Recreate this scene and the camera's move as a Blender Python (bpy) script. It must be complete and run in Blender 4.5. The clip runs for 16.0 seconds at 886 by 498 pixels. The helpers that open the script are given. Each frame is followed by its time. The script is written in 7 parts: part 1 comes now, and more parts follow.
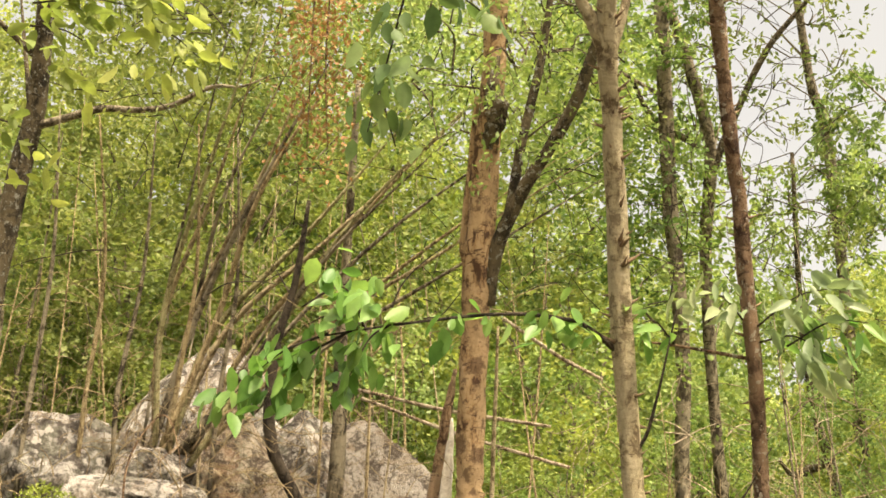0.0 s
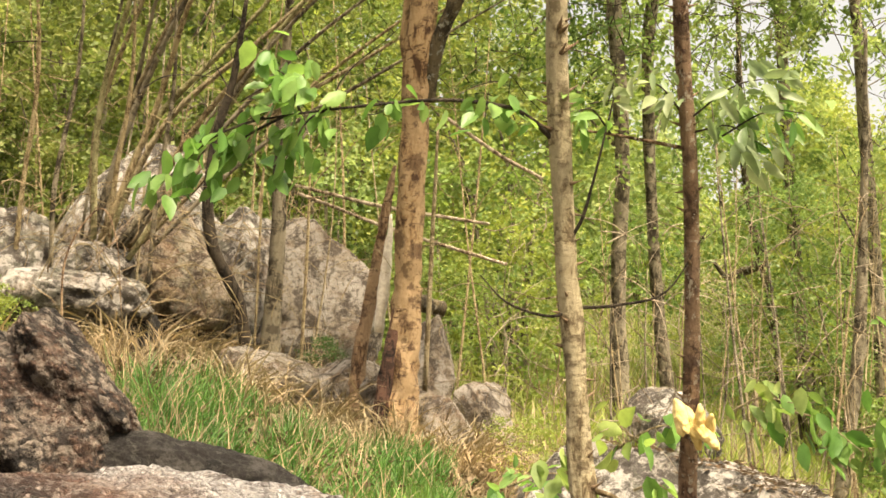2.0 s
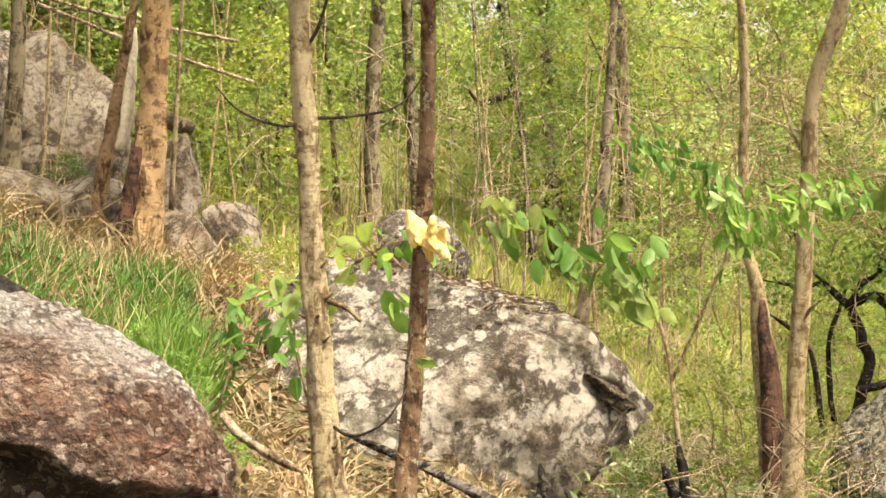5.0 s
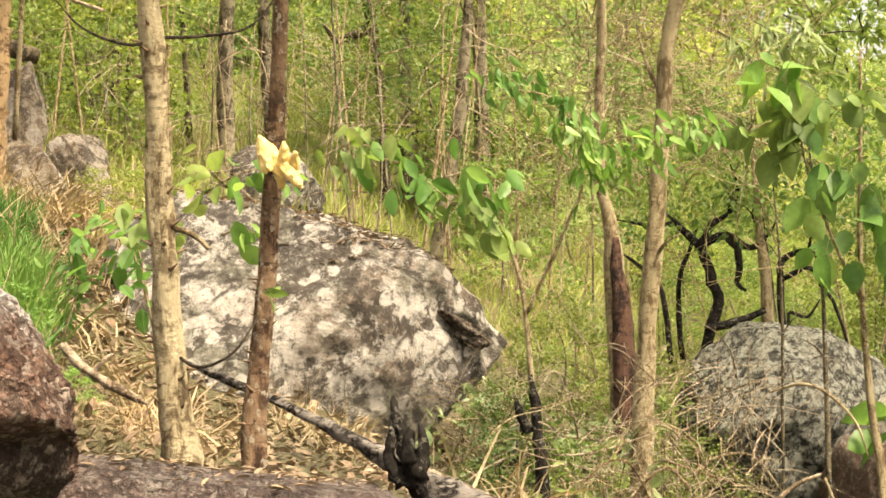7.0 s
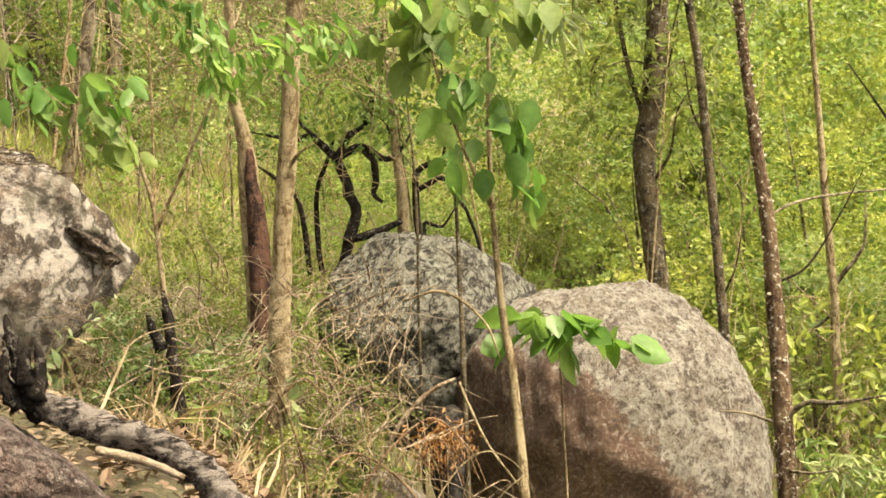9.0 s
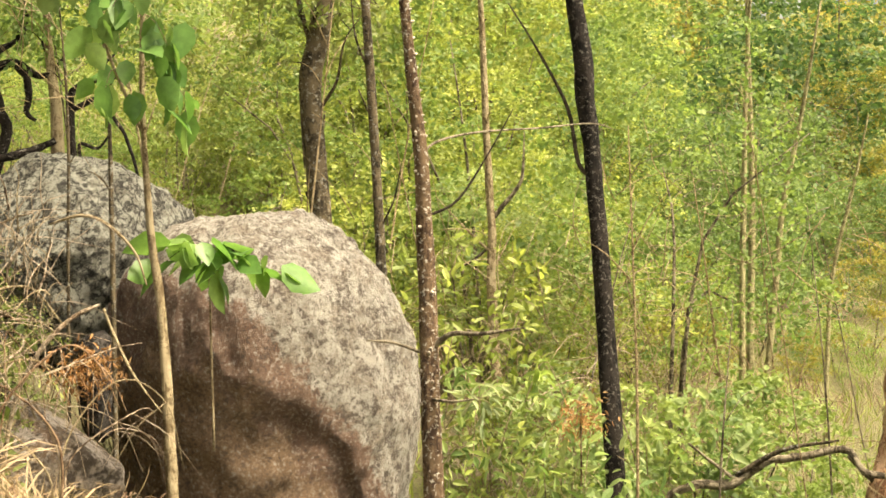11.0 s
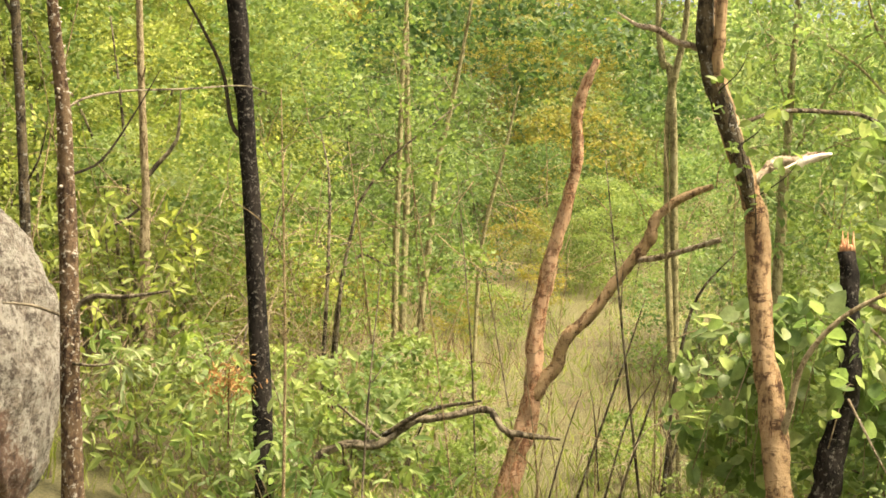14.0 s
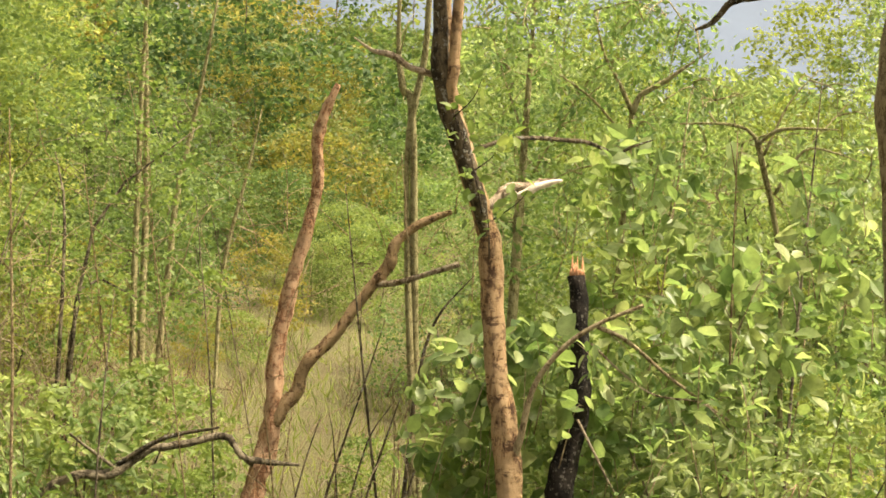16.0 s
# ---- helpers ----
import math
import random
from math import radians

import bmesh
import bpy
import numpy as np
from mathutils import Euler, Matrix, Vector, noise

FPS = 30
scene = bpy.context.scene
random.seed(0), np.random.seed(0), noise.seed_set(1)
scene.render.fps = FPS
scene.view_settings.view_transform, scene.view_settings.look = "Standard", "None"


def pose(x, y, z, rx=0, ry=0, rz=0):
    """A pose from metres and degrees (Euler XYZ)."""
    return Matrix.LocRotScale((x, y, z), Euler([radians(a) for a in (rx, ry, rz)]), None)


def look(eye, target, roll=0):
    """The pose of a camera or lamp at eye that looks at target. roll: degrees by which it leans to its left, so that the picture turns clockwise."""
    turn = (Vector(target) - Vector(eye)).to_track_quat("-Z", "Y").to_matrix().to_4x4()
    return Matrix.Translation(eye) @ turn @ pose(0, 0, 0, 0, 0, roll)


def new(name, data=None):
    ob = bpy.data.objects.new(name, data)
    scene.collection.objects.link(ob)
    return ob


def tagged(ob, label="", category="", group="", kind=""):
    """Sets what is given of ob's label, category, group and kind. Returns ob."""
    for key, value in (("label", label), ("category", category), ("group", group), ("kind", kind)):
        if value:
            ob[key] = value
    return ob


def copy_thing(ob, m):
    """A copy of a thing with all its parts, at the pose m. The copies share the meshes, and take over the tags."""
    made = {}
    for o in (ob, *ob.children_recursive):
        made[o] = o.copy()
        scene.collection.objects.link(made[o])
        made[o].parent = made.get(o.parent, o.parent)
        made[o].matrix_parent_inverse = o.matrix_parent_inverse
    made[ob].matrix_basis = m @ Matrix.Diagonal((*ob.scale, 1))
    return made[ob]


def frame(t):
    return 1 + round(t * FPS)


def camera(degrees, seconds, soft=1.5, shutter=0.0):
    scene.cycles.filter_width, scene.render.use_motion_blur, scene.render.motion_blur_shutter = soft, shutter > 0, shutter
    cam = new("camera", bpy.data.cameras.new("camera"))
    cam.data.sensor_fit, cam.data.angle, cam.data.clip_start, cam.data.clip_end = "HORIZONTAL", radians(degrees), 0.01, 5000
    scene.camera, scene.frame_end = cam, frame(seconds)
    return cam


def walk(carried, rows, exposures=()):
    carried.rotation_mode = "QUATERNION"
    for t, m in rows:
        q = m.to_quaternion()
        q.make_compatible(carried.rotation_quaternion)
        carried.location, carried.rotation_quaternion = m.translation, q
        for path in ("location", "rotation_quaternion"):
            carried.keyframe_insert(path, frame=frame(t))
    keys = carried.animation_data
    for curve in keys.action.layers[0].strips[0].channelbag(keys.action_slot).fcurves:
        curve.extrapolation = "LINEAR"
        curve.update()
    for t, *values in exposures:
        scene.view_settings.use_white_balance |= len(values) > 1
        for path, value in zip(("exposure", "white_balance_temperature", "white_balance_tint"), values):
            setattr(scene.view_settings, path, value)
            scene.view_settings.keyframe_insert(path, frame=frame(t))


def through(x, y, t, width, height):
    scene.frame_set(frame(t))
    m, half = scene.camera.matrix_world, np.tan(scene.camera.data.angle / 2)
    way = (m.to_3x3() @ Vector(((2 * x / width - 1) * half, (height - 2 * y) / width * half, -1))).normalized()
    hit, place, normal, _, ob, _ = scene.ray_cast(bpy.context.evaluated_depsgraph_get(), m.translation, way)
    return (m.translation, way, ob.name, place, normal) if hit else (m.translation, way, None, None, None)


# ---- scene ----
# The camera stands at the origin and pans over a wooded, rocky slope; bearings
# run in degrees to the right of the y axis.
LENS = 32.07
KELVIN = 8300.0
PATH = (
    (0.0, (0.000, 0.000, 0.000), 0.00, 20.85, 0.90),
    (0.5, (-0.002, -0.018, -0.016), -1.03, 19.94, 0.73),
    (1.0, (0.005, -0.012, -0.035), -1.77, 18.10, 0.81),
    (1.5, (0.015, 0.008, -0.043), -2.22, 15.85, 0.75),
    (2.0, (0.018, 0.023, -0.054), -2.37, 13.63, 0.81),
    (2.5, (0.018, 0.043, -0.061), -1.97, 11.11, 0.74),
    (3.0, (0.021, 0.050, -0.066), -2.73, 9.55, 0.63),
    (3.5, (0.033, 0.056, -0.066), -3.93, 8.43, 0.52),
    (4.0, (0.055, 0.059, -0.073), -5.53, 7.50, 0.43),
    (4.5, (0.074, 0.067, -0.085), -7.74, 7.18, 0.14),
    (5.0, (0.105, 0.063, -0.097), -11.46, 7.26, -0.08),
    (5.2, (0.112, 0.062, -0.105), -13.31, 7.31, -0.16),
    (5.7, (0.122, 0.088, -0.114), -15.60, 6.95, -0.12),
    (6.25, (0.129, 0.128, -0.121), -16.05, 6.15, -0.10),
    (6.8, (0.136, 0.168, -0.127), -16.40, 5.30, -0.14),
    (7.3, (0.143, 0.199, -0.131), -18.41, 4.94, -0.26),
    (7.5, (0.152, 0.218, -0.134), -19.99, 5.14, -0.71),
    (8.0, (0.174, 0.263, -0.143), -23.44, 4.78, -1.60),
    (8.5, (0.209, 0.285, -0.154), -27.00, 3.10, -2.30),
    (9.0, (0.240, 0.273, -0.151), -29.98, 1.78, -2.16),
    (9.5, (0.299, 0.248, -0.153), -32.83, 0.87, -2.08),
    (10.0, (0.334, 0.241, -0.155), -36.12, -0.01, -1.35),
    (10.2, (0.344, 0.239, -0.157), -37.38, -0.28, -1.16),
    (12.3, (0.407, 0.087, -0.102), -47.80, -2.49, 0.13),
    (12.5, (0.412, 0.086, -0.102), -48.64, -2.61, 0.22),
    (13.0, (0.426, 0.087, -0.103), -50.18, -2.76, 0.47),
    (13.5, (0.440, 0.082, -0.095), -52.10, -2.85, 0.68),
    (14.0, (0.452, 0.072, -0.095), -54.14, -2.78, 0.88),
    (14.5, (0.462, 0.064, -0.092), -56.23, -2.62, 0.98),
    (15.0, (0.474, 0.054, -0.099), -58.43, -2.35, 1.13),
    (15.5, (0.494, 0.034, -0.107), -60.87, -1.91, 1.30),
    (16.0, (0.524, 0.003, -0.109), -63.42, -1.63, 1.32),
)


def aim(eye, yaw, pitch, roll):
    a, p = radians(yaw), radians(pitch)
    way = Vector((-math.sin(a) * math.cos(p), math.cos(a) * math.cos(p), math.sin(p)))
    return look(eye, Vector(eye) + way, roll)


cam = camera(LENS, 16.0, soft=1.6)
walk(cam, [(t, aim(e, y, p, r)) for t, e, y, p, r in PATH], [(t, e, KELVIN, 9.0) for t, e in ((0.0, 1.38), (1.5, 1.36), (2.5, 1.5), (3.5, 1.53), (5.0, 1.45), (7.3, 1.46), (8.5, 1.29), (10.0, 1.54), (12.5, 1.46), (14.5, 1.4), (16.0, 1.12))])

# ---- light ----
SUN_ELEVATION, SUN_BEARING = 62, 150
world = bpy.data.worlds.new("sky")
scene.world = world
world.use_nodes = True
wn = world.node_tree
sky = wn.nodes.new("ShaderNodeTexSky")
sky.sky_type = "NISHITA"
sky.sun_disc = False
sky.sun_elevation, sky.sun_rotation = radians(SUN_ELEVATION), radians(SUN_BEARING)
sky.air_density, sky.dust_density, sky.ozone_density = 1.0, 7.0, 0.4
pale_sky = wn.nodes.new("ShaderNodeHueSaturation")  # thin high cloud washes the blue out
pale_sky.inputs["Saturation"].default_value = 0.4
wn.links.new(sky.outputs[0], pale_sky.inputs["Color"])
wn.links.new(pale_sky.outputs[0], wn.nodes["Background"].inputs[0])
wn.nodes["Background"].inputs[1].default_value = 0.14
sun = new("sun", bpy.data.lights.new("sun", "SUN"))
sun.data.energy, sun.data.angle, sun.data.color = 4.1, radians(10.0), (1.0, 0.95, 0.86)
sb, se = radians(SUN_BEARING), radians(SUN_ELEVATION)
sun.matrix_world = look((30 * math.sin(sb) * math.cos(se), 30 * math.cos(sb) * math.cos(se), 30 * math.sin(se)), (0, 0, 0))


# ---- materials ----
def material(name):
    m = bpy.data.materials.new(name)
    m.use_nodes = True
    return m, m.node_tree, m.node_tree.nodes["Principled BSDF"]


def node(nt, kind, **inputs):
    n = nt.nodes.new(kind)
    for k, v in inputs.items():
        n.inputs[k.replace("_", " ")].default_value = v
    return n


def noise_tex(nt, vec, scale, detail=6.0, rough=0.6, distort=0.0):
    n = node(nt, "ShaderNodeTexNoise", Scale=scale, Detail=detail, Roughness=rough, Distortion=distort)
    nt.links.new(vec, n.inputs["Vector"])
    return n.outputs["Fac"]


def ramp(nt, fac, *stops):
    r = nt.nodes.new("ShaderNodeValToRGB")
    e = r.color_ramp.elements
    while len(e) < len(stops):
        e.new(0.5)
    for el, (p, c) in zip(e, stops):
        el.position, el.color = p, (*c, 1) if len(c) == 3 else c
    nt.links.new(fac, r.inputs[0])
    return r.outputs[0]


def mix(nt, fac, a, b, mode="MIX"):
    m = nt.nodes.new("ShaderNodeMix")
    m.data_type, m.blend_type = "RGBA", mode
    for src, slot in ((fac, m.inputs[0]), (a, m.inputs[6]), (b, m.inputs[7])):
        if hasattr(src, "is_output"):
            nt.links.new(src, slot)
        elif isinstance(src, tuple):
            slot.default_value = (*src, 1)
        else:
            slot.default_value = src
    return m.outputs[2]


def place(nt, sx=1.0, sy=1.0, sz=1.0):
    g = nt.nodes.new("ShaderNodeNewGeometry")
    m = nt.nodes.new("ShaderNodeMapping")
    m.inputs["Scale"].default_value = (sx, sy, sz)
    nt.links.new(g.outputs["Position"], m.inputs["Vector"])
    return m.outputs[0]


def bump(nt, bsdf, height, strength, distance):
    b = node(nt, "ShaderNodeBump", Strength=strength, Distance=distance)
    nt.links.new(height, b.inputs["Height"])
    nt.links.new(b.outputs[0], bsdf.inputs["Normal"])


WHITE, BLACK = (1, 1, 1), (0, 0, 0)


def dim(k, *colours):
    return [tuple(v * k for v in c) if c else None for c in colours]


def bark(name, pale, mid, dark, scale=1.0, scars=0.5, speck=None, grain=(1, 1, 0.35)):
    """Bark with a fine upright grain, cross scars and patches; speck: pale lichen dots."""
    m, nt, b = material(name)
    pale, mid, dark, speck = dim(0.82, pale, mid, dark, speck)
    v = place(nt, *grain)
    c = ramp(nt, noise_tex(nt, v, 12 * scale, 8, 0.7, 0.6), (0.42, dark), (0.49, mid), (0.56, pale))
    rings = noise_tex(nt, place(nt, 1, 1, 3.0), 8 * scale, 5, 0.65)
    e = 0.60 - 0.06 * scars
    c = mix(nt, ramp(nt, rings, (e, BLACK), (e + 0.03, (0.85, 0.85, 0.85))), c, dark)
    big = noise_tex(nt, place(nt), 3.0 * scale, 6, 0.65)
    c = mix(nt, ramp(nt, big, (0.47, BLACK), (0.56, (0.75, 0.75, 0.75))), c, pale)
    c = mix(nt, ramp(nt, noise_tex(nt, place(nt), 5.0 * scale, 6, 0.7), (0.40, (0.7, 0.7, 0.7)), (0.46, BLACK)), c, dark)
    if speck:
        s = noise_tex(nt, place(nt), 16 * scale, 5, 0.7)
        c = mix(nt, ramp(nt, s, (0.575, BLACK), (0.60, WHITE)), c, speck)
    nt.links.new(c, b.inputs["Base Color"])
    b.inputs["Roughness"].default_value = 0.9
    b.inputs["Specular IOR Level"].default_value = 0.15
    bump(nt, b, mix(nt, 0.5, noise_tex(nt, v, 40 * scale, 8, 0.75), noise_tex(nt, place(nt, 1, 1, 2.0), 9 * scale, 6, 0.7)), 1.0, 0.05)
    return m


def rock(name, base, pale, dark, tint, moss=None, patch=0.5, scale=1.0, k=0.72, lichen=0.5, crusts_and_shade=(), ragged=1.0, speck=1.0, grain=1.0, plates=0.0, rosettes=0.0, pebbles=0.0):
    """Weathered rock: broad tints, black crust patches, pale lichen blotches or plates, pits and grain."""
    m, nt, b = material(name)
    base, pale, dark, tint, moss = dim(k, base, pale, dark, tint, moss)
    v = place(nt)
    warp = nt.nodes.new("ShaderNodeVectorMath")
    warp.operation = "MULTIPLY_ADD"
    wob = node(nt, "ShaderNodeTexNoise", Scale=7.0 * scale, Detail=6.0, Roughness=0.7)
    nt.links.new(v, wob.inputs["Vector"])
    nt.links.new(wob.outputs["Color"], warp.inputs[0])
    warp.inputs[1].default_value = (0.16 / scale,) * 3
    nt.links.new(v, warp.inputs[2])
    w = warp.outputs[0]
    fine = nt.nodes.new("ShaderNodeVectorMath")
    fine.operation = "MULTIPLY_ADD"
    wob = node(nt, "ShaderNodeTexNoise", Scale=16.0, Detail=5.0, Roughness=0.7)
    nt.links.new(v, wob.inputs["Vector"])
    nt.links.new(wob.outputs["Color"], fine.inputs[0])
    fine.inputs[1].default_value = (0.07,) * 3
    nt.links.new(v, fine.inputs[2])
    w2 = fine.outputs[0]
    c = ramp(nt, noise_tex(nt, w, 2.2 * scale, 10, 0.7), (0.42, tint), (0.5, base), (0.57, mix_tone(base, pale, 0.6)))
    blot = noise_tex(nt, w, 3.1 * scale, 12, 0.74)
    e = 0.585 - 0.11 * patch
    c = mix(nt, ramp(nt, blot, (e - 0.012, BLACK), (e + 0.012, (0.85, 0.85, 0.85))), c, dark)
    lich = noise_tex(nt, w, 5.5 * scale, 12, 0.76)
    e = 0.60 - 0.12 * lichen
    c = mix(nt, ramp(nt, lich, (e - 0.012, BLACK), (e + 0.012, (0.85, 0.85, 0.85))), c, pale)
    if moss:
        c = mix(nt, ramp(nt, noise_tex(nt, w, 4.2 * scale, 12, 0.76), (0.525, BLACK), (0.55, (0.8, 0.8, 0.8))), c, moss)
    for crust, (nx, ny, nz, off) in crusts_and_shade:
        # a crust on one flank, ragged-edged; the black one also paints in shade
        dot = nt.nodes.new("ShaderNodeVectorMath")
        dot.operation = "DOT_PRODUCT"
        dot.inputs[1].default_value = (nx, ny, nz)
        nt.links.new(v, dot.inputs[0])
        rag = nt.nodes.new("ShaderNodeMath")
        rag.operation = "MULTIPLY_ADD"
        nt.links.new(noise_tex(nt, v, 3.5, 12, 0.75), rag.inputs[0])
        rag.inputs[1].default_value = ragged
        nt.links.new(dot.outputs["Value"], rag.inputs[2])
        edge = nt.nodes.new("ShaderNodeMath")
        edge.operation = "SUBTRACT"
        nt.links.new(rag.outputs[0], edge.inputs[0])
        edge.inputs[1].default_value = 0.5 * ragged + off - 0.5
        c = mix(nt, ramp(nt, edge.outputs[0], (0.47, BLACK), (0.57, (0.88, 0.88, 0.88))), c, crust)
    if rosettes:
        # rounded rosettes of pale lichen, each with a crisp edge
        spots = node(nt, "ShaderNodeTexVoronoi", Scale=rosettes)
        nt.links.new(w2, spots.inputs["Vector"])
        disc = ramp(nt, spots.outputs["Distance"], (0.36, (0.85, 0.85, 0.85)), (0.42, BLACK))
        some = ramp(nt, spots.outputs["Color"], (0.50, BLACK), (0.52, WHITE))
        c = mix(nt, mix(nt, some, BLACK, disc), c, pale)
        some = ramp(nt, spots.outputs["Color"], (0.30, WHITE), (0.32, BLACK))
        c = mix(nt, mix(nt, some, BLACK, disc), c, dark)
    if plates:
        # lichen crust broken into plates by dark seams
        cell = node(nt, "ShaderNodeTexVoronoi", Scale=plates)
        cell.feature = "DISTANCE_TO_EDGE"
        nt.links.new(w2, cell.inputs["Vector"])
        seam = ramp(nt, cell.outputs["Distance"], (0.015, (0.9, 0.9, 0.9)), (0.075, BLACK))
        seam = mix(nt, ramp(nt, noise_tex(nt, v, 2.4, 6, 0.7), (0.45, BLACK), (0.55, WHITE)), BLACK, seam)
        c = mix(nt, seam, c, dark)
    pits = noise_tex(nt, v, 26 * scale * grain, 10, 0.8)
    c = mix(nt, ramp(nt, pits, (0.43, (0.9 * speck,) * 3), (0.475, BLACK)), c, dark)
    c = mix(nt, ramp(nt, pits, (0.535, BLACK), (0.60, (0.8 * speck,) * 3)), c, pale)
    h = mix(nt, 0.5, noise_tex(nt, v, 40 * scale * grain, 10, 0.8), noise_tex(nt, w, 6 * scale, 12, 0.75))
    if pebbles:
        # coarse crystals standing proud of the worn skin, some of them pale
        grit = node(nt, "ShaderNodeTexVoronoi", Scale=pebbles)
        nt.links.new(w2, grit.inputs["Vector"])
        gap = ramp(nt, grit.outputs["Distance"], (0.30, BLACK), (0.62, (0.85, 0.85, 0.85)))
        zone = ramp(nt, noise_tex(nt, v, 5.0, 6, 0.7), (0.42, (0.25, 0.25, 0.25)), (0.56, WHITE))
        c = mix(nt, mix(nt, zone, BLACK, gap), c, dark)
        c = mix(nt, mix(nt, zone, BLACK, ramp(nt, grit.outputs["Color"], (0.72, BLACK), (0.76, (0.6, 0.6, 0.6)))), c, pale)
        h = mix(nt, 0.45, h, ramp(nt, grit.outputs["Distance"], (0.0, WHITE), (0.7, BLACK)))
    nt.links.new(c, b.inputs["Base Color"])
    b.inputs["Roughness"].default_value = 0.92
    b.inputs["Specular IOR Level"].default_value = 0.25
    bump(nt, b, h, 1.0, 0.16)
    return m


def mix_tone(a, b, f):
    return tuple(p + (q - p) * f for p, q in zip(a, b))


def leaf(name, *tones, through=0.5, gloss=0.45):
    """Thin leaves: tones spread leaf by leaf and plant by plant, light passing through."""
    m, nt, b = material(name)
    g = nt.nodes.new("ShaderNodeNewGeometry")
    o = nt.nodes.new("ShaderNodeObjectInfo")
    f = node(nt, "ShaderNodeMath")
    f.operation = "MULTIPLY_ADD"
    nt.links.new(o.outputs["Random"], f.inputs[0])
    f.inputs[1].default_value = 0.55
    g2 = node(nt, "ShaderNodeMath")
    g2.operation = "MULTIPLY"
    nt.links.new(g.outputs["Random Per Island"], g2.inputs[0])
    g2.inputs[1].default_value = 0.35
    nt.links.new(g2.outputs[0], f.inputs[2])
    n = len(tones)
    tones = [(0.82 * r, 0.78 * g, 0.77 * b) for r, g, b in tones]
    c = ramp(nt, f.outputs[0], *[(0.1 + 0.8 * i / max(1, n - 1), t) for i, t in enumerate(tones)])
    c = mix(nt, 0.35, c, ramp(nt, noise_tex(nt, place(nt), 25, 3), (0.35, (0.6, 0.6, 0.5)), (0.65, (1.3, 1.3, 1.2))), "MULTIPLY")
    c = mix(nt, 0.75, c, ramp(nt, noise_tex(nt, place(nt), 1.3, 5, 0.6), (0.38, (0.58, 0.68, 0.66)), (0.5, (1.0, 1.0, 1.0)), (0.62, (1.38, 1.28, 1.2))), "MULTIPLY")
    nt.links.new(c, b.inputs["Base Color"])
    b.inputs["Roughness"].default_value = gloss + 0.1
    b.inputs["Specular IOR Level"].default_value = 0.3
    t = nt.nodes.new("ShaderNodeBsdfTranslucent")
    nt.links.new(mix(nt, 1.0, c, (1.08, 1.12, 0.80), "MULTIPLY"), t.inputs[0])
    s = node(nt, "ShaderNodeMixShader", Fac=through)
    nt.links.new(b.outputs[0], s.inputs[1])
    nt.links.new(t.outputs[0], s.inputs[2])
    nt.links.new(s.outputs[0], nt.nodes["Material Output"].inputs[0])
    return m


def plain(name, a, c, scale=20.0, rough=0.85):
    m, nt, b = material(name)
    nt.links.new(ramp(nt, noise_tex(nt, place(nt), scale, 6, 0.65), (0.35, a), (0.65, c)), b.inputs["Base Color"])
    b.inputs["Roughness"].default_value = rough
    bump(nt, b, noise_tex(nt, place(nt), scale * 4, 5), 0.4, 0.01)
    return m


BARK_TAN = bark("tan_bark", (0.55, 0.38, 0.22), (0.42, 0.265, 0.14), (0.10, 0.055, 0.034), 1.3, 0.6)
BARK_THORN = bark("olive_grey_bark", (0.62, 0.52, 0.34), (0.47, 0.375, 0.225), (0.17, 0.12, 0.07), 2.2, 0.7)
BARK_BROWN = bark("brown_bark", (0.33, 0.215, 0.135), (0.20, 0.115, 0.07), (0.065, 0.036, 0.024), 2.0, 0.7, (0.44, 0.38, 0.29))
BARK_SPECK = bark("speckled_bark", (0.22, 0.15, 0.09), (0.13, 0.08, 0.05), (0.05, 0.03, 0.02), 2.0, 0.5, (0.60, 0.56, 0.47))
BARK_GREY = bark("grey_bark", (0.33, 0.28, 0.20), (0.165, 0.135, 0.09), (0.055, 0.043, 0.03), 1.2, 0.5)
BARK_DARK = bark("dark_bark", (0.165, 0.13, 0.08), (0.09, 0.07, 0.043), (0.03, 0.024, 0.016), 1.4, 0.4, (0.30, 0.29, 0.25))
BARK_CHAR = bark("charred_bark", (0.035, 0.028, 0.023), (0.014, 0.011, 0.009), (0.006, 0.005, 0.004), 1.6, 0.3, (0.15, 0.14, 0.12))
BARK_RUST = bark("rusty_peeled_bark", (0.68, 0.45, 0.29), (0.54, 0.28, 0.155), (0.20, 0.10, 0.06), 1.6, 0.6)
BARK_PALE = bark("pale_dead_wood", (0.58, 0.48, 0.36), (0.36, 0.26, 0.17), (0.13, 0.09, 0.06), 2.0, 0.3)
BARK_DEAD = bark("brown_dead_bark", (0.44, 0.30, 0.19), (0.27, 0.16, 0.09), (0.08, 0.045, 0.03), 1.5, 0.6)
BARK_SLIM = bark("smooth_buff_bark", (0.50, 0.41, 0.26), (0.36, 0.28, 0.165), (0.17, 0.12, 0.065), 2.2, 0.25)
BARK_OLIVE = bark("smooth_olive_bark", (0.46, 0.42, 0.23), (0.34, 0.30, 0.15), (0.17, 0.145, 0.07), 2.4, 0.2)
CANE = bark("old_cane", (0.48, 0.38, 0.22), (0.33, 0.24, 0.13), (0.15, 0.10, 0.055), 3.0, 0.3)
BARK_BURNT = bark("burnt_red_brown_wood", (0.16, 0.085, 0.06), (0.075, 0.042, 0.032), (0.02, 0.014, 0.012), 1.8, 0.4)
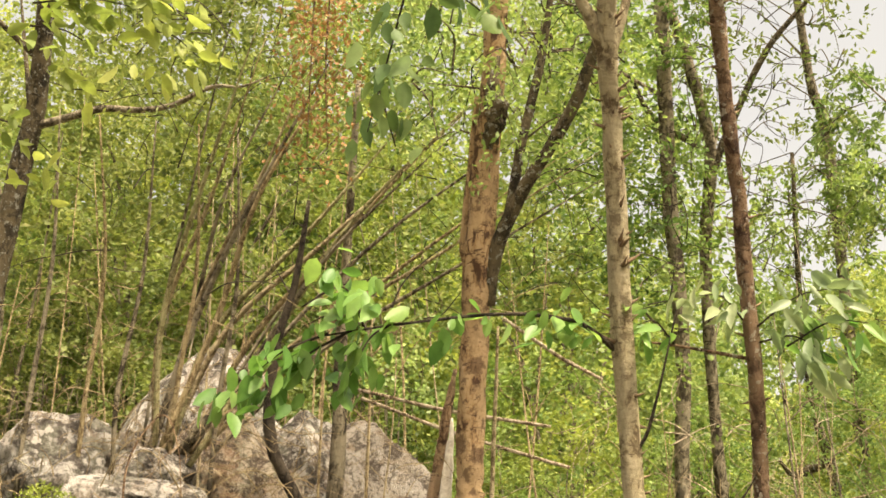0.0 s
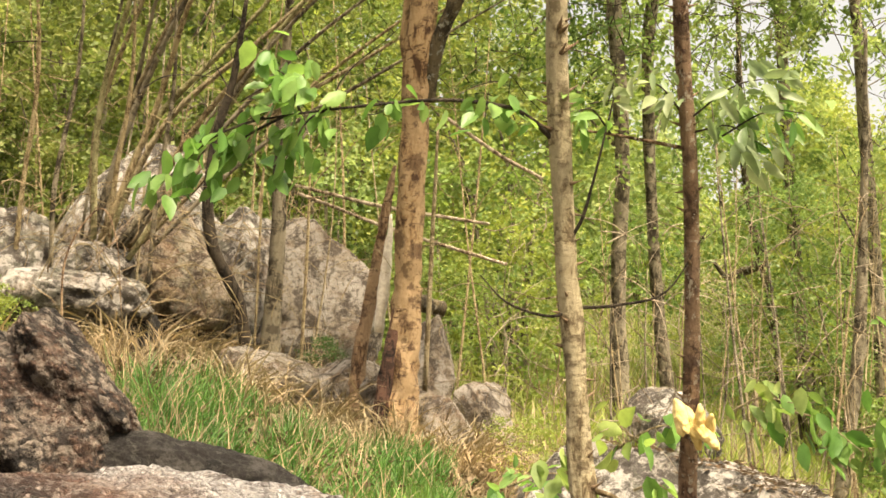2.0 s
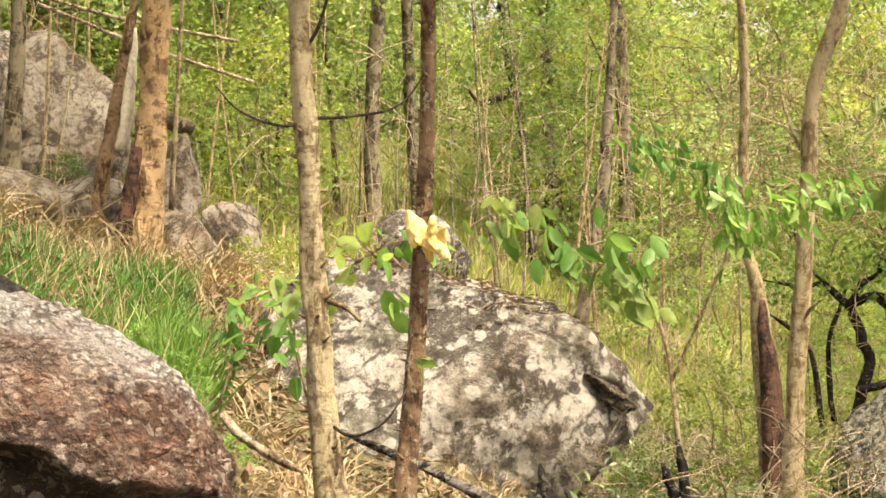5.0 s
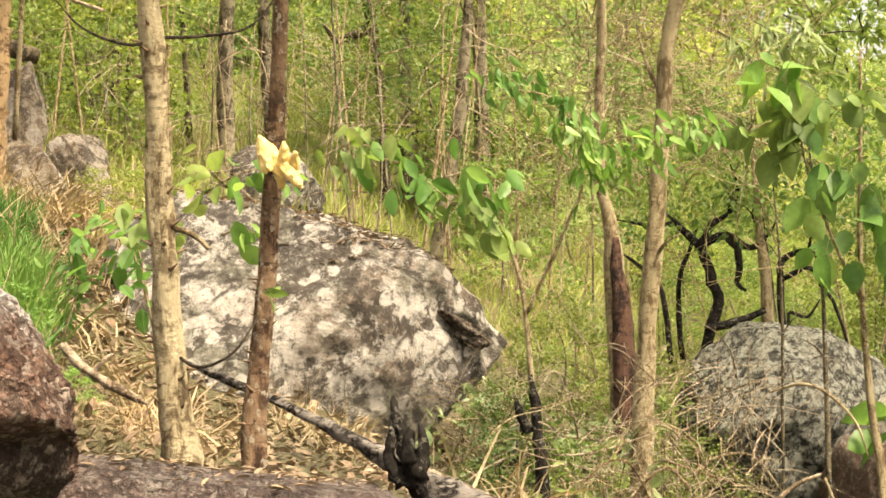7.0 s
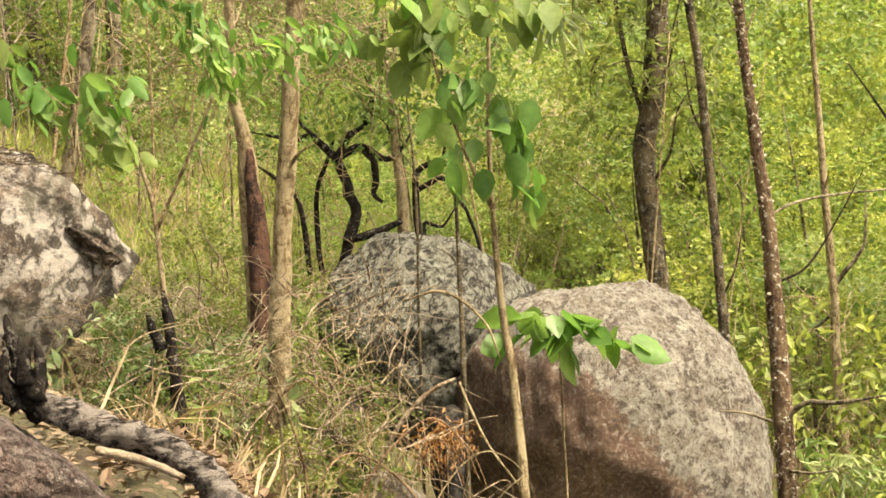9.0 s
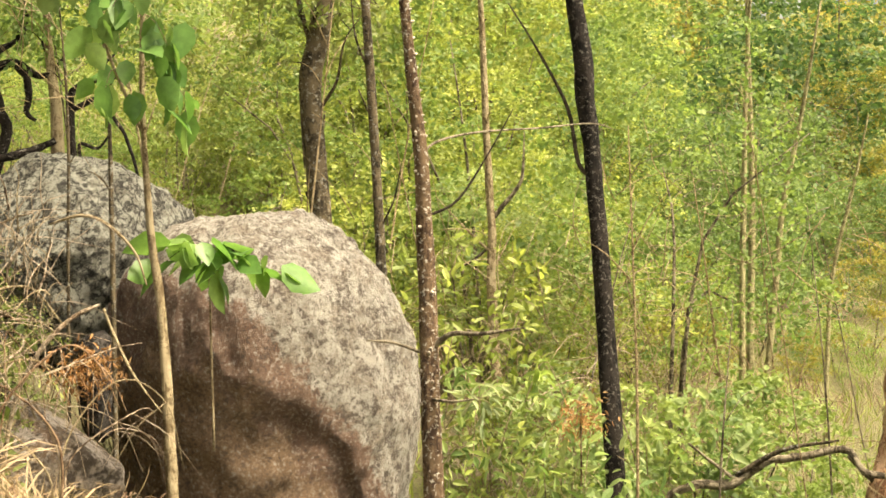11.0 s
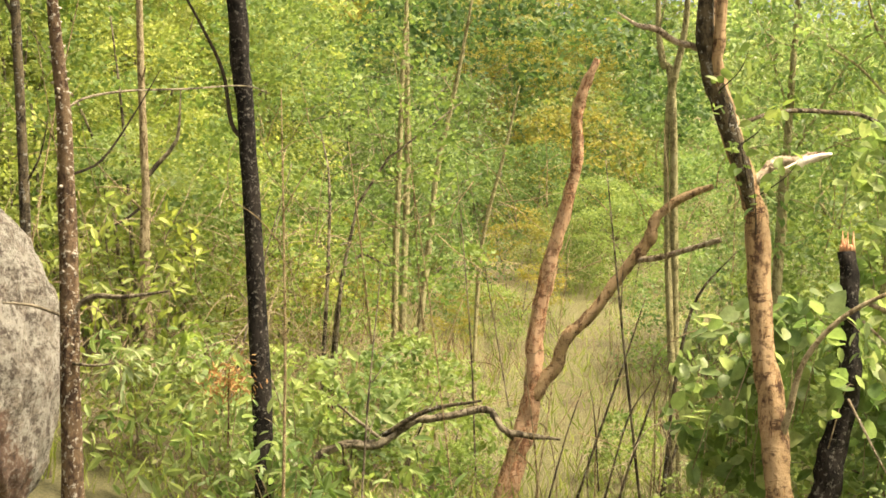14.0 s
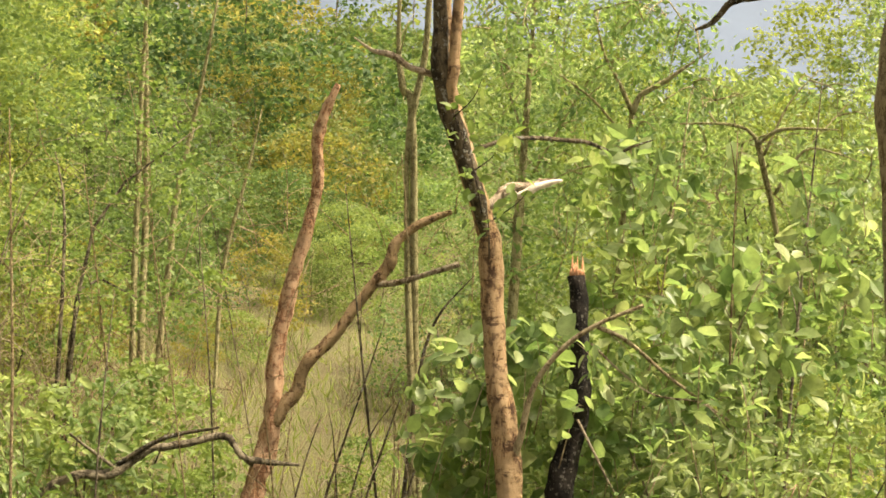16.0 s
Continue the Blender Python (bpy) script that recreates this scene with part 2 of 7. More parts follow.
ASH_LOG = bark("ash_grey_log", (0.36, 0.32, 0.285), (0.085, 0.071, 0.062), (0.014, 0.012, 0.011), 3.2, 0.3, None, (0.22, 0.8, 1.0))

# black band under the ledge: dark crust plus overhang shade painted in
ROCK_FRONT = rock("pink_brown_rock", (0.32, 0.175, 0.125), (0.58, 0.47, 0.40), (0.075, 0.042, 0.032), (0.18, 0.095, 0.066), None, 0.2, 1.5, k=0.85, lichen=0.08, speck=0.7, grain=1.0, ragged=0.45, pebbles=46.0, crusts_and_shade=(((0.74, 0.72, 0.70), (0.30, 0.10, 1.0, 0.47)), ((0.035, 0.029, 0.026), (-0.49, 0.0, -1.0, 0.09)), ((0.20, 0.155, 0.095), (-0.49, 0.0, -1.0, 0.29))))
ROCK_DARK = rock("dark_mossy_rock", (0.215, 0.12, 0.082), (0.50, 0.41, 0.335), (0.022, 0.018, 0.016), (0.13, 0.072, 0.05), None, 0.45, 1.8, lichen=0.45, speck=0.8, pebbles=34.0)
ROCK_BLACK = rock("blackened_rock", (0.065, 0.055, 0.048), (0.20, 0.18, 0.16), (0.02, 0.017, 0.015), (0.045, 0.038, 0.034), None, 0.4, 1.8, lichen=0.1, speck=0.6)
ROCK_LICHEN = rock("lichen_rock", (0.40, 0.34, 0.285), (0.70, 0.65, 0.59), (0.07, 0.058, 0.048), (0.29, 0.225, 0.175), (0.24, 0.23, 0.18), 0.85, 0.6, k=0.88, lichen=0.5, plates=3.5, speck=0.75, rosettes=9.0)
ROCK_GREY = rock("grey_lichen_rock", (0.275, 0.27, 0.22), (0.43, 0.435, 0.37), (0.028, 0.026, 0.023), (0.20, 0.185, 0.15), None, 0.8, 2.2, k=0.85, lichen=0.6, plates=8.0, rosettes=13.0, speck=0.6, grain=0.6)
ROCK_ROUND = rock("round_buff_rock", (0.39, 0.36, 0.305), (0.60, 0.57, 0.50), (0.12, 0.095, 0.078), (0.32, 0.275, 0.22), None, 0.4, 2.2, k=0.86, lichen=0.4, ragged=1.4, speck=0.9, grain=0.5, crusts_and_shade=(((0.20, 0.112, 0.074), (-1.0, 0.0, -0.9, -5.74)), ((0.27, 0.175, 0.105), (-1.0, 0.0, -1.0, -5.08))))
ROCK_FACE = rock("rusty_brown_rock", (0.40, 0.295, 0.205), (0.60, 0.51, 0.40), (0.10, 0.072, 0.052), (0.30, 0.19, 0.12), (0.30, 0.28, 0.20), 0.6, 1.0, k=0.9, lichen=0.4, speck=0.8, plates=4.0)
ROCK_HILL = rock("brown_hill_rock", (0.42, 0.345, 0.26), (0.62, 0.55, 0.48), (0.11, 0.085, 0.065), (0.30, 0.20, 0.135), None, 0.5, 0.9, k=0.72, plates=4.0, rosettes=4.5, speck=0.8)
ROCK_SLAB = rock("mauve_slab_rock", (0.30, 0.215, 0.19), (0.50, 0.43, 0.38), (0.10, 0.07, 0.06), (0.25, 0.17, 0.145), None, 0.3, 1.5, lichen=0.3, pebbles=40.0)

LEAF_YELLOW = leaf("yellow_green_leaves", (0.21, 0.27, 0.065), (0.32, 0.40, 0.11), (0.40, 0.48, 0.15), (0.48, 0.52, 0.18))
LEAF_LIME = leaf("lime_leaves", (0.13, 0.22, 0.065), (0.22, 0.33, 0.10), (0.30, 0.41, 0.14), (0.38, 0.46, 0.19))
LEAF_GREEN = leaf("green_leaves", (0.07, 0.14, 0.05), (0.12, 0.21, 0.075), (0.18, 0.275, 0.095), (0.25, 0.335, 0.13))
LEAF_OLIVE = leaf("olive_leaves", (0.12, 0.17, 0.05), (0.19, 0.25, 0.08), (0.26, 0.31, 0.11), (0.32, 0.33, 0.13))
LEAF_OCHRE = leaf("ochre_leaves", (0.24, 0.25, 0.06), (0.33, 0.31, 0.08), (0.38, 0.34, 0.10), (0.25, 0.31, 0.08))
LEAF_FRESH = leaf("fresh_pale_leaves", (0.16, 0.275, 0.10), (0.27, 0.395, 0.16), (0.385, 0.49, 0.235), (0.485, 0.57, 0.33), through=0.58, gloss=0.25)
LEAF_BROAD = leaf("broad_fresh_leaves", (0.10, 0.24, 0.06), (0.16, 0.33, 0.085), (0.24, 0.42, 0.12), (0.36, 0.51, 0.18), through=0.5, gloss=0.3)
LEAF_PALE = leaf("pale_silvery_leaves", (0.22, 0.32, 0.16), (0.32, 0.42, 0.23), (0.40, 0.48, 0.28), (0.26, 0.38, 0.14), gloss=0.3)
LEAF_RED = leaf("dry_rust_leaves", (0.20, 0.10, 0.045), (0.32, 0.17, 0.07), (0.40, 0.25, 0.11), (0.26, 0.14, 0.06), through=0.2)
GRASS = leaf("fresh_grass", (0.05, 0.14, 0.035), (0.08, 0.20, 0.045), (0.13, 0.27, 0.06), (0.22, 0.34, 0.09), through=0.4)
STRAW = leaf("dry_straw", (0.22, 0.165, 0.10), (0.34, 0.265, 0.165), (0.44, 0.36, 0.24), (0.27, 0.20, 0.12), through=0.2, gloss=0.6)
LITTER = leaf("leaf_litter", (0.13, 0.085, 0.055), (0.20, 0.145, 0.10), (0.31, 0.24, 0.17), (0.58, 0.49, 0.39), through=0.1, gloss=0.6)
HUSK = plain("dry_yellow_husk", (0.55, 0.38, 0.12), (0.72, 0.56, 0.25), 30)
KNOB = plain("pale_thorn_knob", (0.20, 0.15, 0.10), (0.58, 0.52, 0.43), 60)
THORN = plain("brown_thorn", (0.10, 0.06, 0.035), (0.20, 0.13, 0.07), 40)
DARK_WOOD = bark("blackish_twig", (0.09, 0.07, 0.05), (0.05, 0.038, 0.028), (0.02, 0.015, 0.012), 2.0, 0.3)
BLEACHED = plain("bleached_wood", (0.50, 0.42, 0.33), (0.78, 0.71, 0.60), 25)
SPLINTER = plain("fresh_broken_wood", (0.45, 0.20, 0.10), (0.62, 0.36, 0.20), 50)


def ground_material():
    m, nt, b = material("slope_ground")
    v = place(nt)
    c = ramp(nt, noise_tex(nt, v, 0.9, 8, 0.65), (0.42, (0.07, 0.045, 0.028)), (0.5, (0.15, 0.10, 0.055)), (0.58, (0.11, 0.11, 0.04)))
    c = mix(nt, ramp(nt, noise_tex(nt, v, 9, 10, 0.75), (0.48, BLACK), (0.54, (0.8, 0.8, 0.8))), c, (0.21, 0.14, 0.08))
    c = mix(nt, ramp(nt, noise_tex(nt, v, 0.35, 6, 0.65), (0.36, BLACK), (0.52, (0.85, 0.85, 0.85))), c, (0.27, 0.25, 0.105))
    c = mix(nt, 0.6, c, ramp(nt, noise_tex(nt, v, 45, 8, 0.8), (0.43, (0.3, 0.3, 0.3)), (0.57, (1.5, 1.5, 1.5))), "MULTIPLY")
    nt.links.new(c, b.inputs["Base Color"])
    b.inputs["Roughness"].default_value = 0.95
    bump(nt, b, noise_tex(nt, v, 30, 8, 0.8), 1.0, 0.15)
    return m


GROUND = ground_material()


# ---- building helpers ----
def spot(az, el, d):
    """The place at a bearing and a height angle (degrees) and a distance (metres) from where the viewer stands."""
    a, e = radians(az), radians(el)
    return Vector((d * math.sin(a) * math.cos(e), d * math.cos(a) * math.cos(e), d * math.sin(e)))


RINGS = (0, 3, 5, 8, 12, 18, 28, 45, 80, 160)
PROFILE = {}


def profile(bearing, *heights):
    PROFILE[bearing] = heights


# heights of the slope along each bearing, at the distances in RINGS
profile(-180, -1.5, -1.8, -2.1, -2.5, -3.0, -3.5, -4, -4, -4, -4)
profile(-70, -1.5, -1.0, -0.4, 0.5, 1.5, 3.0, 5.5, 9, 16, 32)
profile(-30, -1.5, -0.8, 0.1, 1.2, 2.3, 4.2, 8, 15, 30, 62)
profile(-10, -1.5, -0.9, -0.1, 1.0, 2.0, 3.6, 7, 13, 26, 55)
profile(0, -1.5, -1.0, -0.4, 0.5, 1.5, 2.7, 5, 10, 22, 46)
profile(10, -1.5, -1.1, -0.42, -0.40, 0.6, 2.0, 4.4, 9.5, 20, 43)
profile(20, -1.5, -1.2, -0.65, -0.8, -0.5, 0.7, 3.0, 8, 18, 40)
profile(30, -1.5, -1.4, -1.3, -1.6, -2.2, -1.3, 0.8, 4, 12, 28)
profile(40, -1.5, -1.6, -1.9, -2.4, -2.8, -2.4, -0.8, 2, 9, 22)
profile(50, -1.5, -1.8, -2.3, -2.8, -3.2, -3.2, -2.5, 0, 6.5, 18)
profile(60, -1.5, -1.9, -2.3, -2.7, -3.25, -3.85, -3.0, -1.2, 4, 13)
profile(78, -1.5, -2.0, -2.4, -2.9, -3.2, -3.3, -3.1, -2.4, 0.5, 6)
profile(110, -1.5, -2.0, -2.5, -3.0, -3.4, -3.6, -3.6, -3.2, -2, 2)
profile(180, -1.5, -1.8, -2.1, -2.5, -3.0, -3.5, -4, -4, -4, -4)
BEARINGS = sorted(PROFILE)


def ground_z(x, y):
    r, az = math.hypot(x, y), math.degrees(math.atan2(x, y))
    def along(h):
        if r >= RINGS[-1]:
            return h[-1] + (r - RINGS[-1]) * 0.02
        return float(np.interp(r, RINGS, h))
    i = max(k for k, b in enumerate(BEARINGS) if b <= az) if az < 180 else len(BEARINGS) - 2
    i = min(i, len(BEARINGS) - 2)
    a, b = BEARINGS[i], BEARINGS[i + 1]
    f = (az - a) / (b - a)
    f = f * f * (3 - 2 * f)
    z = along(PROFILE[a]) * (1 - f) + along(PROFILE[b]) * f
    k = min(1.0, r / 6)
    return z + k * (0.10 * noise.noise((x * 0.7, y * 0.7, 1.3)) + 0.035 * noise.noise((x * 2.6, y * 2.6, 4.1)))


def foot(az, d, sink=0.05):
    a = radians(az)
    x, y = d * math.sin(a), d * math.cos(a)
    return Vector((x, y, ground_z(x, y) - sink))


def mesh_from(name, verts, faces, mat, smooth=True):
    me = bpy.data.meshes.new(name)
    me.from_pydata(verts, [], faces)
    me.materials.append(mat)
    if smooth:
        me.polygons.foreach_set("use_smooth", [True] * len(me.polygons))
    me.update()
    return me


def thing(name, label, category, at, group="", kind=""):
    ob = new(name)
    ob.empty_display_size = 0.2
    ob.matrix_basis = Matrix.Translation(at)
    return tagged(ob, label, category, group, kind)


def put(name, me, parent, label=""):
    """Links a mesh whose points are in world places as a part of a thing, or of a part."""
    ob = new(name, me)
    if parent is not None:
        ob.parent = parent
        if parent.parent is None:
            ob.matrix_parent_inverse = Matrix.Translation(parent.matrix_basis.translation).inverted()
    return tagged(ob, label)


def smooth_path(pts, per=4):
    """Catmull-Rom through 4-vectors (x, y, z, radius)."""
    p = [np.array(q, float) for q in pts]
    p = [2 * p[0] - p[1]] + p + [2 * p[-1] - p[-2]]
    out = []
    for i in range(1, len(p) - 2):
        for k in range(per):
            t = k / per
            a, b, c, d = p[i - 1:i + 3]
            out.append(0.5 * (2 * b + (c - a) * t + (2 * a - 5 * b + 4 * c - d) * t * t + (3 * b - a - 3 * c + d) * t ** 3))
    out.append(p[-2])
    return out


def tube(verts, faces, path, sides=10, rough=0.08, wander=0.0, seed=0):
    """A tapered, slightly uneven stem along (x, y, z, radius) points; closed ends."""
    n0 = len(verts)
    m = len(path)
    pts = [Vector(q[:3]) for q in path]
    up = Vector((0.31, 0.95, 0.05))
    for i in range(m):
        t = (pts[min(i + 1, m - 1)] - pts[max(i - 1, 0)]).normalized()
        s = t.cross(up)
        if s.length < 0.05:
            s = t.cross(Vector((1, 0, 0)))
        s.normalize()
        u = s.cross(t)
        r = max(float(path[i][3]), 0.0006)
        c = pts[i]
        if wander:
            c = c + wander * r * Vector((noise.noise((i * 0.37, seed, 0)), noise.noise((i * 0.37, seed, 9)), 0))
        for k in range(sides):
            a = 2 * math.pi * k / sides
            w = 1 + rough * noise.noise((math.cos(a) * 1.7 + seed, math.sin(a) * 1.7, i * 0.6)) * 2
            w += 1.6 * rough * max(0.0, noise.noise((math.cos(a) * 1.3, math.sin(a) * 1.3 + seed, i * 1.1)) - 0.3)
            verts.append(c + (s * math.cos(a) + u * math.sin(a)) * r * w)
    for i in range(m - 1):
        for k in range(sides):
            a, b = n0 + i * sides + k, n0 + i * sides + (k + 1) % sides
            faces.append((a, b, b + sides, a + sides))
    faces.append(tuple(n0 + k for k in range(sides))[::-1])
    faces.append(tuple(n0 + (m - 1) * sides + k for k in range(sides)))


def stem_mesh(name, pts, mat, sides=10, rough=0.08, per=5, wander=0.6, seed=0):
    v, f = [], []
    tube(v, f, smooth_path(pts, per), sides, rough, wander, seed)
    return mesh_from(name, v, f, mat)


def polar(pts):
    """(bearing, height angle, distance, radius) points as (x, y, z, radius)."""
    return [(*spot(a, e, d), r) for a, e, d, r in pts]


LEAF_QUAD = (np.array([(0, 0, 0), (0.5, -0.55, 0.06), (1, 0, -0.08), (0.5, 0.55, 0.06)]), [(0, 1, 2, 3)])
LEAF_FULL = (np.array([(0, 0, 0), (0.18, -0.38, 0.05), (0.5, -0.5, 0.06), (0.8, -0.28, 0.0), (1, 0, -0.12), (0.8, 0.28, 0.0), (0.5, 0.5, 0.06), (0.18, 0.38, 0.05), (0.5, 0, -0.03)]),
             [(0, 1, 2, 8), (8, 2, 3, 4), (8, 4, 5, 6), (0, 8, 6, 7)])
BLADE = (np.array([(0, -0.5, 0), (0, 0.5, 0), (0.5, -0.4, 0.0), (0.5, 0.4, 0.0), (0.8, -0.22, -0.10), (0.8, 0.22, -0.10), (1, 0, -0.25)]),
         [(0, 2, 3, 1), (2, 4, 5, 3), (4, 6, 5)])


BLADE_BENT = (np.array([(0, -0.5, 0), (0, 0.5, 0), (0.4, -0.45, 0.10), (0.4, 0.45, 0.10), (0.75, -0.3, 0.02), (0.75, 0.3, 0.02), (1, 0, -0.28)]),
              [(0, 2, 3, 1), (2, 4, 5, 3), (4, 6, 5)])


def leaves_mesh(name, at, way, length, width, mat, rng, shape=LEAF_QUAD, spin=None, flat=0.6):
    """Leaves at the places, pointing along the ways; flat: how much their faces turn to the sky."""
    at, way = np.asarray(at, float), np.asarray(way, float)
    n = len(at)
    way = way / np.linalg.norm(way, axis=1, keepdims=True)
    face = rng.normal(size=(n, 3)) * (1 - flat) + np.array([0, 0, 1.0]) * flat
    side = np.cross(face, way)
    side /= np.linalg.norm(side, axis=1, keepdims=True) + 1e-9
    face = np.cross(way, side)
    length, width = np.broadcast_to(length, n), np.broadcast_to(width, n)
    tpl, fcs = shape
    v = (at[:, None, :] + way[:, None, :] * (tpl[None, :, 0:1] * length[:, None, None])
         + side[:, None, :] * (tpl[None, :, 1:2] * width[:, None, None]) + face[:, None, :] * (tpl[None, :, 2:3] * length[:, None, None]))
    k = len(tpl)
    me = bpy.data.meshes.new(name)
    me.from_pydata(v.reshape(-1, 3), [], [tuple(i * k + j for j in f) for i in range(n) for f in fcs])
    me.materials.append(mat)
    me.update()
    return me


def join_tubes(name, paths, mat, sides=5, per=3, rough=0.05):
    v, f = [], []
    for i, p in enumerate(paths):
        tube(v, f, smooth_path(p, per), sides, rough, 0.4, i)
    return mesh_from(name, v, f, mat)


def spray(name, pts, parent, mat, size, count, seed, twig=DARK_WOOD, droop=0.6, narrow=0.55, spread=0.5, radius=0.006):
    """A twig along world points with leaves on both sides of it, hanging more or less."""
    rng = np.random.default_rng(seed)
    path = smooth_path([(*p, radius * (1 - 0.7 * i / max(1, len(pts) - 1))) for i, p in enumerate(pts)], 6)
    v, f = [], []
    tube(v, f, path, 5, 0.05, 0, seed)
    tw = put(name, mesh_from(name, v, f, twig), parent)
    xyz = np.array([q[:3] for q in path])
    one = single_leaf(mat, narrow)
    for _ in range(count):
        t = rng.uniform(0.12, 1) ** 0.8 * (len(xyz) - 1)
        i = min(int(t), len(xyz) - 2)
        at = xyz[i] + (xyz[i + 1] - xyz[i]) * (t - i) + rng.normal(size=3) * size * spread
        along = xyz[i + 1] - xyz[i]
        way = Vector(along / np.linalg.norm(along) * 0.5 + rng.normal(size=3) * 0.55 + np.array([0, 0, -droop])).normalized()
        side = Vector(rng.normal(size=3) * 0.5 + np.array([0, 0, 0.5])).cross(way).normalized()
        face = way.cross(side)
        ln = size * rng.uniform(0.6, 1.25)
        ob = new("leaf", one)
        ob.parent = tw
        m = Matrix((way * ln, side * ln, face * ln)).transposed().to_4x4()
        m.translation = Vector(at)
        ob.matrix_basis = m
    return tw


LEAF_MESHES = {}


def single_leaf(mat, narrow):
    """One broad leaf, folded along its rib and drooping at the tip; shared by alike leaves."""
    key = (mat.name, narrow)
    if key not in LEAF_MESHES:
        tpl, fcs = LEAF_FULL
        LEAF_MESHES[key] = mesh_from("leaf", [Vector((x, y * narrow, z)) for x, y, z in tpl], fcs, mat)
    return LEAF_MESHES[key]


# ---- ground ----
def build_ground():
    rs = [0.0] + list(np.geomspace(0.6, 900, 92))
    azs = np.concatenate([np.arange(-180, -24, 6.0), np.arange(-24, 84, 1.2), np.arange(84, 180, 6.0)])
    v, f = [Vector((0, 0, -1.5))], []
    n = len(azs)
    for r in rs[1:]:
        for a in azs:
            x, y = r * math.sin(radians(a)), r * math.cos(radians(a))
            v.append(Vector((x, y, ground_z(x, y))))
    for k in range(n):
        f.append((0, 1 + (k + 1) % n, 1 + k))
    for i in range(len(rs) - 2):
        for k in range(n):
            a, b = 1 + i * n + k, 1 + i * n + (k + 1) % n
            f.append((a, b, b + n, a + n))
    ob = new("ground", mesh_from("ground", v, f, GROUND))
    tagged(ob, "dry wooded slope with straw, soil and leaf litter", "ground", kind="structure")
    # far hills that close the valley, blue-grey haze painted into their colour
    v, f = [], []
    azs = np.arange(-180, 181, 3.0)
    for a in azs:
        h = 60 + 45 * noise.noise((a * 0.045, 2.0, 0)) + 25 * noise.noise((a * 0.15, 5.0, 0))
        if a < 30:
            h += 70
        # raised on this side to stand in for pale sky as well
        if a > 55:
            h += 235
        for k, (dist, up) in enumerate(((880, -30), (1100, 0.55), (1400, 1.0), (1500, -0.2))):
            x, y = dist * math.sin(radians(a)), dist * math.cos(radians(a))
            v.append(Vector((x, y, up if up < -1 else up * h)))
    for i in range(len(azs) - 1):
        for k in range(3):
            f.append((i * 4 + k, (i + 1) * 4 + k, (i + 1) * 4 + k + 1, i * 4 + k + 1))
    m = plain("haze_painted_far_hill", (0.085, 0.120, 0.180), (0.10, 0.138, 0.205), 0.02)
    tagged(new("backdrop", mesh_from("backdrop", v, f, m)), "far hills behind the forest, painted blue-grey for haze", "hills", kind="structure")


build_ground()


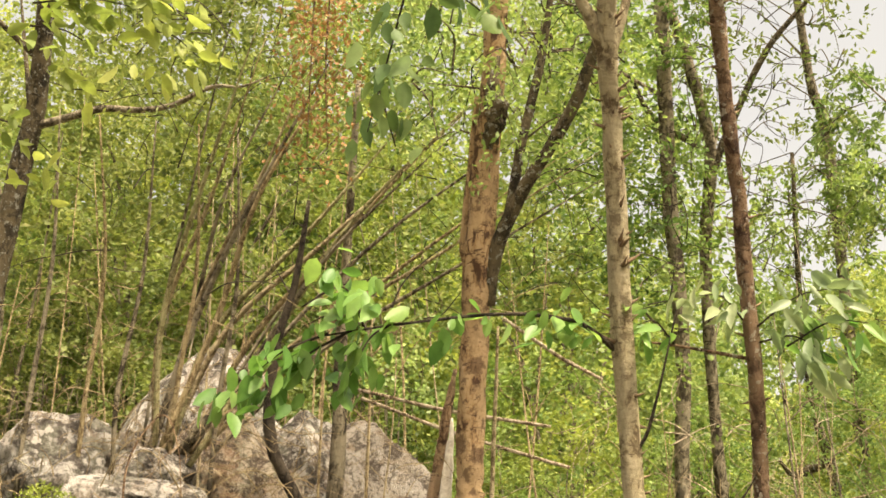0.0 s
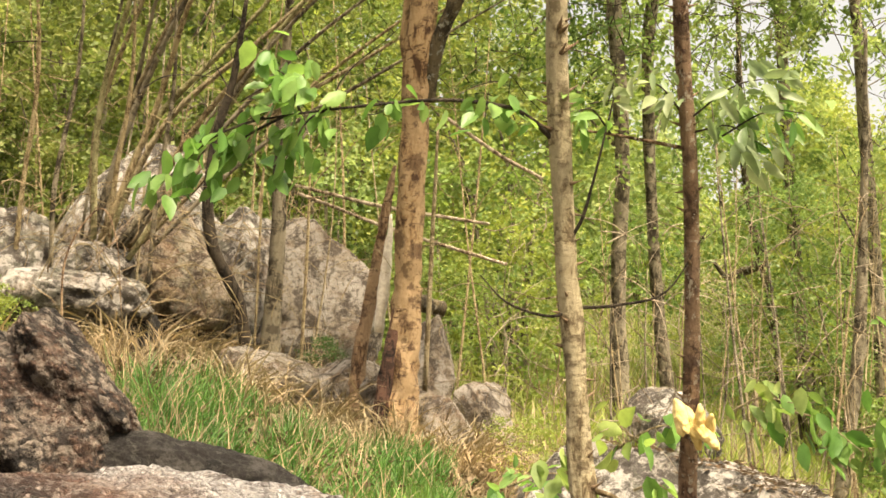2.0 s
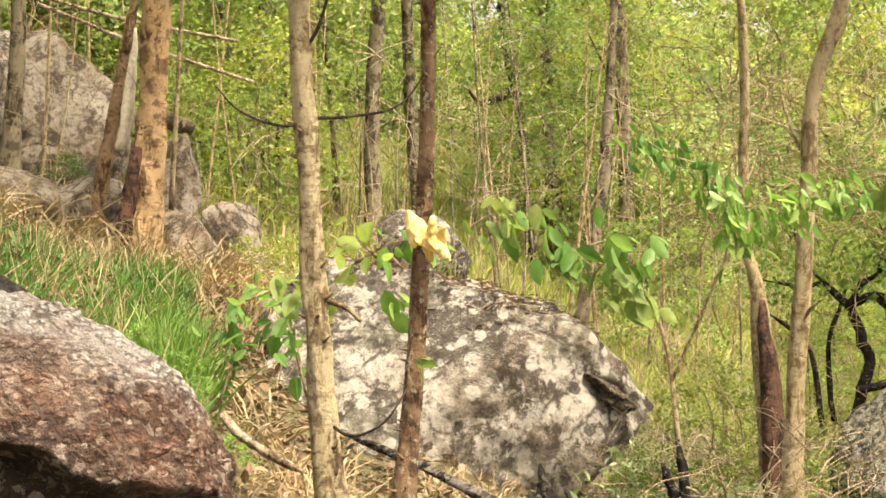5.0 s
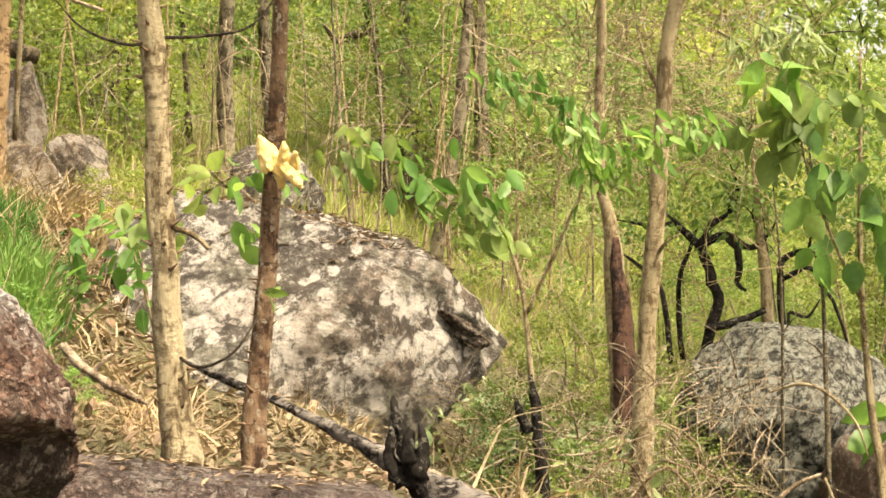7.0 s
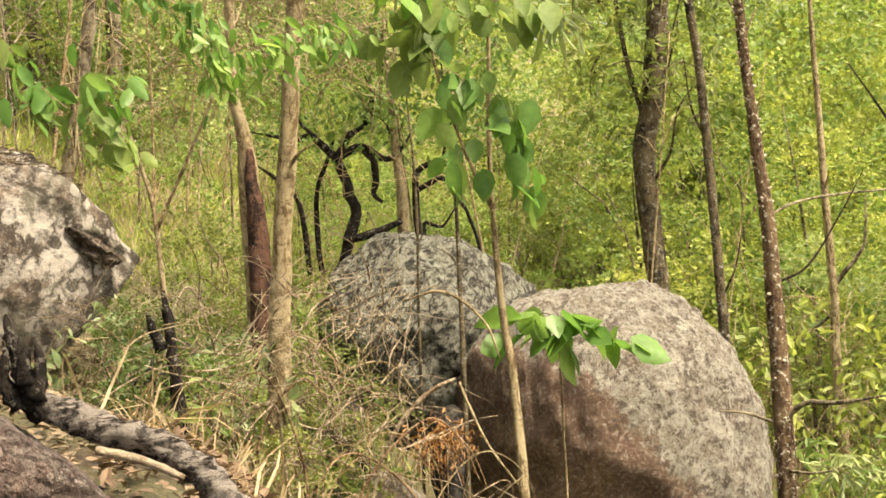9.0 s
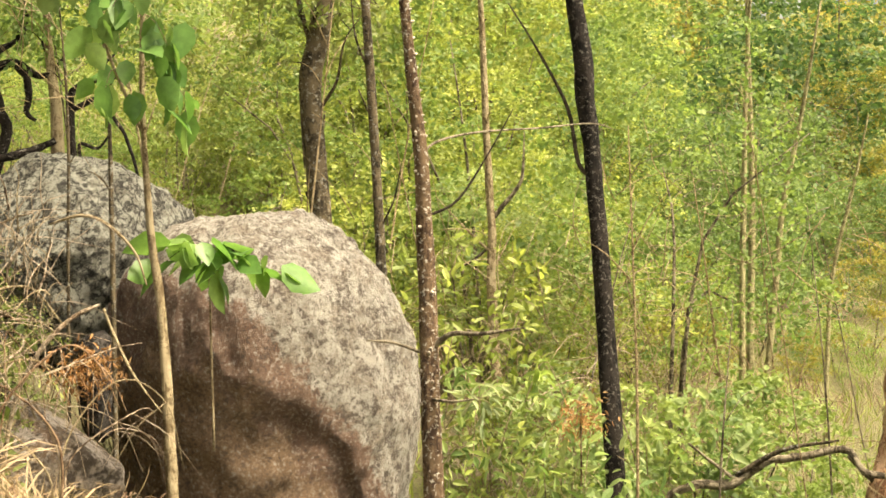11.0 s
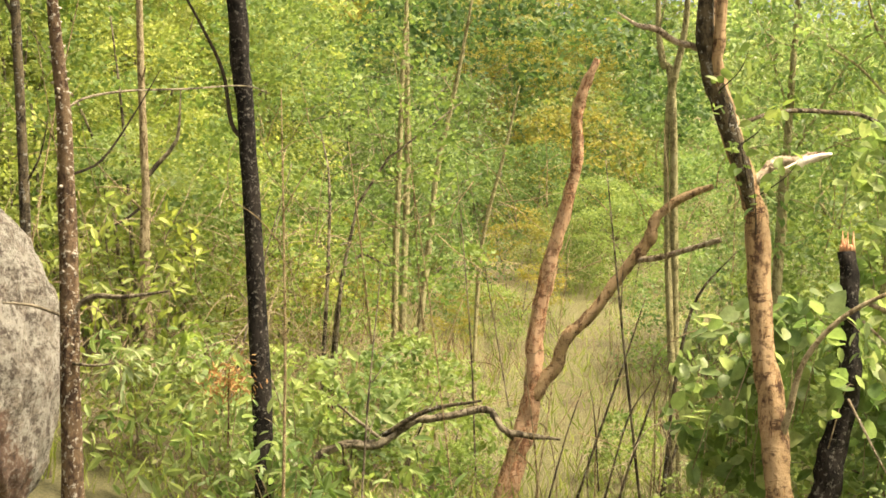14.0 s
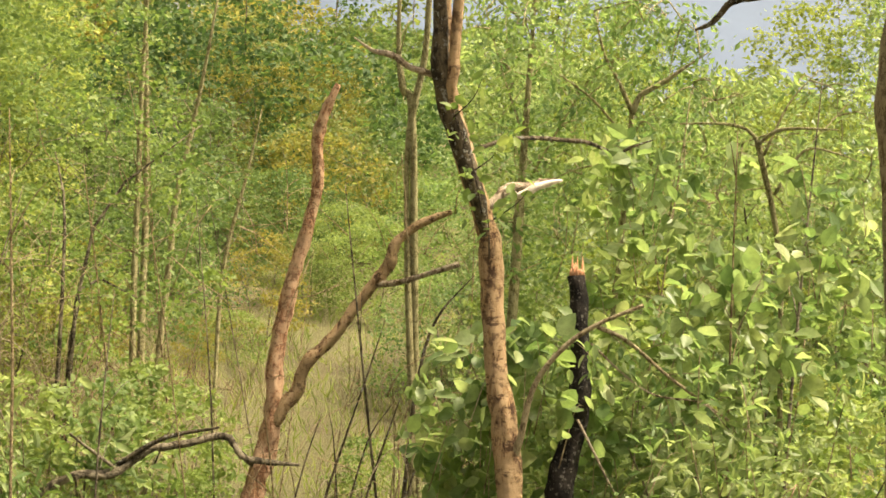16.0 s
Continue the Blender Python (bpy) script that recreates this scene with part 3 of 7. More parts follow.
# ---- rocks ----
def boulder(label, centre, radii, mat, seed, turn=0.0, tilt=0.0, lump=0.18, level=5, square=2.6, name="boulder", group="rocks", roll=0.0, under=0.0, cuts=(), left=None, ledge=None, clefts=(), crumb=(0.0, 10.0)):
    """A worn boulder: a rounded block with broad lumps, chips and a fine rough skin."""
    bm = bmesh.new()
    bmesh.ops.create_icosphere(bm, subdivisions=level, radius=1.0)
    rot = Euler((radians(tilt), radians(roll), radians(turn))).to_matrix()
    o = Vector((seed * 7.3, seed * 3.1, seed * 1.7))
    for vert in bm.verts:
        n = vert.co.normalized()
        sq = square if left is None else left + (square - left) * min(1.0, max(0.0, 0.5 + n.x * 1.5))
        k = (abs(n.x) ** sq + abs(n.y) ** sq + abs(n.z) ** sq) ** (-1 / sq)
        p = n * k
        h = lump * noise.fractal(p * 0.9 + o, 1.0, 2.0, 3) + 0.03 * noise.fractal(p * 4 + o, 0.9, 2.0, 4)
        h += 0.016 * noise.fractal(p * 13 + o, 0.8, 2.0, 3)
        cell = noise.voronoi(p * 1.15 + o, distance_metric="DISTANCE")[0]
        h -= 0.10 * lump / 0.2 * max(0.0, cell[0] - 0.40)
        h -= 0.028 * max(0.0, 0.09 - abs(noise.noise(p * 1.5 + o * 2))) / 0.09 * (0.4 + noise.noise(p * 2.2 + o))
        p = p * (1 + h)
        for cx, cy, cz, far in cuts:
            c = Vector((cx, cy, cz)).normalized()
            over = p.dot(c) - far - 0.05 * noise.noise(p * 2.3 + o)
            if over > 0:
                p = p - c * over * 0.86
        if under and p.z < 0.1:
            k = 1 - under * min(1.0, 0.1 - p.z)
            p.x, p.y = p.x * k, p.y * k
        q = Vector(centre) + rot @ Vector((p.x * radii[0], p.y * radii[1], p.z * radii[2]))
        out = q.normalized()
        front = min(1.0, max(0.0, -(q - Vector(centre)).dot(out) / (0.3 * radii[1])))
        if front > 0 and (ledge or clefts):
            az, el = math.degrees(math.atan2(q.x, q.y)), math.degrees(math.asin(out.z))
            rag = 0.5 * noise.fractal(q * 4 + o, 0.7, 2.0, 6)
            if ledge:
                f = (float(np.interp(az, ledge[0], ledge[1])) + rag - el) / ledge[3]
                f = min(1.0, max(0.0, f))
                q = q + out * ledge[2] * front * f * f * (3 - 2 * f)
            for a0, e0, a1, e1, wide, deep in clefts:
                t = min(1.0, max(0.0, ((az - a0) * (a1 - a0) + (el - e0) * (e1 - e0)) / ((a1 - a0) ** 2 + (e1 - e0) ** 2)))
                gap = math.hypot(az - a0 - t * (a1 - a0), el - e0 - t * (e1 - e0)) + rag * 0.5
                q = q + out * deep * front * max(0.0, 1 - (max(0.0, gap) / wide) ** 2)
        if crumb[0] and (front > 0 or n.z > 0.2):
            q = q + (q - Vector(centre)).normalized() * crumb[0] * (noise.fractal(q * crumb[1] + o, 0.8, 2.0, 3) + 1.4 * max(0.0, noise.noise(q * crumb[1] * 2.4) - 0.15))
        vert.co = q
    me = bpy.data.meshes.new(name)
    bm.to_mesh(me)
    bm.free()
    me.materials.append(mat)
    me.polygons.foreach_set("use_smooth", [True] * len(me.polygons))
    ob = new(name, me)
    return tagged(ob, label, "rock", group)


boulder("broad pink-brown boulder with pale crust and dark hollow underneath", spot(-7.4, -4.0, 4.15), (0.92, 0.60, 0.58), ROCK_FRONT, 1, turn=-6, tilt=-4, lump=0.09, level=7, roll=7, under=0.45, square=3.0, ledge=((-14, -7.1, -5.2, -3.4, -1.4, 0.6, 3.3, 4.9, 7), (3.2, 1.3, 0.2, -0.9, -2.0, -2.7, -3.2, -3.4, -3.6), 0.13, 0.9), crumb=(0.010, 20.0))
boulder("dark brown mossy rock behind the front boulder", spot(-14.2, 5.0, 5.0), (0.40, 0.40, 0.38), ROCK_DARK, 2, turn=12, lump=0.22, square=3.0, level=6, cuts=((0.75, -0.1, 0.65, 0.78), (-0.6, -0.3, 0.7, 0.85), (0.1, -0.9, 0.5, 0.85)), clefts=((-16, 7.5, -12.2, 3.0, 0.5, 0.10),), crumb=(0.014, 14.0))
boulder("dark leaning slab of rock split from its neighbour", spot(-10.75, 7.2, 4.95), (0.115, 0.28, 0.27), ROCK_DARK, 29, turn=8, roll=-37, lump=0.16, square=3.4, level=6, cuts=((0.5, -0.8, 0.2, 0.8),), crumb=(0.012, 14.0))
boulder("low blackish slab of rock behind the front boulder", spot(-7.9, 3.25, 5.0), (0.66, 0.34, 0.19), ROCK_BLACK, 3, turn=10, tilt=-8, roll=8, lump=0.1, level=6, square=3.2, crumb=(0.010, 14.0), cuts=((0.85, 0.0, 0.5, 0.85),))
lichen_rock = boulder("large lichen-blotched boulder with a dark cleft", spot(11.6, -1.4, 10.0), (1.30, 1.0, 1.18), ROCK_LICHEN, 4, turn=-4, lump=0.16, level=6, roll=5, under=0.3, square=3.2, cuts=((0.66, 0, 0.75, 0.97), (0.80, -0.1, -0.59, 0.60), (-0.4, -0.72, 0.56, 0.94), (0.5, -0.8, 0.1, 1.05)), clefts=((16.9, 2.05, 19.0, 0.9, 0.26, 0.07), (18.1, 1.4, 18.8, 0.4, 0.2, 0.05), (16.4, 2.9, 18.2, 2.0, 0.12, 0.05)), crumb=(0.02, 7.0))
boulder("dark splintered sheet of rock at the end of the lichen boulder", spot(17.9, 1.5, 9.42), (0.14, 0.11, 0.03), ROCK_DARK, 26, roll=27, lump=0.25, square=3.5, name="rock", crumb=(0.008, 14.0))
boulder("dark splintered sheet of rock at the end of the lichen boulder", spot(18.2, 0.95, 9.45), (0.12, 0.09, 0.04), ROCK_DARK, 28, roll=20, lump=0.3, square=3.5, name="rock", crumb=(0.008, 14.0))
slab = boulder("mauve flat rock slab with leaf litter on it", spot(10.4, -8.6, 4.75), (0.86, 0.42, 0.34), ROCK_SLAB, 5, turn=-12, tilt=-3, lump=0.05, square=4.5, roll=7, level=6, cuts=((0.885, 0.0, 0.466, 0.86),))
boulder("broken ledge of pale rock under the charred log", spot(19.6, -11.2, 4.95), (0.26, 0.34, 0.22), ROCK_DARK, 6, turn=20, lump=0.12, square=4)
boulder("grey lichen-covered boulder below the twisted shrub", spot(29.7, -2.3, 12.9), (0.86, 0.8, 0.86), ROCK_GREY, 27, turn=10, lump=0.13, level=6, under=0.3, square=2.8, cuts=((0.42, 0.0, 0.9, 0.86), (-0.8, -0.2, 0.55, 0.92), (0.25, -0.9, 0.35, 0.93)), crumb=(0.014, 8.0))
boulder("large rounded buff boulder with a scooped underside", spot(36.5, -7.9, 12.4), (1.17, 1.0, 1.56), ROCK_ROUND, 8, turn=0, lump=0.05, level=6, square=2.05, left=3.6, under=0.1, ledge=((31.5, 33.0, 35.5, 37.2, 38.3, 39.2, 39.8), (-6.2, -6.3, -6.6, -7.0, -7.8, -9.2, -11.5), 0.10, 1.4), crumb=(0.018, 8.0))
boulder("pale tan rock ramp among dry twigs", spot(27.0, -9.1, 10.4), (0.80, 0.5, 0.66), ROCK_HILL, 9, turn=0, tilt=6, lump=0.14, level=6, cuts=((0.55, -0.1, 0.83, 0.5), (-0.5, -0.6, 0.6, 0.8)), square=3.2, crumb=(0.014, 8.0))
# three black rocks added to stand in for deep shade in the gaps
boulder("black rock added as the shaded gap between two boulders", spot(30.25, -6.6, 11.75), (0.10, 0.16, 0.38), ROCK_BLACK, 41, lump=0.15, square=3.4, name="rock")
boulder("black rock added as the shaded hollow beside the grey boulder", spot(25.9, -5.4, 11.6), (0.26, 0.22, 0.22), ROCK_BLACK, 42, lump=0.2, square=3.2, name="rock")
boulder("black rock added as the shaded hollow behind the charred stump", spot(20.6, -4.2, 9.4), (0.22, 0.22, 0.34), ROCK_BLACK, 43, lump=0.2, square=3.2, name="rock")
# the rocky bank under the canes: label, bearing, height angle, distance, radii, material, seed, turn, roll, squareness, cuts
for lab, az, el, d, radii, mat, seed, turn, roll, sq, cuts in (
    ("rounded pale rock on the slope", -14.0, 12.3, 12.5, (0.44, 0.36, 0.42), ROCK_LICHEN, 11, 10, -4, 3.0, ((0.2, -0.9, 0.4, 0.8),)),
    ("blocky grey rock on a flat ledge", -10.7, 12.25, 12.3, (0.30, 0.26, 0.17), ROCK_LICHEN, 12, -8, 6, 4.0, ((0.7, -0.4, 0.5, 0.85), (-0.5, -0.7, 0.4, 0.85))),
    ("pale flat-topped ledge of rock with a dark gap under it", -11.3, 11.0, 11.9, (0.56, 0.40, 0.19), ROCK_LICHEN, 33, 6, 3, 4.0, ((0.1, -0.8, 0.55, 0.85),)),
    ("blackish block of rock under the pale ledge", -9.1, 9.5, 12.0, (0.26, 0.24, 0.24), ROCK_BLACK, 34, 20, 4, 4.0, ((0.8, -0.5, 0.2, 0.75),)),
    # added filler whose dark colour deepens the shade under the ledge
    ("dark rock added to shade the gap under the pale ledge", -11.8, 9.5, 12.1, (0.42, 0.3, 0.2), ROCK_DARK, 35, -12, 0, 3.5, ()),
    ("big rusty-brown rock face under the cane clump", -7.9, 12.6, 13.7, (0.44, 0.40, 0.50), ROCK_FACE, 13, 24, -16, 4.2, ((0.3, -0.9, 0.25, 0.8), (0.8, -0.4, 0.35, 0.75), (-0.6, -0.4, 0.7, 0.75))),
    ("broken rusty block fallen against the rock face", -6.5, 11.6, 13.4, (0.27, 0.26, 0.30), ROCK_FACE, 36, -18, 22, 4.2, ((0.6, -0.6, 0.5, 0.75), (-0.4, -0.8, 0.4, 0.8))),
    # another added dark filler, for the shaded gap below the face
    ("dark rock added to shade the gap under the rusty face", -7.4, 10.9, 13.8, (0.46, 0.34, 0.34), ROCK_DARK, 37, 5, 0, 3.4, ()),
    ("tall pale rock behind the cane clump", -9.2, 14.1, 14.8, (0.74, 0.45, 0.74), ROCK_LICHEN, 14, -6, -6, 3.6, ((-0.62, -0.3, 0.72, 0.62), (0.1, -0.8, 0.6, 0.7), (0.8, -0.2, 0.5, 0.85))),
    ("grey-brown ridge of rock sloping behind the mossy sapling", -2.5, 11.5, 14.1, (0.68, 0.5, 0.76), ROCK_HILL, 15, 6, 8, 3.4, ((0.52, -0.15, 0.84, 0.66), (-0.55, -0.4, 0.73, 0.86), (0.1, -0.9, 0.35, 0.72))),
    ("brown broken rock against the ridge", -5.2, 12.0, 13.9, (0.36, 0.36, 0.62), ROCK_LICHEN, 16, -20, 6, 3.4, ((-0.3, -0.8, 0.5, 0.75), (0.6, -0.3, 0.7, 0.8))),
    ("grey slab leaning beside the tan tree", 2.0, 8.7, 12.4, (0.18, 0.2, 0.44), ROCK_HILL, 17, 25, 14, 3.8, ((0.5, -0.4, 0.75, 0.75),)),
    ("dry buff stone in the straw", 2.45, 6.5, 11.4, (0.24, 0.24, 0.27), ROCK_HILL, 18, 40, 10, 3.2, ((0.4, -0.6, 0.7, 0.8),)),
    ("dry buff stone in the straw", 4.1, 6.9, 13.2, (0.26, 0.24, 0.36), ROCK_HILL, 19, 70, -8, 3.2, ((-0.3, -0.6, 0.7, 0.8),)),
    ("low brown stone in the straw", -4.0, 8.3, 11.6, (0.36, 0.28, 0.22), ROCK_HILL, 20, 15, 6, 3.2, ((0.1, -0.6, 0.8, 0.8),)),
    ("low brown stone in the straw", -1.2, 7.9, 11.8, (0.34, 0.28, 0.28), ROCK_HILL, 21, -25, -5, 3.2, ((-0.2, -0.6, 0.8, 0.8),)),
    ("pale grey rock at the foot of the far trees", 11.1, 6.7, 16.0, (0.46, 0.4, 0.46), ROCK_LICHEN, 22, 30, 8, 3.4, ((0.5, -0.4, 0.7, 0.75), (-0.6, -0.3, 0.7, 0.8))),
):
    boulder(lab, spot(az, el, d), radii, mat, seed, turn=turn, lump=0.2, name="rock", square=sq, roll=roll, crumb=(0.015, 8.0), cuts=cuts)


# ---- trees ----
def tree(name, label, pts, mat, base_d=None, sides=12, seed=0, flare=1.5, rough=0.08, group="trees", sink=0.1):
    """A tree as an Empty at its foot with a trunk; the trunk is carried down to the ground."""
    az, el, d, r = pts[0]
    g = foot(az, base_d or d * math.cos(radians(el)), sink)
    top = polar(pts)
    if g.z < top[0][2] - 0.05:
        lean = Vector(top[1][:3]) - Vector(top[0][:3])
        k = (top[0][2] - g.z) / max(0.2, lean.z)
        b = Vector(top[0][:3]) - lean * min(k, 2.0) * 0.7
        g = Vector((b.x, b.y, ground_z(b.x, b.y) - sink))
        mid = [(*(Vector(top[0][:3]).lerp(g, 0.6)), r * 1.12)] if (Vector(top[0][:3]) - g).length > 0.6 else []
        path = [(*g, r * flare)] + mid + top
    else:
        path = top
    t = thing(name, label, "tree", g + Vector((0, 0, sink)), group)
    put("trunk", stem_mesh("trunk", path, mat, sides, rough, 5, 0.12, seed), t)
    return t


def limb(parent, pts, mat, name="limb", sides=8, seed=0, rough=0.06):
    return put(name, stem_mesh(name, polar(pts), mat, sides, rough, 5, 0.25, seed), parent)


def thorn_mesh():
    v, f = [], []
    tube(v, f, [(0, 0, 0, 0.010), (0.012, 0, 0.001, 0.006), (0.03, 0, 0.004, 0.003), (0.048, 0, 0.010, 0.0006)], 6, 0.1, 0, 3)
    return mesh_from("thorn", v, f, THORN)


THORN_MESH = thorn_mesh()


def knob_mesh():
    v, f = [], []
    tube(v, f, [(-0.01, 0, 0, 0.020), (0.012, 0, 0.001, 0.017), (0.026, 0, 0.003, 0.010), (0.036, 0, 0.004, 0.002)], 6, 0.1, 0, 3)
    return mesh_from("thorn", v, f, KNOB)


KNOB_MESH = knob_mesh()


def thorns(parent, pts, count, seed, size=1.0, one=None):
    rng = random.Random(seed)
    path = smooth_path(polar(pts), 8)
    inv = Matrix.Translation(parent.matrix_basis.translation).inverted()
    for k in range(count):
        i = rng.randrange(1, len(path) - 1)
        a = Vector(path[i][:3]).lerp(Vector(path[i + 1][:3]), rng.random())
        ang = rng.uniform(0, 2 * math.pi) if k % 3 else (rng.choice((0, math.pi)) + rng.uniform(-0.5, 0.5))
        out = Vector((math.cos(ang), math.sin(ang), 0))
        ob = new("thorn", one or THORN_MESH)
        ob.parent = parent
        ob.matrix_parent_inverse = inv
        s = size * rng.uniform(0.6, 1.25)
        ob.matrix_basis = Matrix.Translation(a + out * path[i][3] * 0.9) @ Matrix.Rotation(ang, 4, "Z") @ Matrix.Rotation(rng.uniform(-0.5, 0.2), 4, "Y") @ Matrix.Scale(s, 4)


# tan tree with a long forking limb
main = [(0.85, 6.9, 11.2, 0.15), (0.92, 8.4, 11.2, 0.132), (1.02, 10.0, 11.2, 0.115), (1.12, 11.6, 11.2, 0.102), (1.16, 13.1, 11.2, 0.098), (1.25, 17.5, 11.2, 0.105), (1.42, 20.6, 11.2, 0.108), (1.75, 24.8, 11.25, 0.095), (2.0, 27.5, 11.3, 0.08), (2.1, 30.5, 11.4, 0.08), (2.4, 36, 11.5, 0.06)]
tan_tree = tree("tan_barked_tree", "tan-barked tree with a forking limb, beside a dead stump", main, BARK_TAN, sides=20, seed=1, rough=0.16, flare=1.2)
limb(tan_tree, [(1.75, 18.8, 11.2, 0.065), (2.1, 20.8, 11.15, 0.058), (3.29, 23.2, 11.1, 0.052), (5.16, 25.9, 11.0, 0.048), (6.1, 28.0, 11.0, 0.045), (7.5, 31.5, 11.0, 0.03)], BARK_DARK, seed=2)
limb(tan_tree, [(2.6, 22.0, 11.15, 0.045), (3.2, 25.0, 11.2, 0.036), (4.0, 28.0, 11.3, 0.032), (4.6, 31.5, 11.4, 0.02)], BARK_DARK, seed=3)
limb(tan_tree, [(1.2, 19.6, 11.3, 0.05), (0.9, 21.2, 11.3, 0.045), (1.1, 24.0, 11.35, 0.03), (1.3, 26.5, 11.4, 0.02)], BARK_TAN, seed=4)
dead = tree("dead_stump", "split pale dead stump leaning against the tan tree", [(-0.55, 9.6, 11.5, 0.052), (-0.1, 12.4, 11.5, 0.043), (0.25, 14.8, 11.5, 0.034), (0.55, 16.4, 11.5, 0.014)], BARK_DEAD, sides=9, seed=5, rough=0.25)
limb(tan_tree, [(1.85, 8.0, 11.9, 0.022), (2.05, 14, 11.9, 0.018), (2.2, 18, 11.9, 0.010)], BARK_SLIM, "sucker_stem", seed=6)
limb(dead, [(0.05, 10.2, 11.38, 0.030), (0.25, 12.0, 11.38, 0.042), (0.38, 13.4, 11.40, 0.030), (0.45, 14.6, 11.42, 0.008)], BLEACHED, "bare_wood", seed=7, rough=0.2)
limb(tan_tree, [(1.75, 24.3, 11.2, 0.02), (1.95, 25.2, 11.17, 0.06), (2.1, 26.0, 11.17, 0.075), (2.0, 26.9, 11.19, 0.05), (2.2, 28.0, 11.23, 0.012)], BARK_DARK, "bark_wound", 12, 8, 0.3)
limb(tan_tree, [(0.05, 6.5, 11.08, 0.065), (0.32, 8.0, 11.09, 0.058), (0.58, 9.6, 11.12, 0.048), (0.78, 11.2, 11.16, 0.03), (0.88, 12.2, 11.18, 0.01)], BARK_BURNT, "root_flare", 10, 9, 0.25)
v, f = [], []
tube(v, f, smooth_path(polar([(0.9, 11.5, 12.6, 0.07), (1.6, 11.35, 12.7, 0.07), (2.5, 11.15, 12.8, 0.065)]), 4), 14, 0.12, 0.5, 2)
log = new("cut_log", mesh_from("cut_log", v, f, BARK_DARK))
tagged(log, "short dark cut log lying behind the tan tree", "log")

# thorny young tree, pale, with an arching leafy branch
spk = [(8.55, -3.3, 5.0, 0.054), (8.1, 0.8, 5.0, 0.044), (7.72, 5.5, 5.0, 0.038), (7.30, 12.0, 5.0, 0.036), (6.97, 18.3, 5.0, 0.034), (6.85, 24.5, 5.0, 0.032), (6.73, 28.3, 5.0, 0.033), (6.9, 31, 5.0, 0.030), (7.3, 36, 5.0, 0.022)]
thorn_tree = tree("thorny_tree", "slender olive-grey young tree studded with thorns", spk, BARK_THORN, sides=18, seed=7, flare=1.15, rough=0.17)
thorns(thorn_tree, spk, 120, 4, 0.85)
limb(thorn_tree, [(6.75, 27.6, 5.0, 0.024), (6.2, 29.0, 5.0, 0.022), (5.6, 30.2, 5.0, 0.018), (4.6, 33, 5.0, 0.012)], BARK_THORN, seed=8)
limb(thorn_tree, [(6.9, 28.0, 5.0, 0.018), (7.6, 30, 5.05, 0.015), (8.2, 32, 5.1, 0.01)], BARK_THORN, seed=9)
spray("leafy_branch", [spot(6.8, 17.0, 5.0), spot(5.9, 17.8, 4.95), spot(4.8, 18.26, 4.9), spot(2.2, 18.45, 4.85), spot(-1.8, 18.0, 4.8), spot(-4.6, 17.5, 4.8)], thorn_tree, LEAF_BROAD, 0.08, 44, 11, droop=0.9, radius=0.010)
for i, (a0, e0, a1, e1) in enumerate(((-2.0, 18.0, -3.6, 15.9), (-3.6, 17.7, -7.0, 14.6), (-4.4, 17.6, -8.2, 14.9), (-3.0, 17.8, -4.2, 19.4))):
    spray("leafy_twig", [spot(a0, e0, 4.8), spot((a0 + a1) / 2, (e0 + e1) / 2 + 0.5, 4.78), spot(a1, e1, 4.76)], thorn_tree, LEAF_BROAD, 0.09, 32, 20 + i, droop=0.9, radius=0.005)
limb(thorn_tree, [(7.5, 10.7, 5.0, 0.006), (6.5, 10.5, 4.95, 0.005), (5.0, 11.0, 4.9, 0.0035), (4.0, 12.0, 4.9, 0.002)], DARK_WOOD, "dead_branch", seed=12)
limb(thorn_tree, [(7.5, 10.8, 5.0, 0.006), (9.2, 10.9, 5.0, 0.005), (11.0, 11.4, 5.05, 0.0035), (12.4, 13.4, 5.1, 0.002)], DARK_WOOD, "dead_branch", seed=13)
limb(thorn_tree, [(7.3, 13.2, 5.0, 0.007), (7.9, 14.2, 5.0, 0.006), (8.5, 16.2, 5.0, 0.004), (9.2, 18.8, 5.05, 0.003)], DARK_WOOD, "dead_branch", seed=14)
limb(thorn_tree, [(8.0, 4.2, 5.0, 0.010), (8.9, 3.9, 4.98, 0.009), (9.5, 3.4, 4.95, 0.007)], BARK_SLIM, "dead_branch", seed=15)
limb(thorn_tree, [(8.2, -0.2, 5.0, 0.006), (9.2, -0.8, 4.9, 0.005), (10.4, -0.3, 4.85, 0.004), (11.2, 0.9, 4.9, 0.003)], DARK_WOOD, "thorny_twig", seed=16)

drk = [(11.1, -3.4, 5.1, 0.040), (11.35, 0.5, 5.1, 0.031), (11.60, 4.0, 5.1, 0.028), (11.95, 12.0, 5.1, 0.024), (11.95, 15.1, 5.1, 0.024), (11.78, 21.5, 5.1, 0.024), (11.45, 26.0, 5.1, 0.023), (11.3, 29.7, 5.1, 0.023), (11.2, 36, 5.1, 0.016)]
dark_tree = tree("thorny_sapling", "brown thorny sapling stem with pale lichen specks", drk, BARK_BROWN, sides=16, seed=17, flare=1.15, rough=0.18)
thorns(dark_tree, drk, 70, 5, 0.7)
limb(dark_tree, [(11.8, 16.6, 5.1, 0.007), (10.5, 16.9, 5.1, 0.006), (9.0, 17.2, 5.1, 0.005), (7.6, 17.4, 5.1, 0.003)], BARK_BROWN, "twig", seed=18)
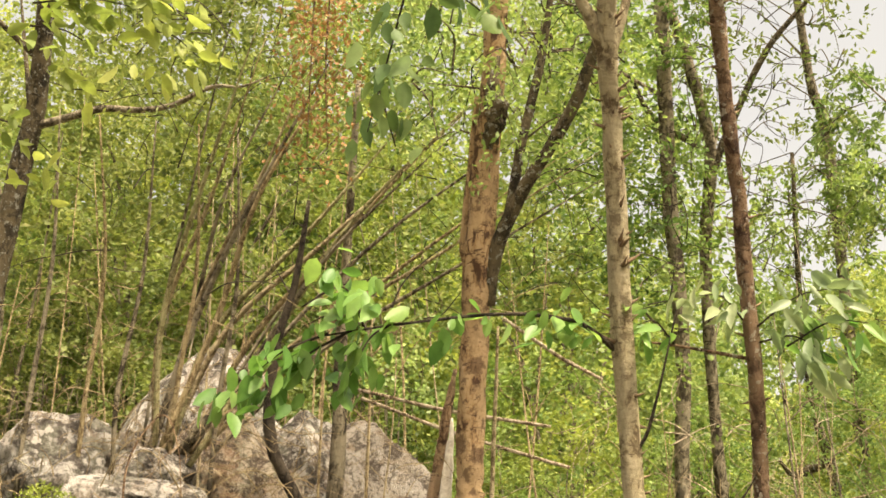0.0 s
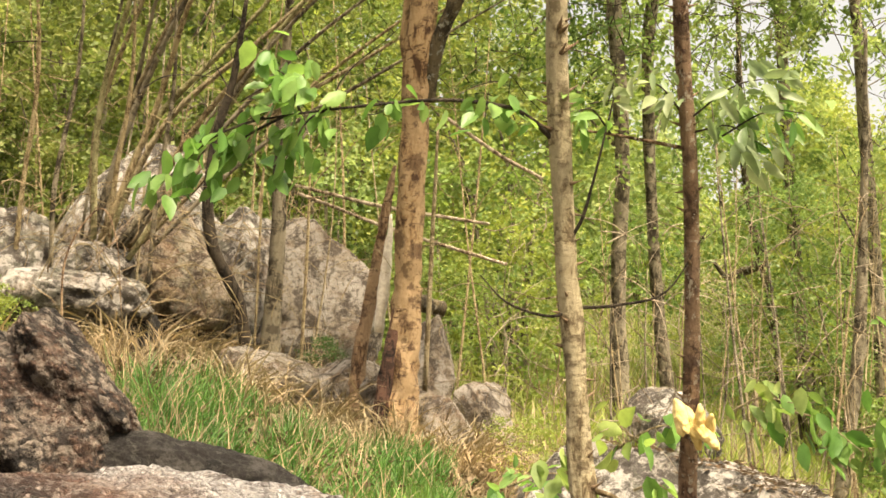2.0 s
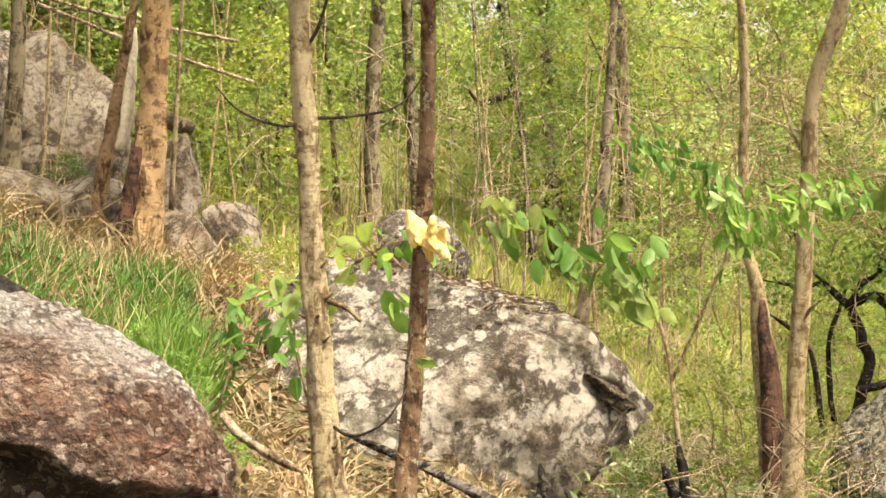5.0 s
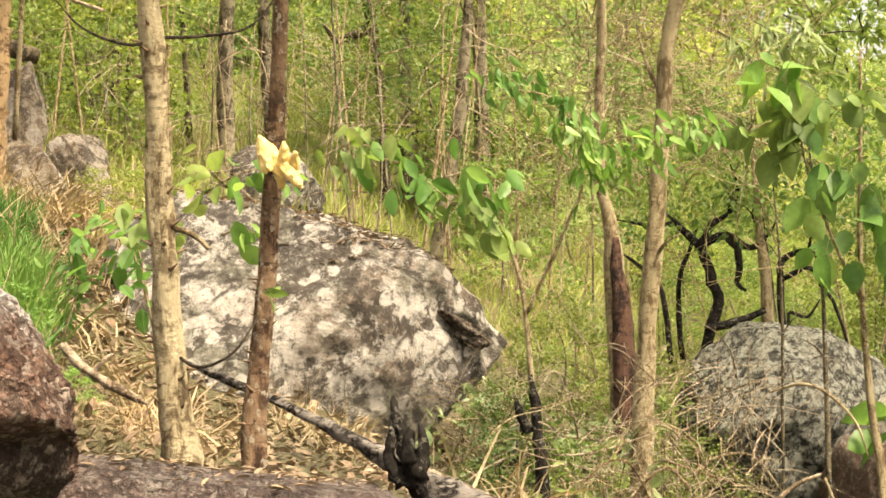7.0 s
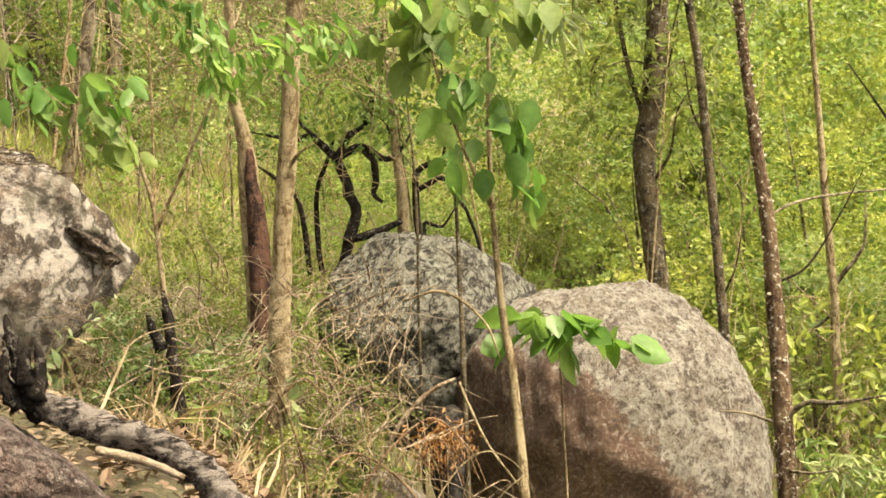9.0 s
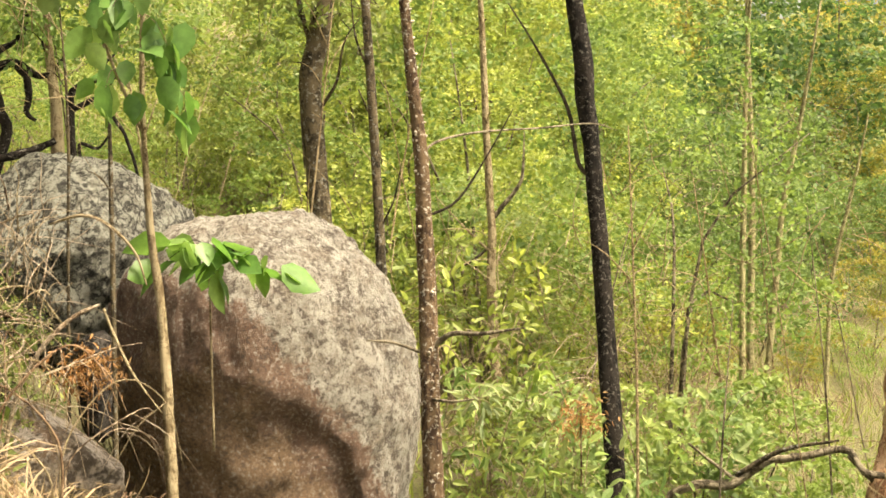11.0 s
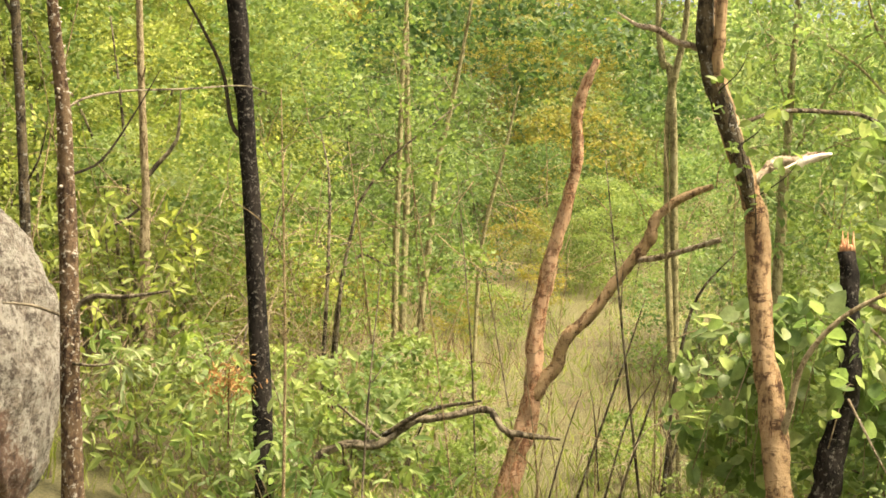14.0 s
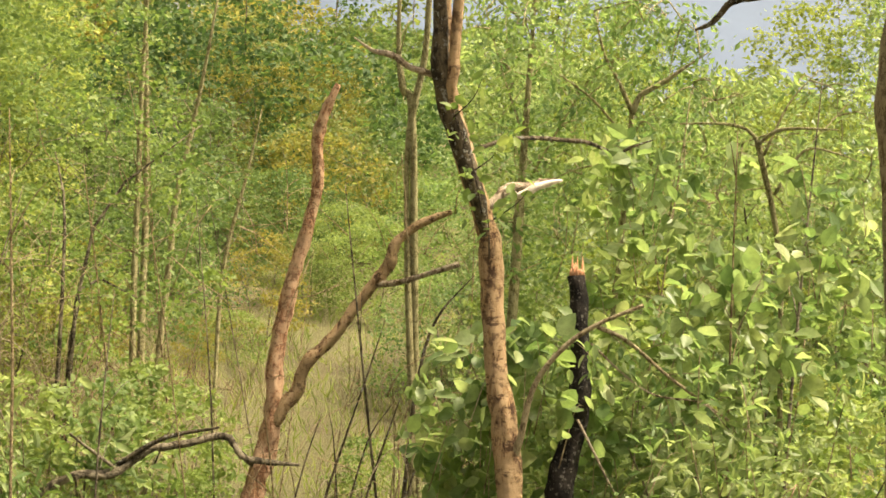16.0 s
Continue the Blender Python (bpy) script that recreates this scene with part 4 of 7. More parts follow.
for i, (a0, e0, a1, e1, k) in enumerate(((11.9, 17.6, 15.6, 19.0, 30), (12.2, 17.2, 14.8, 16.5, 26), (11.8, 17.8, 10.0, 19.0, 22), (9.0, 17.2, 7.6, 18.0, 16), (13.2, 17.0, 16.6, 17.6, 22))):
    spray("leafy_twig", [spot(a0, e0, 5.1), spot((a0 + a1) / 2, (e0 + e1) / 2 + 0.5, 5.05), spot(a1, e1, 5.0)], dark_tree, LEAF_PALE if i < 3 else LEAF_BROAD, 0.095, k, 30 + i, droop=0.8, narrow=0.36, radius=0.004)
spray("leafy_twig", [spot(11.5, 2.0, 5.04), spot(11.6, 1.9, 5.02), spot(11.75, 1.7, 5.0)], dark_tree, LEAF_LIME, 0.07, 3, 48, droop=0.3, narrow=0.6, spread=0.15, radius=0.003)
# withered yellow husk wrapped round the sapling
husk = thing("dry_husk", "withered yellow dry husk caught on the thorny sapling", "husk", spot(11.8, 6.2, 5.02))
rngh = random.Random(3)
for k in range(9):
    bm = bmesh.new()
    at = spot(11.40 + 0.13 * k + rngh.uniform(-0.1, 0.1), 6.75 + rngh.uniform(-0.2, 0.2) - 0.07 * k, 5.02 + rngh.uniform(-0.02, 0.02))
    turn = Euler((rngh.uniform(-0.4, 0.4), -0.08 * k - rngh.uniform(0, 0.2), rngh.uniform(-1, 1))).to_matrix().to_4x4()
    bmesh.ops.create_icosphere(bm, subdivisions=3, radius=1.0, matrix=Matrix.Translation(at) @ turn @ Matrix.Diagonal((0.020, 0.017, 0.064, 1)))
    for vert in bm.verts:
        vert.co += vert.normal * 0.007 * noise.noise(vert.co * 55)
    me = bpy.data.meshes.new("husk_lobe")
    bm.to_mesh(me)
    bm.free()
    me.materials.append(HUSK)
    put("husk_lobe", me, husk)

# stems of the slope behind
def far_tree(label, pts, mat, seed, sides=9, twigs=3, **kw):
    t = tree("forest_tree", label, pts, mat, sides=sides, seed=seed, group="forest trees", **kw)
    r = random.Random(seed)
    path = smooth_path(polar(pts), 6)
    for k in range(twigs):
        i = r.randrange(len(path) // 3, len(path) - 1)
        a, w = Vector(path[i][:3]), float(path[i][3])
        out = Vector((r.uniform(-1, 1), r.uniform(-0.5, 0.5), r.uniform(0.2, 1.0))).normalized() * w * r.uniform(7, 16)
        side = Vector((r.uniform(-0.3, 0.3), 0, r.uniform(0, 0.3))) * out.length
        put("side_branch", stem_mesh("side_branch", [(*a, w * 0.32), (*(a + out * 0.5 + side * 0.4), w * 0.22), (*(a + out + side), w * 0.08)], mat, 6, 0.08, 4, 0.3, seed + k), t)
    return t


grey_tree = far_tree("grey forest tree with loose bark behind the thorny trees", [(9.1, 9.0, 20, 0.11), (9.06, 12.4, 20, 0.10), (9.3, 17, 20, 0.10), (9.05, 22.8, 20, 0.10), (9.0, 30, 20, 0.09)], BARK_GREY, 31)
t = forked_tree = far_tree("grey forked forest tree behind the thorny trees", [(10.8, 8.6, 21, 0.10), (10.5, 12.0, 21, 0.085), (10.33, 16.5, 21, 0.08), (10.35, 20.7, 21, 0.085), (10.7, 24.0, 21, 0.09), (10.3, 26.5, 21, 0.08), (9.2, 30, 21, 0.06)], BARK_GREY, 32)
limb(t, [(10.5, 23.0, 21, 0.07), (11.5, 25.0, 21, 0.05), (13.0, 27.5, 21, 0.045), (14.5, 29, 21, 0.035), (17, 31, 21, 0.02)], BARK_DARK, seed=1)
limb(t, [(10.2, 24.5, 21, 0.05), (8.5, 25.6, 21, 0.04), (7.6, 27.2, 21, 0.03)], BARK_DARK, seed=2)
t = burl_tree = far_tree("crooked dark tree with a bulging burl", [(14.9, 8.0, 24, 0.07), (14.8, 10.5, 24, 0.065), (14.45, 12.8, 24, 0.085), (14.0, 15.0, 24, 0.06), (13.8, 18.5, 24, 0.05), (13.9, 24, 24, 0.03)], BARK_DARK, 33)
limb(t, [(14.4, 12.9, 24, 0.09), (13.8, 12.6, 24, 0.08), (13.1, 12.4, 24, 0.05), (12.6, 13.0, 24, 0.02)], BARK_DARK, "burl", seed=3)
back_tree = far_tree("grey-brown tree in the forest", [(18.6, 5.0, 22, 0.12), (18.55, 8.5, 22, 0.11), (18.5, 12.0, 22, 0.10), (18.4, 15.8, 22, 0.09), (18.3, 20, 22, 0.08), (18.1, 26, 22, 0.05)], BARK_GREY, 34)
far_tree("leaning grey-brown tree in the forest", [(16.6, 3.5, 18, 0.09), (17.0, 5.0, 18, 0.085), (17.6, 8.5, 18, 0.075), (17.9, 11.0, 18, 0.07), (18.2, 15, 18, 0.05), (18.6, 21, 18, 0.02)], BARK_GREY, 35)
sky_tree = far_tree("thin grey tree against the sky", [(15.3, 24.0, 26, 0.09), (14.9, 26.0, 26, 0.08), (14.7, 27.6, 26, 0.07), (14.4, 31, 26, 0.06)], BARK_GREY, 36)
mossy = far_tree("mossy slender sapling by the rocks", [(-3.95, 10.6, 13.4, 0.085), (-3.85, 14.2, 13.4, 0.066), (-3.9, 17.0, 13.4, 0.055), (-3.8, 21, 13.4, 0.04), (-3.6, 27, 13.4, 0.025)], BARK_GREY, 37)
far_tree("crooked blackish stem by the rocks", [(-4.9, 9.8, 12.0, 0.05), (-5.3, 11.4, 12.0, 0.048), (-6.4, 13.6, 12.0, 0.05), (-6.45, 16.6, 12.0, 0.035), (-5.8, 19.4, 12.0, 0.028), (-5.4, 22.5, 12.0, 0.015)], DARK_WOOD, 38)
t = far_tree("weathered trunk overgrown with dry creeper", [(-17.3, 16, 13, 0.11), (-16.9, 21, 13, 0.10), (-16.4, 25, 13, 0.085), (-16.5, 30, 13, 0.07), (-16.7, 36, 13, 0.06)], BARK_DARK, 39)
limb(t, [(-16.5, 24.2, 13, 0.04), (-15.2, 24.7, 12.9, 0.034), (-13.8, 25.2, 12.8, 0.03), (-12.4, 25.3, 12.75, 0.027), (-11.1, 25.6, 12.7, 0.024), (-9.6, 26.4, 12.6, 0.018), (-8.4, 26.5, 12.55, 0.013), (-7.2, 27.0, 12.5, 0.006)], BARK_GREY, seed=5)
slim = far_tree("smooth slender tree beside the dead hollow stump", [(24.55, -2.8, 8.6, 0.062), (24.7, 0.5, 8.6, 0.052), (25.08, 4.6, 8.6, 0.05), (25.4, 8.5, 8.6, 0.045), (25.75, 12.0, 8.6, 0.043), (26.85, 15.0, 8.6, 0.04), (28.0, 19, 8.6, 0.03)], BARK_SLIM, 40, twigs=0, sides=14)
hollow = far_tree("dead stem with a charred hollow", [(23.85, -2.8, 9.6, 0.078), (23.7, 0.54, 9.6, 0.07), (23.58, 3.39, 9.6, 0.062), (23.42, 5.23, 9.6, 0.042), (23.12, 6.66, 9.6, 0.032), (23.08, 9.7, 9.6, 0.03), (23.23, 12.7, 9.6, 0.028), (23.0, 20, 9.6, 0.018)], BARK_SLIM, 41, sides=12)
limb(hollow, [(23.97, -3.2, 9.53, 0.078), (23.88, 0.4, 9.535, 0.070), (23.76, 2.6, 9.54, 0.052), (23.6, 4.6, 9.555, 0.020)], BARK_BURNT, "charred_hollow", seed=6)
thick = far_tree("dark straight tree behind the rounded boulder", [(38.0, -1.5, 16, 0.115), (37.85, 1.0, 16, 0.108), (37.65, 4.2, 16, 0.112), (38.1, 6.8, 16, 0.115), (38.35, 9.8, 16, 0.11), (38.6, 14, 16, 0.09)], BARK_DARK, 42, sides=12, twigs=0)
limb(thick, [(38.0, 3.4, 16, 0.02), (38.6, 4.4, 15.9, 0.016), (38.9, 5.8, 15.8, 0.010), (39.6, 6.8, 15.8, 0.004)], BARK_DARK, seed=6)
limb(thick, [(37.7, 5.6, 16, 0.03), (37.2, 7.5, 16, 0.026), (36.8, 10.2, 16, 0.022), (36.4, 13, 16, 0.012)], BARK_DARK, seed=7)
limb(slim, [(24.95, 3.6, 8.6, 0.014), (25.5, 4.3, 8.5, 0.009), (26.0, 4.6, 8.45, 0.003)], BARK_SLIM, "twig", seed=30)
limb(slim, [(25.5, 9.4, 8.6, 0.016), (24.9, 10.6, 8.6, 0.011), (24.5, 12.2, 8.6, 0.005)], BARK_SLIM, "twig", seed=31)
thin = far_tree("thin dark-brown stem behind the boulder", [(40.5, -6.0, 14, 0.055), (40.25, -3.2, 14, 0.05), (40.05, 1.5, 14, 0.042), (39.75, 7.0, 14, 0.04), (39.45, 9.6, 14, 0.038), (39.2, 14, 14, 0.03)], BARK_DARK, 43, twigs=0)
limb(thin, [(40.2, -1.0, 14, 0.012), (40.7, 0.0, 13.9, 0.009), (41.0, 1.4, 13.9, 0.004)], BARK_DARK, "twig", seed=32)
limb(thin, [(39.9, 4.6, 14, 0.014), (39.4, 5.8, 14, 0.010), (39.2, 7.6, 14, 0.004)], BARK_DARK, "twig", seed=33)
speck = far_tree("thorny brown stem speckled with pale lichen", [(42.2, -8.5, 10.6, 0.066), (42.1, -4.5, 10.6, 0.062), (41.9, 1.2, 10.6, 0.05), (41.5, 5.2, 10.6, 0.036), (41.2, 9.1, 10.6, 0.033), (41.0, 13, 10.6, 0.028)], BARK_SPECK, 44, sides=12)
thorns(speck, [(42.2, -8.5, 10.6, 0.066), (42.1, -4.5, 10.6, 0.062), (41.9, 1.2, 10.6, 0.05), (41.5, 5.2, 10.6, 0.036), (41.2, 9.1, 10.6, 0.033)], 90, 6, 0.62, KNOB_MESH)
limb(speck, [(42.1, -5.6, 10.6, 0.02), (42.9, -5.0, 10.5, 0.018), (44.0, -5.0, 10.4, 0.014), (45.6, -4.8, 10.3, 0.006)], BARK_GREY, "broken_branch", seed=8)
limb(speck, [(42.0, -5.7, 10.6, 0.012), (40.9, -5.3, 10.5, 0.01), (39.9, -5.2, 10.4, 0.005)], BARK_GREY, "broken_branch", seed=9)
limb(speck, [(41.85, 1.45, 10.6, 0.009), (42.6, 1.95, 10.7, 0.009), (44.0, 2.25, 11.0, 0.008), (46.0, 2.4, 11.6, 0.007), (47.9, 2.6, 12.6, 0.006), (48.8, 2.35, 12.8, 0.003)], BARK_GREY, "twig", seed=10)
limb(speck, [(42.0, -0.8, 10.6, 0.010), (43.2, -0.2, 10.6, 0.009), (44.4, 1.6, 10.6, 0.006), (45.2, 3.0, 10.6, 0.003)], DARK_WOOD, "twig", seed=11)
black = far_tree("charred black tree stem with pale specks", [(48.75, -12.5, 14, 0.095), (48.6, -9.8, 14, 0.09), (48.25, -4.0, 14, 0.082), (47.9, 0.9, 14, 0.075), (47.7, 3.0, 14, 0.08), (47.4, 6.0, 14, 0.078), (46.9, 9.5, 14, 0.06)], BARK_CHAR, 45, twigs=0, sides=14, rough=0.12)
limb(black, [(47.95, 0.6, 14, 0.025), (47.35, 1.3, 14, 0.02), (47.0, 3.2, 14, 0.017), (46.0, 5.2, 14, 0.012), (44.9, 7.0, 14, 0.006)], DARK_WOOD, "branch", seed=12)
rust = tree("broken_forked_tree", "rusty forked tree, peeled and broken off", [(57.1, -12.5, 17, 0.125), (57.5, -10.9, 17, 0.115), (57.97, -9.34, 17, 0.11), (58.24, -7.94, 17, 0.10), (58.2, -6.3, 17, 0.085), (58.47, -4.7, 17, 0.08), (58.84, -3.07, 17, 0.075), (59.22, -1.6, 17, 0.07), (59.63, 0.2, 17, 0.06), (59.6, 2.0, 17, 0.058), (59.93, 3.06, 17, 0.05), (60.3, 3.9, 17, 0.03)], BARK_RUST, sides=14, seed=46, rough=0.22)
limb(rust, [(58.1, -8.6, 17, 0.066), (58.45, -8.0, 16.95, 0.07), (59.04, -7.1, 16.95, 0.072), (59.42, -6.1, 16.9, 0.07), (60.32, -5.2, 16.9, 0.058), (61.1, -4.1, 16.9, 0.055), (61.7, -3.3, 16.9, 0.06), (62.26, -2.6, 16.9, 0.066), (62.5, -1.8, 16.9, 0.055), (63.3, -1.1, 16.9, 0.045), (64.5, -0.6, 16.9, 0.03)], BARK_TAN, seed=13, sides=12, rough=0.22)
limb(rust, [(61.7, -3.3, 16.9, 0.04), (62.6, -3.2, 16.8, 0.035), (63.6, -2.9, 16.7, 0.03), (64.8, -2.5, 16.6, 0.03)], BARK_PALE, "broken_branch", seed=14)
limb(rust, [(57.7, -9.9, 17, 0.04), (57.2, -9.5, 16.9, 0.035), (56.7, -9.0, 16.8, 0.02)], BARK_DARK, "broken_branch", seed=15)
right = tree("split_trunk_tree", "buff tree with a dark split upper trunk", [(67.2, -11.2, 12, 0.10), (66.9, -8.5, 12, 0.10), (66.45, -5.5, 12, 0.085), (66.25, -2.2, 12, 0.09), (65.9, -0.8, 12, 0.075), (65.15, 1.5, 12, 0.075), (64.45, 4.0, 12, 0.075), (64.35, 6.5, 12, 0.065), (64.2, 10, 12, 0.05)], BARK_TAN, sides=14, seed=47, rough=0.14)
limb(right, [(66.05, -1.6, 11.95, 0.03), (65.7, -0.2, 11.93, 0.062), (65.15, 1.4, 11.93, 0.072), (64.6, 3.0, 11.93, 0.074), (64.3, 4.6, 11.93, 0.07), (64.25, 6.7, 11.94, 0.05), (64.15, 9.8, 11.96, 0.04)], BARK_DARK, "charred_strip", seed=16)
limb(right, [(64.45, 3.85, 12, 0.03), (63.9, 4.15, 11.96, 0.026), (63.2, 4.35, 11.93, 0.024), (62.6, 4.75, 11.9, 0.026), (61.9, 4.9, 11.9, 0.016), (61.2, 5.35, 11.9, 0.005)], BARK_PALE, "broken_limb", seed=17)
limb(right, [(64.7, 2.6, 11.9, 0.03), (64.75, 4.0, 11.88, 0.045), (64.8, 5.0, 11.88, 0.042), (64.9, 6.8, 11.9, 0.04), (65.0, 10, 11.9, 0.03)], BARK_TAN, seed=25)
limb(right, [(67.1, -9.8, 12, 0.04), (67.5, -8.6, 11.9, 0.027), (68.0, -6.7, 11.85, 0.021), (69.5, -5.0, 11.8, 0.018), (71.9, -3.8, 11.8, 0.011)], BARK_SLIM, seed=18)
stub = tree("broken_stub", "snapped charred stub with a splintered red top", [(68.6, -12.0, 12.3, 0.10), (68.95, -10.2, 12.3, 0.10), (69.45, -7.4, 12.3, 0.085), (69.45, -5.0, 12.3, 0.07), (69.3, -2.9, 12.3, 0.068)], BARK_CHAR, sides=14, seed=48, rough=0.2)
for k in range(9):
    a = k * 0.7
    p = spot(69.3, -2.95, 12.3) + Vector((math.cos(a), math.sin(a), 0)) * 0.045
    v, f = [], []
    tube(v, f, [(*p, 0.018), (*(p + Vector((0, 0, 0.05))), 0.012), (*(p + Vector((0.005, 0, 0.06 + 0.05 * (k % 3)))), 0.002)], 5, 0.2, 0, k)
    put("splinter", mesh_from("splinter", v, f, SPLINTER), stub, "fresh red-brown splintered wood")
far_tree("pole-straight olive stem in the valley", [(63.25, -11.5, 18, 0.045), (63.2, -8.0, 18, 0.043), (62.95, -3.9, 18, 0.042), (62.78, 1.2, 18, 0.03), (63.0, 3.2, 18, 0.042), (63.35, 5.0, 18, 0.036), (63.5, 8.0, 18, 0.03)], BARK_OLIVE, 49)
far_tree("forked olive stem in the valley", [(62.95, 2.6, 18, 0.045), (62.6, 3.8, 18, 0.045), (62.4, 5.2, 18, 0.03), (62.4, 8, 18, 0.02)], BARK_OLIVE, 50)
edge = far_tree("grey weathered tree trunk in the valley", [(80.75, -9, 11, 0.11), (80.45, -3, 11, 0.10), (80.1, 1.5, 11, 0.095), (79.95, 3.6, 11, 0.10), (80.2, 6.5, 11, 0.085), (80.6, 10, 11, 0.08)], BARK_SLIM, 51, twigs=0, sides=12)
t = far_tree("buff forked stem over young growth", [(44.03, -11.7, 18, 0.075), (44.4, -9.2, 18, 0.07), (44.27, -7.1, 18, 0.062), (44.05, -3.0, 18, 0.055), (44.09, -1.2, 18, 0.05), (43.94, 2.25, 18, 0.042), (43.8, 6.3, 18, 0.035), (43.6, 12, 18, 0.02)], BARK_SLIM, 52)
limb(t, [(44.08, -0.6, 18, 0.03), (44.6, 0.0, 18, 0.028), (45.1, 0.64, 18, 0.022), (45.24, 1.2, 18, 0.018), (45.3, 2.6, 18, 0.006)], BARK_GREY, seed=1)
limb(t, [(43.99, -1.6, 18, 0.018), (43.2, -2.2, 17.9, 0.014), (41.8, -2.75, 17.8, 0.008)], DARK_WOOD, "twig", seed=2)
for i, pts in enumerate(([(53.0, -7.5, 20, 0.042), (53.02, -3.0, 20, 0.04), (53.09, -0.1, 20, 0.036), (53.2, 4.2, 20, 0.028), (53.4, 8, 20, 0.015)], [(53.25, -8, 20.3, 0.05), (53.29, -5.4, 20.3, 0.047), (53.38, -0.1, 20.3, 0.042), (53.3, 4.2, 20.3, 0.034), (53.2, 9, 20.3, 0.016)], [(53.7, -8, 20.6, 0.045), (54.19, -2.95, 20.6, 0.042), (54.47, -0.1, 20.6, 0.038), (55.14, 3.2, 20.6, 0.028), (55.8, 7, 20.6, 0.012)], [(55.9, -8, 21, 0.03), (56.1, -3, 21, 0.028), (56.9, 0.6, 21, 0.02), (57.4, 3, 21, 0.01)])):
    far_tree("slim olive-grey stem among the valley bushes", pts, BARK_OLIVE, 300 + i, sides=8, twigs=5)


# twisted dark shrub on the grey boulder
tw = thing("twisted_shrub", "twisted blackish shrub with small grey-green leaves, on a boulder", "shrub", spot(28.0, 0.6, 13.2))
def crooked(parent, start, way, steps, seg, radius, seed, fork=2):
    """A gnarled branch that changes its way at every joint, and forks."""
    r = random.Random(seed)
    p, q = Vector(start), Vector(way).normalized()
    pts = [(*p, radius)]
    for k in range(steps):
        q = (q + Vector((r.uniform(-1.0, 1.0), r.uniform(-0.5, 0.5), r.uniform(-0.45, 0.65))) * 0.8).normalized()
        p = p + q * seg * r.uniform(0.6, 1.3)
        w = radius * (1 - 0.8 * (k + 1) / steps)
        pts.append((*p, w))
        if fork and k >= 1 and r.random() < 0.55:
            crooked(parent, p, q + Vector((r.uniform(-1, 1), r.uniform(-0.4, 0.4), r.uniform(0, 0.8))), max(2, steps - k), seg * 0.8, w * 0.7, seed * 7 + k + 1, fork - 1)
    put("branch", stem_mesh("branch", pts, BARK_CHAR, 7, 0.14, 3, 0.5, seed), parent)


for i, pts in enumerate((
    [(26.67, 0.6, 13.0, 0.050), (27.16, 2.45, 13.0, 0.044), (26.97, 3.34, 13.0, 0.042), (26.54, 4.39, 13.0, 0.040), (25.79, 5.27, 13.0, 0.028), (24.98, 5.18, 13.0, 0.020), (24.25, 5.35, 13.0, 0.014), (23.5, 5.5, 13.0, 0.006)],
    [(26.54, 4.39, 13.0, 0.036), (27.47, 4.87, 13.0, 0.034), (28.34, 4.39, 13.0, 0.026), (28.94, 4.73, 13.0, 0.014), (29.3, 5.4, 13.0, 0.006)],
    [(27.47, 4.87, 13.0, 0.032), (27.96, 4.19, 13.0, 0.030), (27.85, 3.16, 13.0, 0.024), (28.2, 2.85, 13.0, 0.012)],
    [(26.7, 1.5, 12.95, 0.030), (27.94, 1.76, 12.95, 0.034), (28.84, 2.16, 12.95, 0.024)],
    [(25.9, 0.4, 13.1, 0.024), (25.78, 2.95, 13.1, 0.020), (26.11, 4.11, 13.1, 0.018), (26.5, 5.2, 13.1, 0.010)],
    [(25.5, 0.2, 13.0, 0.024), (25.18, 2.82, 13.0, 0.021), (24.48, 3.73, 13.0, 0.017), (23.62, 4.34, 13.0, 0.008)],
    [(26.54, 4.39, 13.0, 0.032), (27.04, 5.25, 13.0, 0.028), (27.65, 5.67, 13.0, 0.020), (27.97, 6.5, 13.0, 0.012), (27.7, 7.4, 13.0, 0.006)],
    [(29.5, 0.8, 13.0, 0.030), (29.36, 3.39, 13.0, 0.028), (29.65, 4.04, 13.0, 0.024), (30.4, 4.23, 13.0, 0.018), (30.96, 3.62, 13.0, 0.010)],
    [(29.4, 3.2, 13.0, 0.022), (30.37, 3.64, 13.0, 0.022), (30.79, 3.04, 13.0, 0.018), (31.34, 2.13, 13.0, 0.015), (31.72, 0.6, 13.0, 0.012)],
    [(29.98, 0.6, 13.05, 0.018), (29.6, 2.0, 13.05, 0.016), (30.3, 1.88, 13.05, 0.013), (30.76, 2.5, 13.05, 0.006)],
)):
    put("branch", stem_mesh("branch", polar(pts), BARK_CHAR, 8, 0.2, 4, 1.2, 60 + i), tw)
for i, (az, el, lean) in enumerate(((25.8, 5.3, -0.4), (27.6, 5.7, 0.3), (28.9, 4.7, 0.4), (30.4, 4.2, 0.2))):
    crooked(tw, spot(az, el, 13.0), (lean, 0, 1.0), 5, 0.15, 0.014, 160 + i, 1)
limb(tw, [(28.9, 0.5, 13.0, 0.06), (28.9, 3.0, 13.0, 0.05), (28.7, 5.0, 13.0, 0.035), (28.5, 8.0, 13.0, 0.02)], BARK_SLIM, "stem", seed=71)
rng = np.random.default_rng(8)
c = np.array([spot(rng.uniform(23.4, 33), rng.uniform(5.0, 9.8), rng.uniform(12.6, 13.8)) for _ in range(110)])
p = c[rng.integers(0, 110, 3000)] + rng.normal(size=(3000, 3)) * np.array([0.15, 0.15, 0.08])
put("leaves", leaves_mesh("leaves", p, rng.normal(size=(3000, 3)) + np.array([0, 0, -0.3]), 0.075, 0.036, LEAF_LIME, rng, flat=0.45), tw)

